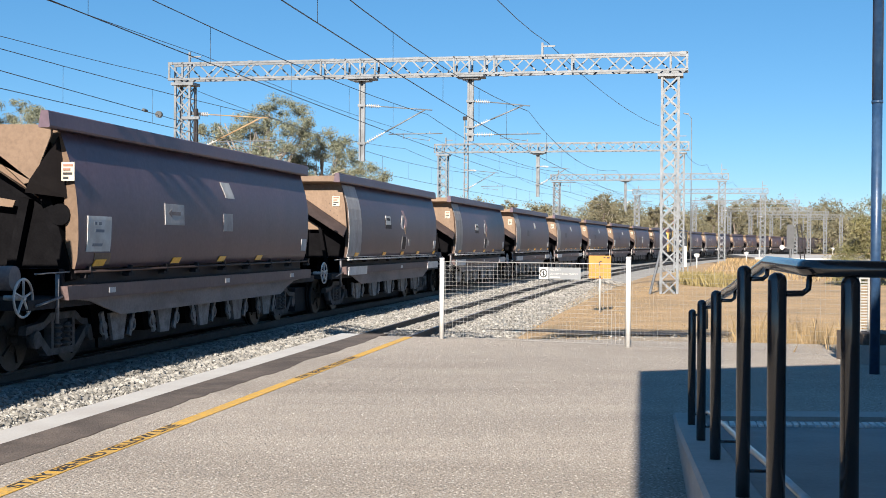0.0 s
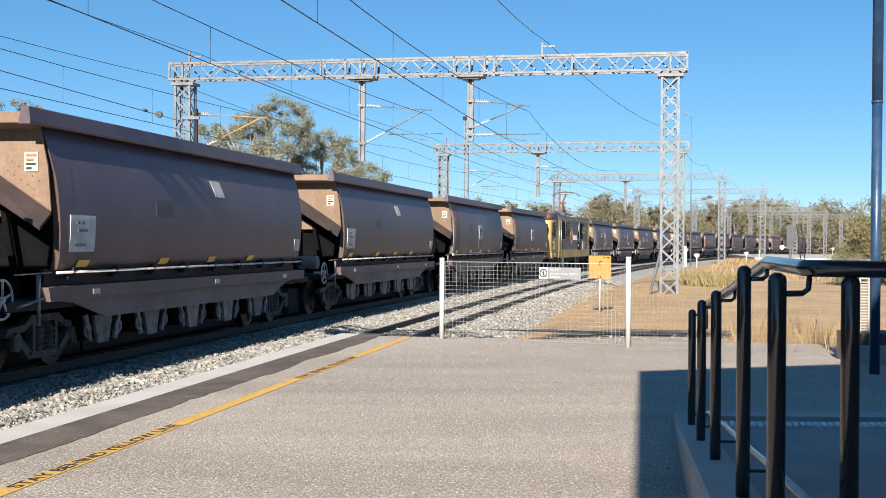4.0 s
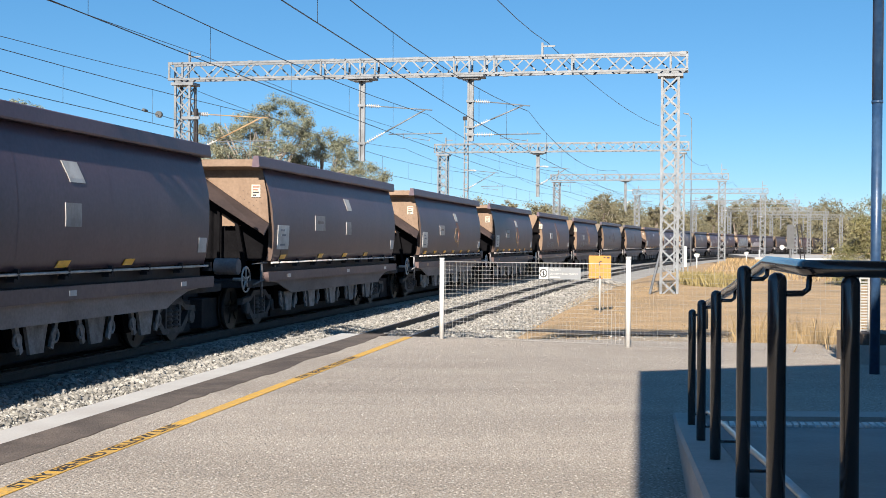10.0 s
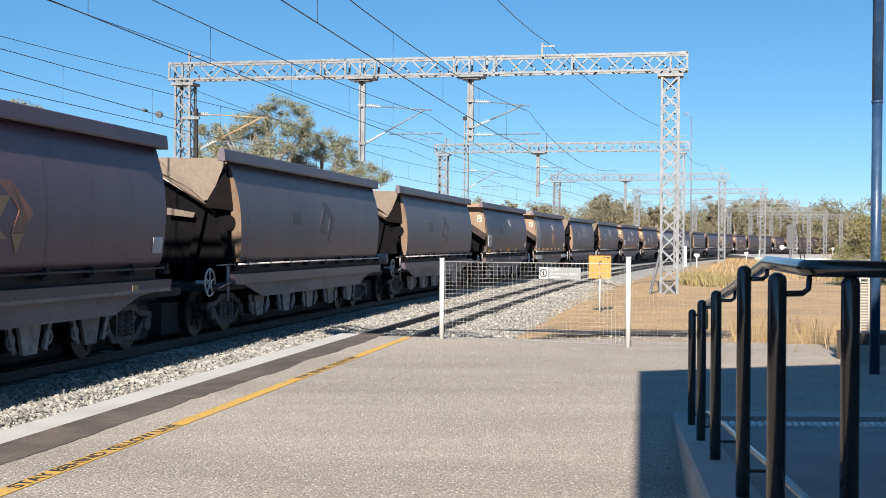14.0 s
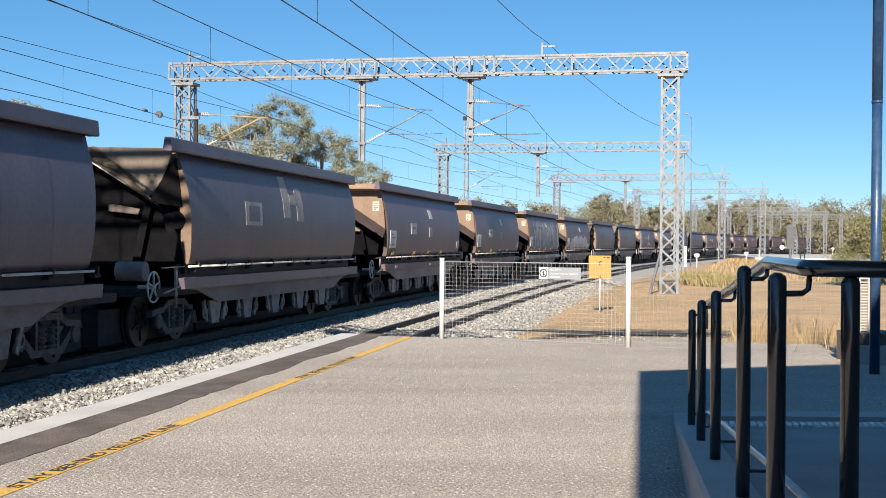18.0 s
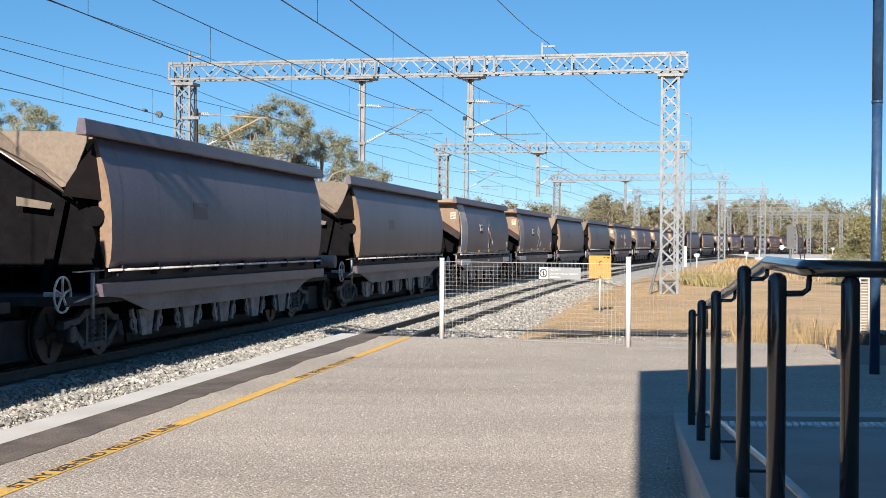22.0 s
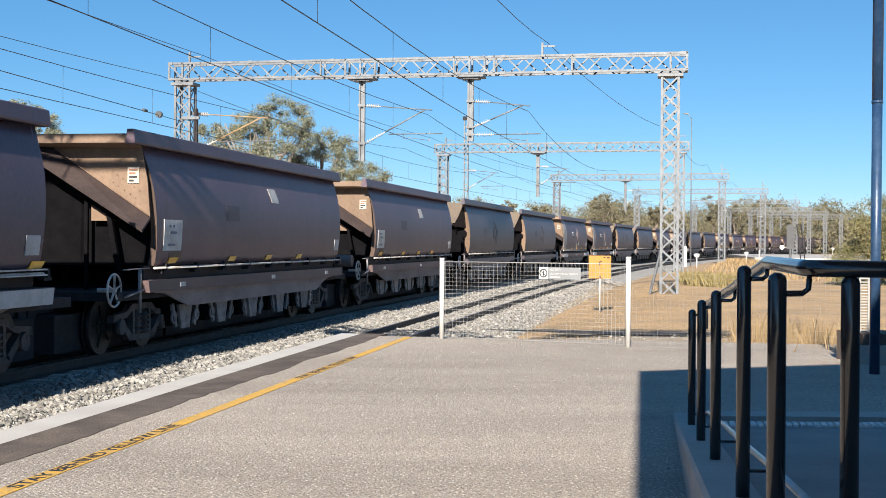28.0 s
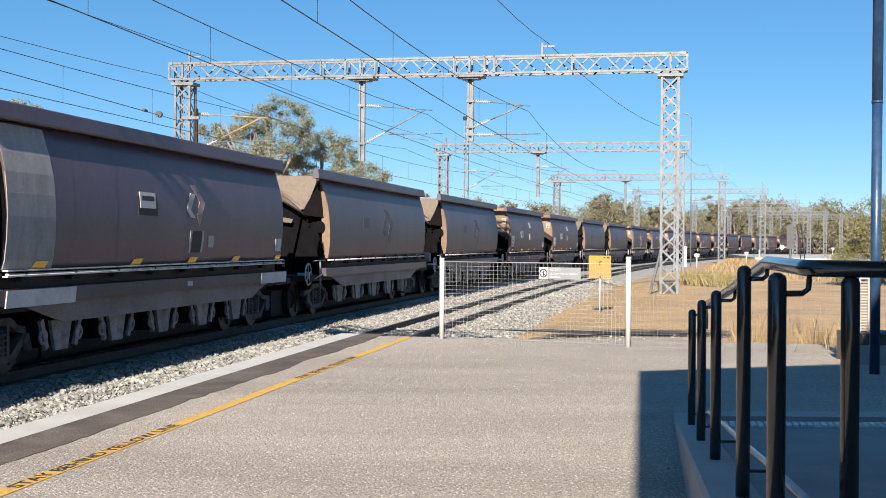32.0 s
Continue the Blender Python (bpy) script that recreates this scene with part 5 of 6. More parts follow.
def decals(w, kinds):
    """Panels, bands and emblems on the side that faces the platform."""
    if "notice" in kinds or "band" in kinds or "arrow" in kinds or "framed" in kinds:
        ys = (-5.4, -3.65, -1.9, -0.2, 1.5, 3.2, 5.7) if "orange" in kinds else (-5.4, -2.1, 0.4, 2.8, 5.6) if "band" in kinds else (-5.5, -2.4, -0.05, 2.25)
        worn = "orange" in kinds and "arrow" in kinds and "notice" not in kinds
        for y in () if worn else ys:
            part("reflector", grid_patch(y, y + 0.38, 1.50, 1.60, 0.02, 1, 0.07), M["amber"], w, "yellow side reflector")
        part("end_label", grid_patch(5.55, 5.95, 1.68, 1.95, 0.012, 2), M["panel"], w, "small pale label")
        for y in (0.1, 4.7) if worn else (-5.0, 0.3, 4.7):
            b = bmesh.new()
            box(b, 1.45, 1.460, y, y + 0.24, 1.09, 1.17)
            part("ledge_label", b, M["emblem_gold" if "orange" in kinds else "panel"], w, "small faded label")
        if worn:
            b = bmesh.new()
            box(b, 1.456, 1.462, -HALF - 0.1, HALF + 0.1, 1.032, 1.085)
            part("lower_lip", b, M["skirt_pale"], w, "pale dusty lower lip of the ledge")
            part("red_band", grid_patch(0.0, 0.52, 2.3, 3.2, 0.0045, 6, -0.22), M["emblem_faded"], w, "faded red-brown stripe above the emblem")
    for k in kinds:
        if k == "band":
            part("grey_band", grid_patch(-HALF + 0.05, -HALF + 1.4, 1.5, 3.42, 0.0055, 8), M["band"], w, "pale grey painted band")
            for y0, y1 in ((-HALF + 0.0, -HALF + 2.0), (HALF - 1.7, HALF + 0.1)):
                b = bmesh.new()
                prism(b, [(y0, 1.0), (y1, 1.0), (y1 + 0.05, 1.225), (y0 + 0.05, 1.225)], 1.458, 1.474)
                part("skirt_panel", b, M["panel"], w, "pale skirt panel")
            for z in (1.475, 1.40):
                part("stripe", (lambda b: (box(b, 1.40, 1.475, -HALF + 0.05, HALF - 0.05, z, z + 0.018), b)[1])(bmesh.new()), M["emblem"], w, "pale pipe stripe")
        elif k == "emblem":
            for i, m in enumerate(("emblem", "emblem_pink", "emblem_gold")):
                part("emblem", patch(EMBLEM[i:i + 1]), M[m], w, "worn pale emblem")
            part("worn_patch", grid_patch(0.42, 0.98, 1.68, 2.07, 0.005, 4), M["rim"], w, "dark overpainted patch")
            for y in (0.36, 0.96):
                part("patch_edge", grid_patch(y, y + 0.09, 1.68, 2.07, 0.008, 4, 0.05), M["band"], w)
            part("label_plate", grid_patch(1.33, 1.62, 1.77, 1.99, 0.012, 2), M["band"], w, "small pale plate")
            part("plate_surround", grid_patch(-1.92, -1.12, 2.30, 2.62, 0.006, 2), M["rim"], w, "dark plate surround")
            part("label_plate", grid_patch(-1.85, -1.2, 2.42, 2.68, 0.012, 2), M["white"], w, "white plate")
            part("print", grid_patch(-1.78, -1.27, 2.54, 2.62, 0.016, 1), M["text"], w)
        elif k == "orange":
            for i, m in enumerate(("emblem_gold", "orange", "emblem_gold")):
                part("emblem", patch([[(0.08 + (y - 0.22) * 1.30, 1.70 + (z - 2.15) * 1.28) for y, z in EMBLEM[i]]]), M[m], w, "faded orange emblem")
        elif k == "faint":
            part("emblem", patch([[(0.4 + (y - 0.7) * 1.5, 2.36 + (z - 2.52) * 1.3) for y, z in p] for p in EMBLEM], 0.013, 0.016), M["ghost"], w, "worn dark emblem")
        elif k == "placard":
            part("placard", grid_patch(0.35, 0.85, 2.72, 3.02, 0.012, 3, -0.18), M["white"], w, "white placard")
        elif k == "arrow":
            part("label_plate", grid_patch(-2.80, -1.92, 2.16, 2.52, 0.012, 3), M["band"], w, "pale plate with an arrow")
            part("arrow", patch([[(-2.66, 2.36), (-2.5, 2.43), (-2.5, 2.39), (-2.1, 2.39), (-2.1, 2.33), (-2.5, 2.33), (-2.5, 2.29)]], 0.017), M["skirt"], w)
        elif k == "small":
            part("label_plate", grid_patch(0.15, 0.66, 2.08, 2.42, 0.012, 2), M["band"], w, "small pale plate")
        elif k == "notice":
            part("load_panel", grid_patch(-HALF + 0.42, -HALF + 1.24, 1.72, 2.25, 0.012, 4), M["white"], w, "white data panel")
            part("old_label", grid_patch(-HALF + 0.72, -HALF + 1.3, 1.52, 1.70, 0.008, 2), M["end"], w, "faded tan label")
            for i, (a, c) in enumerate(((0.62, 0.72), (0.78, 0.88), (0.66, 0.98), (0.60, 0.94))):
                z = (2.14, 2.14, 2.03, 1.82)[i]
                part("print", grid_patch(-HALF + a, -HALF + c, z - 0.022, z + 0.022, 0.016, 1), M["print_grey"], w)
        elif k == "framed":
            part("framed_plate", grid_patch(-0.45, 0.40, 2.04, 2.64, 0.012, 4), M["panel"], w, "pale framed plate")
            part("plate_face", grid_patch(-0.38, 0.33, 2.10, 2.58, 0.016, 4), M["band"], w)
            part("print", patch([[(-0.25, 2.2), (-0.1, 2.2), (0.05, 2.42), (0.2, 2.2), (0.26, 2.3), (0.05, 2.52), (-0.25, 2.5)]], 0.02), M["text"], w)
            for z in (1.475, 1.40):
                part("stripe", (lambda b: (box(b, 1.40, 1.475, -HALF + 0.05, HALF - 0.05, z, z + 0.018), b)[1])(bmesh.new()), M["emblem"], w, "pale pipe stripe")
            part("old_label", grid_patch(-0.5, 0.2, 1.53, 1.97, 0.008, 3), M["end"], w, "faded tan label")
            part("old_label", grid_patch(-2.65, -1.85, 2.30, 2.64, 0.005, 3), M["ledge"], w, "faded square ghost of a label")
            part("rust_band", grid_patch(-HALF + 0.42, -HALF + 1.35, 1.5, 3.42, 0.0055, 8), M["rusty"], w, "rust-brown painted band")
            part("grey_band", grid_patch(-HALF + 0.05, -HALF + 0.42, 1.5, 3.42, 0.0055, 8), M["band"], w, "pale worn edge band")
        elif k == "mark":
            for y, z0, z1 in ((-0.42, 2.42, 3.34), (0.62, 2.36, 3.12)):
                part("old_mark", grid_patch(y, y + 0.5, z0, z1, 0.005, 5, -0.05), M["mark"], w, "worn pale block mark")
            part("old_mark", grid_patch(0.08, 0.62, 2.72, 2.95, 0.005, 2, 0.0), M["mark"], w, "worn pale block mark")
            part("old_label", grid_patch(-3.05, -1.98, 2.22, 2.70, 0.005, 2), M["mark"], w, "faded old label")
            part("label_face", grid_patch(-2.86, -2.16, 2.30, 2.62, 0.008, 2), M["tub_grey"], w)
        elif k in ("scribble", "mural", "mural_low"):
            strokes(w, k)
            if k == "mural":
                b = bmesh.new()
                prism(b, [(-6.3, 1.04), (6.3, 1.04), (6.33, 1.22), (-6.33, 1.22)], 1.456, 1.459)
                part("paint_field", b, M["spray_grey"], w, "sprayed grey paint")
        elif k == "ghost":
            part("old_label", grid_patch(-2.6, -1.85, 2.28, 2.58, 0.004, 2), M["ghost"], w, "faded old label")
    return w


def journey(t):
    """How far the train has come by t seconds: about 20.3 m/s, gently gaining."""
    return 20.288 * t + 0.0197 * t * t


TRAIN = []            # (thing, place along the line at the start)
PB = ("band", "emblem")
KINDS = {
    "banded": ("hood", PB),
    "banded_placard": ("hood", ("band", "placard", "ghost")),
    "placard": ("hood", ("placard", "arrow", "small", "notice")),
    "placard_plain": ("hood", ("placard", "notice", "ghost")),
    "orange": ("hood", ("placard", "arrow", "orange", "notice")),
    "placard_tri": ("tri", ("placard", "arrow", "small", "notice")),
    "orange_old": ("tri", ("arrow", "orange", "scribble")),
    "grey": ("plain", ("faint", "ghost")),
    "grey_plain": ("plain", ("ghost",)),
    "square": ("hood", ("framed",)),
    "scribbled": ("tri", ("arrow", "orange", "scribble")),
    "lettered": ("plain", ("mark", "ghost")),
    "banded_dull": ("hood", ("band", "placard", "orange")),
    "graffiti": ("hood", ("notice", "placard", "mural")),
    "graffiti_low": ("hood", ("notice", "placard", "mural_low")),
}
PROTO = {}


# ---- electric locomotive in the middle of the train ----
LX = 1.44             # half width of its body


def sheet(name, polys, mat, parent, label="", x=LX, t=0.012):
    """Flat panels on the near side; polygons of (y, z)."""
    b = bmesh.new()
    for poly in polys:
        prism(b, poly, x - 0.01, x + t)
    return part(name, b, mat, parent, label)


def rect(y0, y1, z0, z1):
    return [(y0, z0), (y1, z0), (y1, z1), (y0, z1)]


def locomotive():
    w = thing("electric_locomotive", "yellow and charcoal electric freight locomotive with a raised red pantograph", "locomotive", "coal train")
    # body shell: cab with a raked, round-cornered front, long engine room
    b = bmesh.new()
    prof = [(-1.44, 0.95), (1.44, 0.95), (1.44, 3.58), (1.37, 3.70), (1.22, 3.77), (-1.22, 3.77), (-1.37, 3.70), (-1.44, 3.58)]
    prism(b, prof, -6.7, 9.5, "y")
    bevel(b, 0.03, 1)
    part("engine_room", b, M["loco_grey"], w, "charcoal painted body")

    def shell(levels, back, r):
        """A round-cornered nose: levels of (height, front, half width)."""
        b = bmesh.new()
        rows = []
        for z, f, hw in levels:
            row = [(-hw, back)] + [(-hw + r - r * math.cos(a), f + r - r * math.sin(a)) for a in [k * math.pi / 12 for k in range(7)]]
            row += [(-x, y) for x, y in row[::-1]]
            rows.append([b.verts.new((x, y, z)) for x, y in row])
        for p, q in zip(rows, rows[1:]):
            for i in range(len(p)):
                j = (i + 1) % len(p)
                b.faces.new((p[i], p[j], q[j], q[i])).smooth = True
        b.faces.new(rows[0][::-1])
        b.faces.new(rows[-1])
        return b

    cab = part("cab", shell([(0.95, -9.82, 1.43), (1.2, -9.96, 1.43), (1.45, -10.01, 1.43), (1.75, -10.02, 1.43), (3.15, -9.88, 1.43), (3.34, -9.86, 1.43)], -6.71, 0.30), M["loco_yellow"], w, "dusty yellow driving cab")
    hood = part("cab_roof", shell([(3.342, -9.92, 1.42), (3.58, -9.90, 1.41), (3.72, -9.80, 1.33), (3.79, -9.6, 1.18), (3.82, -9.3, 0.95)], -6.72, 0.30), M["loco_red"], w, "red-brown cab roof")
    b = bmesh.new()
    prism(b, [(-8.6, 3.78), (-8.4, 3.93), (-7.6, 3.93), (-7.4, 3.78)], -0.8, 0.8)
    part("roof_unit", b, M["loco_grey"], hood)
    # front: windscreens, number board, lamps, buffers
    for x0, x1 in ((-1.18, -0.08), (0.08, 1.22)):
        b = bmesh.new()
        for (ya, za), (yb, zb) in (((-9.96, 2.35), (-9.89, 3.08)),):
            v = [b.verts.new(p) for p in ((x0, ya - 0.02, za), (x1, ya - 0.02, za), (x1, yb - 0.02, zb), (x0, yb - 0.02, zb), (x0, ya + 0.05, za), (x1, ya + 0.05, za), (x1, yb + 0.05, zb), (x0, yb + 0.05, zb))]
            for f in ((0, 1, 2, 3), (7, 6, 5, 4), (0, 4, 5, 1), (1, 5, 6, 2), (2, 6, 7, 3), (3, 7, 4, 0)):
                b.faces.new([v[i] for i in f])
        part("windscreen_frame", b, M["louvre"], cab, "black rubber frame")
        b = bmesh.new()
        v = [b.verts.new(p) for p in ((x0 + 0.07, -9.965, 2.62), (x1 - 0.07, -9.965, 2.62), (x1 - 0.07, -9.925, 3.02), (x0 + 0.07, -9.925, 3.02))]
        b.faces.new(v)
        part("windscreen", b, M["blind"], cab, "windscreen with a pale drawn blind")
    b = bmesh.new()
    box(b, 0.08, 0.74, -9.95, -9.88, 3.41, 3.65)
    part("number_board", b, M["louvre"], hood, "black number board")
    b = bmesh.new()
    for k in range(4):
        box(b, 0.14 + k * 0.15, 0.25 + k * 0.15, -9.956, -9.94, 3.45, 3.61)
    part("number_bars", b, M["white"], hood)
    for x in (0.90, 1.10):
        b = bmesh.new()
        tube(b, [(x, -9.95, 3.52), (x, -9.85, 3.52)], 0.07, 16)
        lamp = part("headlight", b, M["louvre"], hood)
        b = bmesh.new()
        tube(b, [(x, -9.958, 3.52), (x, -9.945, 3.52)], 0.04, 14)
        part("lens", b, M["mark"], lamp, "unlit headlight lens")
    b = bmesh.new()
    box(b, 0.75, 1.15, -10.06, -9.95, 1.62, 1.80)
    part("marker_lamps", b, M["louvre"], cab)
    b = bmesh.new()
    box(b, -1.30, 1.30, -9.98, -9.70, 0.62, 0.96)
    part("headstock", b, M["under"], cab)
    b = bmesh.new()
    prism(b, [(-10.1, 0.24), (-9.9, 0.24), (-9.8, 0.62), (-9.95, 0.62)], -1.3, 1.3)
    part("snow_guard", b, M["under"], cab)
    # near side of the cab
    sheet("swoosh", [[(-9.72, 2.55), (-9.46, 2.25), (-9.15, 2.11), (-8.91, 2.06), (-8.6, 2.09), (-8.33, 2.19), (-7.88, 2.47), (-7.6, 2.72), (-7.36, 2.95), (-7.1, 3.12), (-6.75, 3.26), (-6.7, 3.33), (-7.09, 3.33), (-7.65, 3.28), (-7.97, 3.18), (-8.5, 3.0), (-8.95, 2.80), (-9.3, 2.62)]], M["loco_grey"], cab, "charcoal sweep of paint", 1.432)
    b = bmesh.new()
    prism(b, rect(-9.2, -7.98, 2.39, 3.17), 1.43, 1.465)
    bmesh.ops.bevel(b, geom=[e for e in b.edges if abs(e.verts[0].co.x - e.verts[1].co.x) > 0.02], offset=0.12, segments=3, profile=0.5, affect="EDGES")
    win = part("cab_window", b, M["louvre"], cab, "cab side window frame")
    sheet("pane", [rect(-8.82, -8.10, 2.50, 3.06)], M["glass"], win, "", 1.463, 0.01)
    sheet("window_post", [rect(-8.62, -8.55, 2.46, 3.10)], M["band"], win, "pale window post", 1.47, 0.012)
    sheet("mirror", [rect(-9.24, -9.06, 2.45, 3.05)], M["louvre"], cab, "", 1.44, 0.14)
    sheet("step_surround", [rect(-8.86, -8.42, 1.57, 2.03)], M["loco_yellow"], cab, "", 1.432, 0.03)
    sheet("step_pocket", [rect(-8.72, -8.52, 1.66, 1.96)], M["rusty"], cab, "rusty recessed step", 1.45, 0.024)
    sheet("warning_triangle", [[(-8.77, 2.12), (-8.47, 2.12), (-8.62, 2.28)]], M["white"], cab, "white warning triangle", 1.446)
    sheet("number_bars", [rect(-9.50 + k * 0.15, -9.40 + k * 0.15, 1.71, 1.90) for k in range(4)], M["text"], cab)
    sheet("builder_plate", [rect(-8.5, -7.8, 1.16, 1.31), rect(-8.4, -7.95, 1.10, 1.14)], M["emblem"], cab, "pale plate")
    sheet("data_plate", [rect(-9.66, -9.46, 1.03, 1.28)], M["white"], cab, "white plate")
    sheet("skirt_notch", [[(-9.0, 0.95), (-7.1, 0.95), (-7.25, 1.03), (-8.85, 1.03)]], M["under"], cab, "", 1.434)
    b = bmesh.new()
    box(b, 1.425, 1.45, -9.5, -6.72, 1.36, 1.375)
    part("body_crease", b, M["rusty"], cab, "rust streak along the crease")
    door = sheet("cab_door", [rect(-6.60, -5.84, 1.0, 3.42)], M["loco_yellow"], w, "yellow crew door", LX, 0.02)
    sheet("door_frame", [rect(-6.44, -5.98, 2.66, 3.32)], M["emblem"], door, "pale pane frame", LX + 0.01, 0.016)
    sheet("door_pane", [rect(-6.38, -6.04, 2.73, 3.26)], M["glass"], door, "", LX + 0.02, 0.012)
    b = bmesh.new()
    for y in (-6.72, -5.8):
        tube(b, [(1.5, y, 1.1), (1.5, y, 3.3)], 0.018, 6)
    part("grab_rails", b, M["bright"], door)
    b = bmesh.new()
    for y in (-6.6, -6.1):
        beam(b, (1.42, y, 1.1), (1.42, y, 0.4), 0.04)
    for k in range(4):
        box(b, 1.36, 1.48, -6.6, -6.1, 0.42 + k * 0.2, 0.45 + k * 0.2)
    part("crew_ladder", b, M["under"], w)
    sheet("yellow_corner", [rect(-6.69, -6.61, 0.95, 3.42), rect(-5.83, -5.72, 0.95, 3.42)], M["loco_yellow"], w, "yellow painted door surround", LX)
    sheet("yellow_top", [[(-6.69, 3.425), (-1.7, 3.425), (-1.2, 3.40), (-0.8, 3.45), (9.5, 3.45), (9.5, 3.565), (-6.69, 3.565)]], M["loco_yellow"], w, "dusty yellow strip along the roof edge", LX)
    sheet("yellow_pillar", [[(-3.92, 2.55), (-3.72, 2.55), (-3.68, 3.424), (-3.92, 3.424)]], M["loco_yellow"], w, "yellow pillar between the intakes", LX)
    sheet("yellow_stripe", [rect(-5.71, 9.5, 0.97, 1.49)], M["loco_yellow"], w, "dusty yellow lower band", LX)
    sheet("yellow_end", [[(8.75, 1.492), (9.5, 1.492), (9.5, 3.448), (8.4, 3.448), (8.62, 3.3), (8.75, 3.0)]], M["loco_yellow"], w, "yellow end band", LX)
    b = bmesh.new()
    box(b, 1.40, 1.475, -6.7, 9.5, 3.57, 3.615)
    gut = part("roof_gutter", b, M["loco_red"], w, "dark red-brown gutter along the roof edge")
    for y0, y1 in ((-6.3, -4.9), (-2.2, -1.0), (1.6, 2.5), (5.5, 6.2)):
        sheet("worn_patch", [rect(y0, y1, 3.575, 3.61)], M["emblem"], gut, "pale worn patch", 1.475, 0.004)
    for y0, y1, z0, z1, grid in ((-5.68, -3.94, 2.12, 3.40, 0), (-3.66, -1.72, 2.30, 3.40, 4), (3.50, 5.22, 2.12, 3.43, 0)):
        v = sheet("louvre", [rect(y0, y1, z0, z1)], M["frame_grey"], w, "recessed air intake with a worn pale frame", LX, 0.03)
        sheet("intake_face", [rect(y0 + 0.09, y1 - 0.09, z0 + 0.08, z1 - 0.08)], M["louvre"], v, "dark slatted intake", LX + 0.02, 0.02)
        b = bmesh.new()
        if grid:
            for k in range(1, 4):
                y = y0 + (y1 - y0) * k / 4
                box(b, LX + 0.035, LX + 0.055, y - 0.012, y + 0.012, z0 + 0.06, z1 - 0.06)
            for k in range(1, 5):
                z = z0 + (z1 - z0) * k / 5
                box(b, LX + 0.035, LX + 0.055, y0 + 0.06, y1 - 0.06, z - 0.012, z + 0.012)
            part("guard_grille", b, M["frame_grey"], v)
        else:
            for k in range(14):
                z = z0 + 0.12 + (z1 - z0 - 0.24) * k / 13
                box(b, LX + 0.035, LX + 0.05, y0 + 0.1, y1 - 0.1, z - 0.012, z + 0.012)
            part("slats", b, M["louvre"], v)
    # emblem of folded orange bars and a plain word bar
    sheet("emblem_light", [[(-1.36, 2.31), (-0.97, 2.72), (-0.58, 2.73), (-0.94, 2.28), (-1.08, 2.20)]], M["loco_gold"], w, "golden emblem bar", LX)
    sheet("emblem_red", [[(-1.35, 2.29), (-1.08, 2.18), (-0.94, 2.27), (-0.80, 2.09), (-1.14, 2.07)]], M["loco_orange"], w, "orange-red emblem bar", LX)
    sheet("emblem_orange", [[(-0.64, 2.97), (-0.30, 2.95), (0.09, 2.50), (-0.16, 2.33), (-0.24, 2.48)]], M["loco_salmon"], w, "salmon emblem bar", LX, 0.016)
    sheet("emblem_gold", [[(-0.17, 2.31), (0.07, 2.47), (-0.52, 1.87), (-0.70, 2.12), (-0.44, 2.12)]], M["loco_gold"], w, "golden emblem bar", LX)
    for k in range(7):
        y = 0.17 + k * 0.308
        sheet("word_bar", [rect(y, y + 0.075, 2.13, 2.49), rect(y + 0.155, y + 0.23, 2.13, 2.49), rect(y + 0.076, y + 0.154, 2.43, 2.49)], M["lettering"], w, "pale word reduced to plain bars", LX)
    # hatches and plates
    for y0, y1, z0, z1, m, lab in ((-5.60, -5.16, 1.47, 1.96, "louvre", "small dark hatch"), (-5.0, -4.72, 1.54, 1.79, "loco_grey", "small dark hatch"), (2.62, 3.40, 1.44, 2.01, "louvre", "dark equipment hatch"), (3.70, 4.12, 1.46, 1.97, "louvre", "dark equipment hatch"), (5.20, 6.45, 1.47, 2.07, "band", "grey access panel"), (5.4, 6.66, 2.60, 3.06, "white", "white framed window"), (6.75, 7.6, 2.37, 3.30, "loco_grey", "charcoal access door"), (8.9, 9.25, 1.78, 2.27, "louvre", "recessed step"), (2.80, 3.32, 2.29, 2.74, "louvre", "dark recess"), (3.0, 3.26, 2.78, 3.19, "band", "grey strip"), (5.5, 5.75, 3.18, 3.34, "louvre", "dark vent")):
        sheet("hatch", [rect(y0, y1, z0, z1)], M[m], w, lab, LX, 0.03)
    sheet("hatch_pane", [rect(5.52, 6.54, 2.68, 2.98)], M["glass"], w, "", LX + 0.03, 0.006)
    sheet("hatch_plate", [rect(2.78, 3.25, 1.70, 1.84)], M["white"], w, "white plate", LX + 0.03, 0.006)
    # roof gear
    for y0, y1, z1, wd in ((-6.2, -3.6, 3.97, 1.1), (-1.15, -0.3, 4.03, 1.05), (-0.26, 3.05, 4.0, 1.0)):
        b = bmesh.new()
        prism(b, [(-wd, 3.74), (wd, 3.74), (wd, z1 - 0.1), (wd - 0.15, z1), (-wd + 0.15, z1), (-wd, z1 - 0.1)], y0, y1, "y")
        part("roof_box", b, M["loco_grey"], w, "dark roof equipment box")
    b = bmesh.new()
    for k in range(16):
        box(b, 1.23, 1.28, -1.6 + k * 0.32, -1.46 + k * 0.32, 3.74, 3.79)
    tagged(part("cable_clips", b, M["band"], w), kind="stuff")
    b = bmesh.new()
    box(b, -1.25, 1.25, 2.0, 9.3, 3.74, 3.80)
    part("roof_walkway", b, M["loco_red"], w)
    # pantograph
    b = bmesh.new()
    box(b, -0.6, 0.6, 5.4, 7.4, 3.80, 3.92)
    pg = part("pantograph", b, M["panto_red"], w, "raised red pantograph")
    b = bmesh.new()
    tube(b, [(0, 6.65, 3.9), (0, 5.15, 4.86)], 0.085, 10)
    tube(b, [(-0.22, 5.15, 4.86), (0.22, 5.15, 4.86)], 0.07, 8)
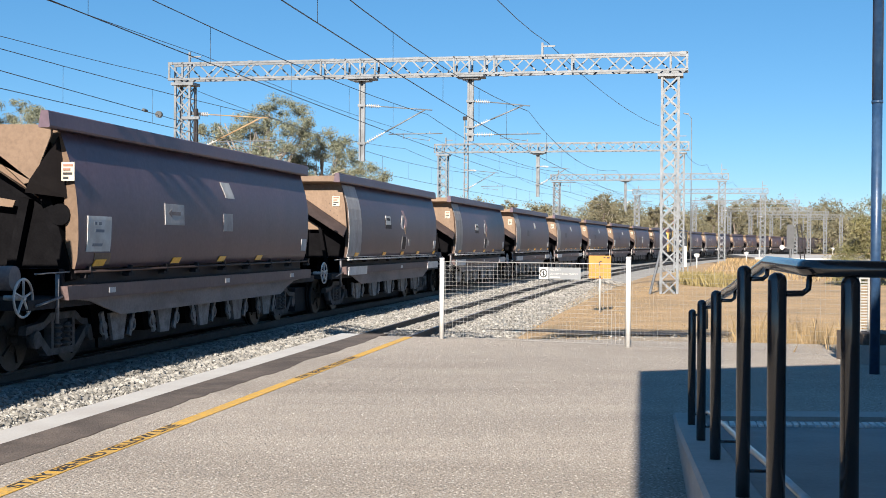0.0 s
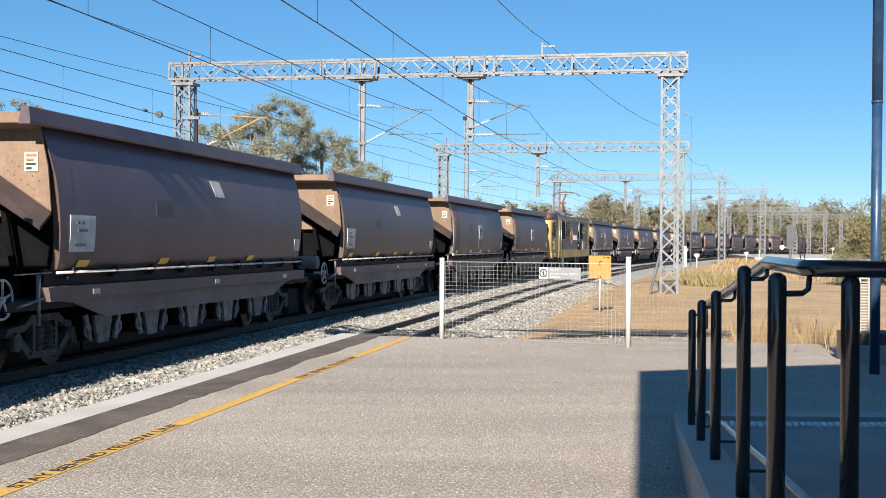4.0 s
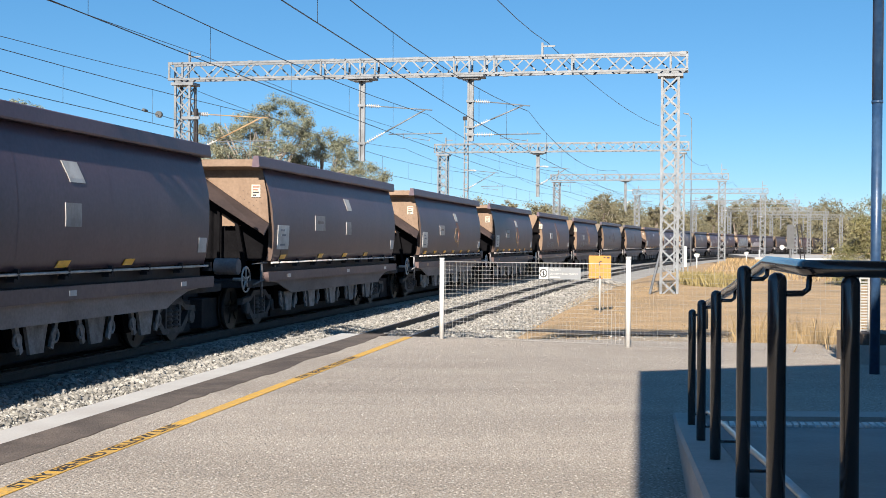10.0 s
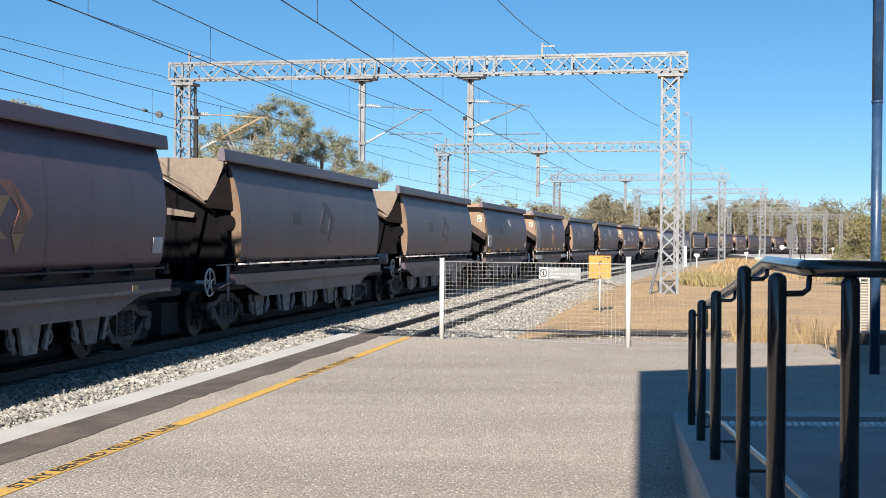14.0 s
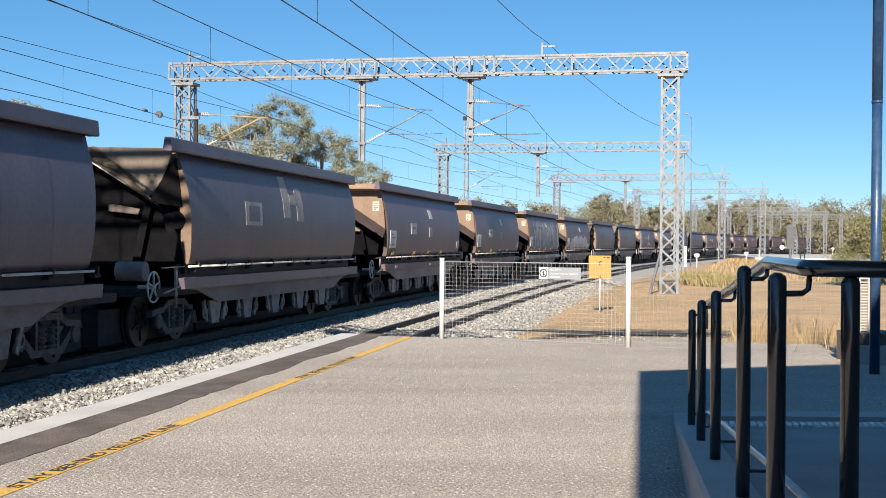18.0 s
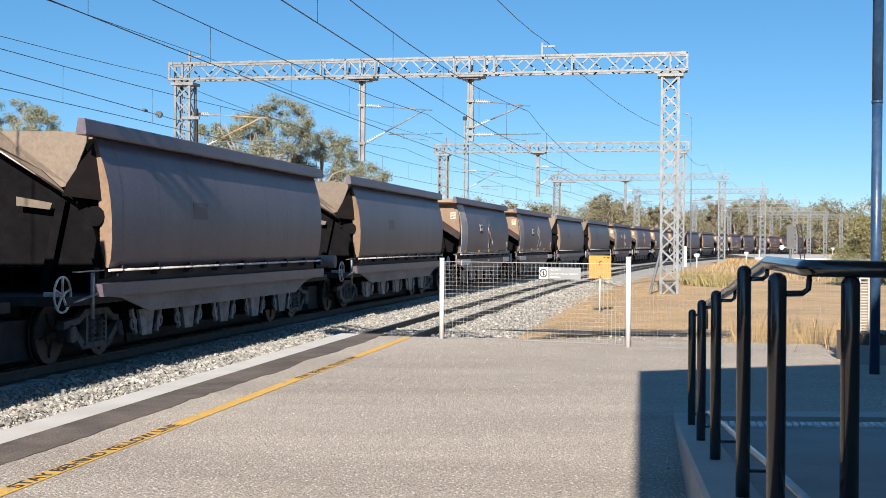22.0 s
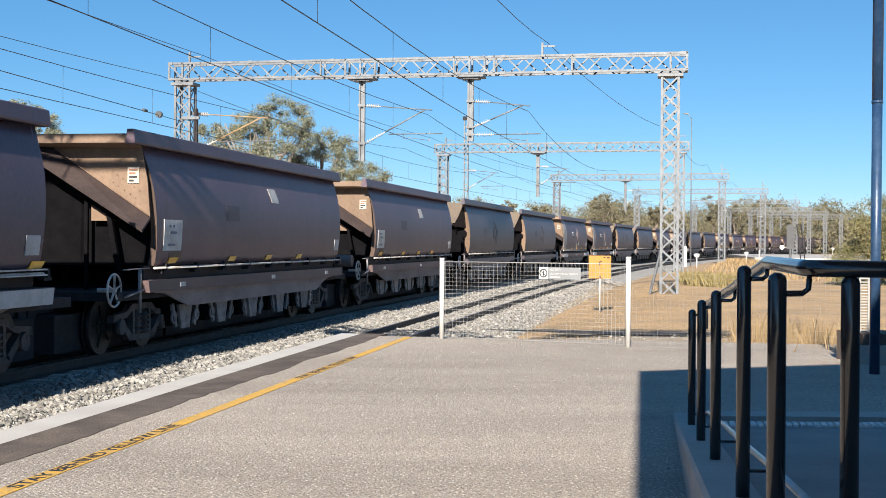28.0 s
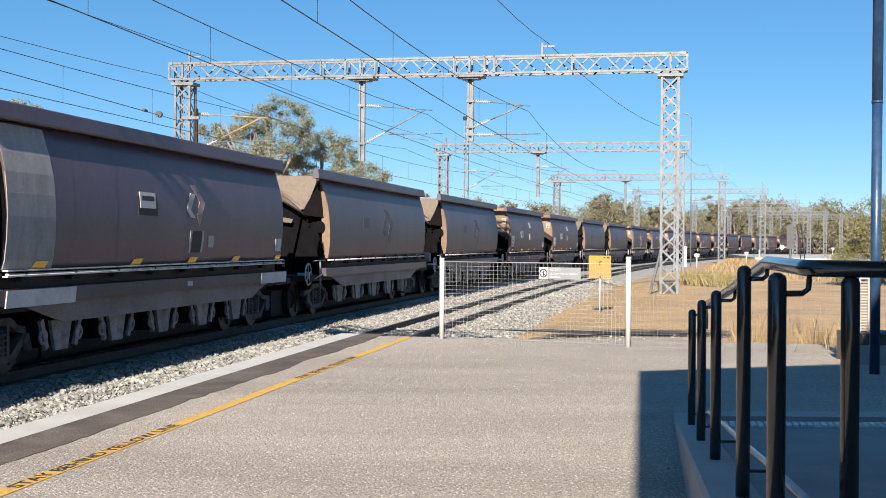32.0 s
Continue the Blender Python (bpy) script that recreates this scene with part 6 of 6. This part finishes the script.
    part("lower_arm", b, M["panto_red"], pg)
    b = bmesh.new()
    tube(b, [(0, 5.15, 4.86), (0, 6.95, 5.52)], 0.055, 8)
    tube(b, [(0, 6.9, 5.5), (-0.55, 7.05, 5.58)], 0.022, 6)
    tube(b, [(0, 6.9, 5.5), (0.55, 7.05, 5.58)], 0.022, 6)
    part("upper_arm", b, M["panto_red"], pg)
    b = bmesh.new()
    tube(b, [(0.09, 5.9, 4.05), (0.09, 5.2, 4.72)], 0.016, 6)
    part("control_rod", b, M["bright"], pg)
    b = bmesh.new()
    for dy in (-0.2, 0.2):
        tube(b, [(-0.98, 7.05 + dy, 5.40), (-0.78, 7.05 + dy, 5.60), (-0.5, 7.05 + dy, 5.68), (0.5, 7.05 + dy, 5.68), (0.78, 7.05 + dy, 5.60), (0.98, 7.05 + dy, 5.40)], 0.022, 6)
    part("collector_head", b, M["wire"], pg, "dark collector strips")
    # underframe, bogies and ladders
    b = bmesh.new()
    box(b, -1.2, 1.2, -9.6, 9.4, 0.72, 0.94)
    part("underframe", b, M["under"], w)
    for y in (-6.6, 0.0, 6.4):
        bogie(w, y)
    b = bmesh.new()
    box(b, -0.48, 0.48, -9.0, 9.0, 0.10, 0.72)
    part("traction_gear", b, M["under"], w)
    for y0, y1, z0 in ((-4.6, -3.1, 0.35), (-2.6, -1.6, 0.45), (2.0, 3.2, 0.4), (3.6, 4.6, 0.5)):
        b = bmesh.new()
        box(b, 0.7, 1.25, y0, y1, z0, 0.74)
        part("equipment_case", b, M["under"], w)
    sheet("white_case", [rect(-4.38, -3.58, 0.40, 0.95)], M["white"], w, "white equipment case", 1.30, 0.04)
    for y, dy in ((-5.0, -0.1), (2.46, -0.3), (3.85, -0.6)):
        b = bmesh.new()
        beam(b, (1.3, y, 0.96), (1.3, y + dy, 0.14), 0.2, 0.06, (1, 0, 0))
        part("jacking_bracket", b, M["skirt"], w)
    for sgn in (-1, 1):
        b = bmesh.new()
        box(b, -0.18, 0.18, *sorted((sgn * 9.5, sgn * 10.25)), 0.68, 1.02)
        part("coupler", b, M["under"], w)
    return w


M["blind"] = material("pale_blind", (0.36, 0.34, 0.24), 0.3, 0, 0.10, 2, 20, 0, (0.44, 0.41, 0.30), spec=0.6)
M["loco_gold"] = material("gold_paint", (0.46, 0.30, 0.11), 0.5, 0, 0.06, 3, 20, 0)
M["loco_salmon"] = material("salmon_paint", (0.50, 0.24, 0.14), 0.5, 0, 0.06, 3, 20, 0)
M["loco_orange"] = material("orange_red_paint", (0.42, 0.17, 0.09), 0.5, 0, 0.06, 3, 20, 0)
M["lettering"] = material("pale_lettering", (0.55, 0.55, 0.56), 0.6, 0, 0.06, 3, 20, 0)
TRAIN.append((locomotive(), 171.3))


# ---- trees ----
def foliage(name, clumps, per, leaf, mat, parent, seed, droop=0.5):
    """A crown of many small leaves set round clump centres (x, y, z, radius)."""
    rng = np.random.RandomState(seed)
    c = np.repeat(np.array(clumps, float), per, 0)
    n = len(c)
    d = rng.randn(n, 3)
    d /= np.linalg.norm(d, axis=1)[:, None]
    p = c[:, :3] + d * (c[:, 3] * (0.08 + 1.25 * rng.rand(n)))[:, None] * np.array([1, 1, 0.75])
    a = rng.randn(n, 3) + np.array([0, 0, -droop])
    a /= np.linalg.norm(a, axis=1)[:, None]
    b = np.cross(a, rng.randn(n, 3))
    b /= np.linalg.norm(b, axis=1)[:, None]
    k = leaf * (0.6 + 0.8 * rng.rand(n))[:, None]
    v = np.stack([p - a * k, p + b * k * 0.35, p + a * k, p - b * k * 0.35], 1).reshape(-1, 3)
    me = bpy.data.meshes.new(name)
    me.from_pydata(v.tolist(), [], np.arange(4 * n).reshape(-1, 4).tolist())
    me.materials.append(mat)
    ob = new(name, me)
    ob.parent = parent
    return ob


def tree(x, y, z, h, spread, seed, label, mat="leaf", per=90, leaf=0.16, clumps=34, name="gum_tree", low=0.35, lobes=None):
    rng = random.Random(seed)
    t = thing(name, label, "tree", "trees", at=pose(x, y, z))
    b = bmesh.new()
    pts = [Vector((0, 0, -0.3))]
    for i in range(1, 6):
        pts.append(Vector((rng.uniform(-.25, .25) * i * .5, rng.uniform(-.25, .25) * i * .5, h * 0.62 * i / 5)))
    tube(b, pts, 0.2, 8, radii=[h * 0.022 * (1 - 0.13 * i) for i in range(6)])
    trunk = part("trunk", b, M["bark"], t, "pale grey trunk")
    cl = []
    nl = max(6, clumps // 4)
    for i in range(nl):
        base = pts[2 + i % 4].lerp(pts[min(5, 3 + i % 4)], rng.random())
        a = 6.283 * i / nl + rng.uniform(-.4, .4)
        r = spread * rng.uniform(0.45, 1.0)
        tip = Vector((r * math.cos(a), r * math.sin(a), h * rng.uniform(low + 0.1, 0.95)))
        mid = base.lerp(tip, 0.5) + Vector((0, 0, h * 0.05))
        b = bmesh.new()
        tube(b, [base, mid, tip], 0.05, 6, radii=[h * 0.009, h * 0.006, h * 0.003])
        part("limb", b, M["bark"], t)
        for k in range(4):
            q = base.lerp(tip, 0.5 + 0.17 * k) if k < 3 else tip
            cl.append((q.x + rng.uniform(-.5, .5), q.y + rng.uniform(-.5, .5), q.z + rng.uniform(-.3, .5), spread * rng.uniform(0.16, 0.3)))
    if lobes:
        cl = []
        for lx, lz, rx, rz in lobes:
            hub = Vector((lx * 0.55, 0, lz * 0.72))
            for k in range(int(6 + 8.5 * rx * rz)):
                a, q = rng.uniform(0, 6.283), math.sqrt(rng.uniform(0.05, 1))
                c = Vector((lx + rx * q * math.cos(a), rng.uniform(-1, 1) * rx * 0.8, lz + rz * q * math.sin(a)))
                cl.append((*c, rng.uniform(0.32, 0.66)))
                if k % 5 == 0:
                    b = bmesh.new()
                    tube(b, [(0, 0, hub.z * 0.62), hub, hub.lerp(c, 0.6) + Vector((0, 0, 0.15)), c], 0.05, 6, radii=[0.09, 0.06, 0.035, 0.012])
                    part("limb", b, M["bark"], t)
    foliage("crown", cl, per, leaf, M[mat], t, seed)
    return t


tree(-13.4, 92, -0.4, 11.8, 3.4, 5, "tall grey-green gum tree with an open crown behind the line", clumps=60, per=300, leaf=0.066, low=0.5, lobes=((1.9, 11.6, 1.6, 0.75), (3.0, 10.8, 1.1, 0.9), (-0.6, 10.7, 1.6, 0.8), (-2.6, 9.9, 1.5, 0.8), (3.6, 9.7, 0.8, 0.6), (1.2, 10.2, 2.0, 0.8), (-0.8, 9.2, 2.6, 0.8), (-2.9, 8.6, 1.4, 0.8), (1.6, 8.8, 1.6, 0.5), (-0.5, 8.0, 2.6, 0.7)))
tree(-9.3, 96, -0.4, 9.6, 2.6, 8, "grey-green gum tree with a broken crown behind the line", clumps=50, per=300, leaf=0.066, low=0.4, lobes=((0.6, 9.8, 1.5, 0.8), (2.0, 9.0, 1.1, 0.9), (-1.6, 8.7, 1.4, 0.7), (0, 8.1, 2.2, 0.8), (2.2, 7.8, 0.9, 0.7), (-2.2, 7.7, 1.1, 0.6), (0.5, 7.0, 2.2, 0.6)))
tree(-6.0, 104, -0.4, 8.0, 1.3, 11, "small grey-green gum tree behind the line", clumps=24, per=300, leaf=0.066, lobes=((-0.2, 8.1, 0.8, 0.5), (0.7, 7.6, 0.8, 0.4), (-0.9, 7.4, 0.7, 0.5)))
tree(-31.2, 95, -0.4, 11.5, 3.2, 13, "grey-green gum tree rising behind the line", clumps=40, per=300, leaf=0.07, lobes=((0.0, 11.6, 2.0, 0.8), (1.8, 10.8, 1.4, 0.8), (-1.6, 10.6, 1.6, 0.8), (0.5, 9.8, 2.6, 0.8), (2.6, 9.6, 1.0, 0.6)))
tree(-2.6, 150, -0.4, 8.0, 1.6, 17, "small dark gum tree far behind the line", clumps=30, per=80)
for x, y, h, sd, lobes in ((21.2, 61, 4.2, 21, ((-1.9, 0.9, 0.9, 0.8), (-1.1, 2.2, 1.1, 1.2), (-0.2, 3.4, 1.1, 0.9), (0.5, 1.2, 1.6, 1.2), (1.4, 3.9, 1.3, 1.0), (1.6, 2.2, 1.4, 1.5), (-0.9, 0.5, 1.4, 0.5))),
                           (24.6, 62, 5.6, 22, ((-1.4, 1.4, 1.6, 1.4), (-1.2, 3.8, 1.4, 1.2), (0.6, 4.6, 1.7, 1.1), (1.5, 2.4, 2.0, 1.8), (0.0, 0.8, 2.4, 0.8)))):
    tree(x, y, 0.0, h, 2.0, sd, "dense olive-green bushy tree beside the yard", "leaf_bush", 420, 0.055, 40, "bushy_tree", 0.0, lobes)

# far woods along the curve
rng = np.random.RandomState(7)
cl = []
for i in range(560):
    q = i / 559
    bearing = math.radians(-24 + 48 * q + rng.uniform(-.4, .4))
    d = 330 + 150 * rng.rand()
    hh = (11.0 + 2.0 * math.sin(q * 41) + 2.0 * math.sin(q * 97 + 1) + 3.5 * rng.rand() ** 3) * d / 400
    for k in range(7):
        cl.append((d * math.sin(bearing) + rng.uniform(-4, 4), d * math.cos(bearing) + rng.uniform(-4, 4), hh * (0.05 + 0.145 * k), rng.uniform(2.8, 4.8) * (1 - 0.06 * k)))
woods = foliage("far_woods", cl, 130, 0.36, M["leaf_far"], None, 9)
tagged(woods, "distant belt of grey-green gum trees along the skyline", "woodland", kind="stuff")
for i, (bx, h) in enumerate(((900, 15.5), (945, 14.0), (1070, 17.0), (1085, 15.0), (1265, 17.5), (1300, 16.0), (1330, 15.5), (870, 14.0), (1160, 14.5), (1400, 13.0))):
    d = 300 + 14 * (i % 4)
    a = (bx - 784) / 2300
    tree(a * d, d, 0, h * d / 385, 2.5, 60 + i, "distant gum tree standing above the woods", "leaf_far", 90, 0.22, 52, "gum_tree", 0.45)


# ---- dry grass ----
def blades(name, n, xs, ys, z, h, seed, label, lean=0.3, wide=0.006, inside=None, mat="grass"):
    rng = np.random.RandomState(seed)
    x = xs[0] + (xs[1] - xs[0]) * rng.rand(n)
    y = ys[0] + (ys[1] - ys[0]) * rng.rand(n)
    keep = np.ones(n, bool) if inside is None else inside(x, y)
    clump = 0.55 + 0.25 * np.sin(x * 2.3 + 1.3 * np.sin(y * 1.7)) * np.cos(y * 1.9 + x) + 0.2 * np.sin(x * 11.3 + 2 * np.sin(y * 5.1)) * np.cos(y * 9.7 + 3 * x)
    keep &= rng.rand(n) < 0.25 + 0.75 * clump
    x, y = x[keep], y[keep]
    n = len(x)
    hh = h * (0.45 + 0.55 * rng.rand(n)) * (0.6 + 0.5 * clump[keep])
    a = rng.rand(n) * 6.283
    l = lean * hh * rng.rand(n)
    b = rng.rand(n) * 6.283
    w = wide * (0.6 + rng.rand(n))
    p = np.stack([x, y, np.full(n, z)], 1)
    s = np.stack([np.cos(a) * w, np.sin(a) * w, 0 * w], 1)
    m = p + np.stack([np.cos(b) * l * 0.35, np.sin(b) * l * 0.35, hh * 0.6], 1)
    t = p + np.stack([np.cos(b) * l, np.sin(b) * l, hh], 1)
    v = np.stack([p - s, p + s, m + s * 0.8, t, m - s * 0.8], 1).reshape(-1, 3)
    me = bpy.data.meshes.new(name)
    me.from_pydata(v.tolist(), [], np.arange(5 * n).reshape(-1, 5).tolist())
    me.materials.append(M[mat])
    return tagged(new(name, me), label, "grass", kind="stuff")


def past_fence(x, y):
    return y > 15.05 - 0.536 * (x - 2.13)


for n, x0, x1, depth, h, sd in ((45000, 2.9, 3.7, 2.2, 0.42, 31), (95000, 3.5, 4.5, 3.0, 0.85, 35), (80000, 4.3, 6.4, 4.5, 1.15, 36)):
    blades("tall_grass", n, (x0, x1), (12.8, 14.8 + depth), -0.12, h, sd, "tall dry straw-coloured grass beyond the platform", 0.4, 0.0013, past_fence)
blades("short_grass", 52000, (0.8, 14), (19, 62), -0.02, 0.05, 32, "short dead grass on dry ground", 1.2, 0.006, lambda x, y: x > 0.2 + (y - 19) * 0.17)
blades("rough_grass", 16000, (10.4, 14.5), (56, 68), -0.02, 0.75, 33, "rough yellow-green scrub and grass by the gantry", 0.9, 0.012, lambda x, y: (x - 12.5) ** 2 / 1.6 + (y - 61) ** 2 / 16 < 1, "scrub")
blades("verge_grass", 14000, (14, 40), (66, 160), 0.0, 0.5, 34, "dry yellow grass along the yard", 0.6, 0.03, lambda x, y: x > 12.5 + (y - 66) * 0.24)

# ---- trackside fittings ----
def marker(x, y, h, disc):
    m = thing("track_marker", "small white trackside marker on a post", "marker", "trackside markers", at=pose(x, y, 0, 0, 0, -10))
    b = bmesh.new()
    tube(b, [(0, 0, -0.1), (0, 0, h)], 0.05, 8)
    part("post", b, M["fence"], m)
    if disc:
        b = bmesh.new()
        prism(b, [(-0.22, h + 0.06), (-0.14, h - 0.14), (0.14, h - 0.14), (0.22, h + 0.06), (0.16, h + 0.16), (-0.16, h + 0.16)], -0.09, -0.07, "y")
        part("plate", b, M["fence"], m)


for x, y, h, disc in ((20.16, 103.2, 1.0, True), (31.2, 133.6, 1.0, True), (37.3, 153.3, 1.3, False), (57.0, 190.0, 1.4, True)):
    marker(x, y, h, disc)
sig = thing("signal_mast", "trackside colour light signal with a dark backboard and ladder", "signal", at=pose(25.4, 95, 0, 0, 0, -12))
b = bmesh.new()
tube(b, [(0, 0.1, -0.1), (0, 0.1, 3.3)], 0.09, 10)
part("post", b, M["galv"], sig)
b = bmesh.new()
prism(b, [(-0.28, 1.6), (0.28, 1.6), (0.28, 3.2), (0.15, 3.38), (-0.15, 3.38), (-0.28, 3.2)], -0.05, 0.0, "y")
part("backboard", b, M["sign_dark"], sig, "weathered dark grey backboard")
b = bmesh.new()
for x in (0.45, 0.75):
    beam(b, (x, 0.3, 3.4), (x + 0.35, -0.4, -0.05), 0.06)
for k in range(9):
    q = k / 9
    beam(b, (0.45 + 0.35 * q, 0.3 - 0.7 * q, 3.4 - 3.4 * q), (0.75 + 0.35 * q, 0.3 - 0.7 * q, 3.4 - 3.4 * q), 0.03)
part("ladder", b, M["under"], sig, "dark steel ladder")
b = bmesh.new()
tube(b, [(-0.6, -0.1, 1.72), (-0.6, 0.0, 1.72)], 0.17, 16)
tube(b, [(-0.6, 0.02, 1.72), (0, 0.1, 1.72)], 0.03, 6)
part("marker_disc", b, M["fence"], sig, "pale round disc")
mast = thing("light_mast", "tall slim galvanised light mast in the yard", "mast", at=pose(22.3, 117, 0))
b = bmesh.new()
tube(b, [(0, 0, -0.1), (0, 0, 7), (0, 0, 13.2)], 0.05, 8, radii=[0.07, 0.05, 0.03])
tube(b, [(0, 0, 13.2), (-0.3, 0, 13.6)], 0.025, 6)
part("shaft", b, M["galv"], mast)
b = bmesh.new()
prism(b, [(-0.75, 13.62), (-0.28, 13.55), (-0.28, 13.66), (-0.7, 13.74)], -0.12, 0.1, "y")
part("lamp_head", b, M["galv"], mast)
box_ = thing("cabinet", "white steel equipment cabinet on the mast", "cabinet", at=pose(16.9, 91.0, 0, 0, 0, -10))
b = bmesh.new()
box(b, -0.16, 0.16, -0.15, 0.15, 0.3, 1.75)
bevel(b, 0.03, 2)
part("casing", b, M["fence"], box_)
b = bmesh.new()
for x in (-0.25, 0.25):
    box(b, x - 0.04, x + 0.04, -0.1, 0.1, -0.1, 0.3)
part("stand", b, M["galv"], box_)
# concrete block and bin beside the path
blk = bmesh.new()
box(blk, -0.25, 0.25, -0.3, 0.3, 0, 0.30)
bevel(blk, 0.02, 2)
# dark seal colour stands in for the shade on the block
thing("kerb_block", "block beside the path, coloured dark for the shade on it", "block", bm=blk, mat=M["asphalt_dark"], at=pose(4.42, 13.35, HP, 0, 0, 8))

PRE = ["placard_tri", "placard_tri", "banded", "banded", "banded_placard", "banded_placard", "placard_plain", "placard_plain", "square", "square"]
POST = ["banded", "banded", "placard", "placard", "orange", "orange", "orange_old", "scribbled", "grey", "grey", "placard_plain", "banded_dull",
        "lettered", "lettered", "placard", "placard", "graffiti", "graffiti_low", "grey_plain", "grey_plain", "banded", "banded", "grey_plain", "grey_plain",
        "banded", "banded_dull", "placard_plain", "placard_plain", "grey", "grey", "banded", "banded", "grey", "grey"] + ["placard", "placard", "grey_plain", "grey_plain", "banded", "banded", "orange", "orange"] * 3
for name, place in [(k, 17.1 + PITCH * (i - 1)) for i, k in enumerate(PRE)] + [(k, 182.9 + PITCH * i) for i, k in enumerate(POST)]:
    style, marks = KINDS[name]
    if name not in PROTO:
        PROTO[name] = decals(wagon_base("coal_wagon", style, "band" in marks), marks)
        w = PROTO[name]
    else:
        w = copy_thing(PROTO[name], Matrix())
    TRAIN.append((w, place + 6.8))
for w, place in TRAIN[2::2]:
    b = bmesh.new()
    tube(b, [(0.55, -HALF - 0.95, 1.36), (1.05, -HALF - 0.95, 1.36)], 0.17, 16)
    part("air_reservoir", b, M["skirt"], w, "grey air reservoir") if w.name.startswith("coal") else b.free()


def motions():
    """The whole train runs along the curve towards the camera and past it."""
    times = [i * 1.0 for i in range(33)]
    for w, place in TRAIN:
        walk(w, [(t, track_pose(place - journey(t))) for t in times])
    # wheelsets roll with the distance run; alike axles share one action
    rolled = {}
    for w, place in TRAIN:
        for o in w.children_recursive:
            if not o.name.startswith("wheelset"):
                continue
            key = (round(o.location.y, 3), w.name.startswith("electric"))
            if key not in rolled:
                y = o.location.y
                walk(o, [(k / FPS, Matrix.Translation((0, y, WHEEL_R)) @ Matrix.Rotation(journey(k / FPS) / WHEEL_R, 4, "X")) for k in range(32 * FPS + 1)])
                rolled[key] = o.animation_data
            else:
                o.rotation_mode = "QUATERNION"
                o.animation_data_create()
                o.animation_data.action = rolled[key].action
                o.animation_data.action_slot = rolled[key].action_slot


motions()
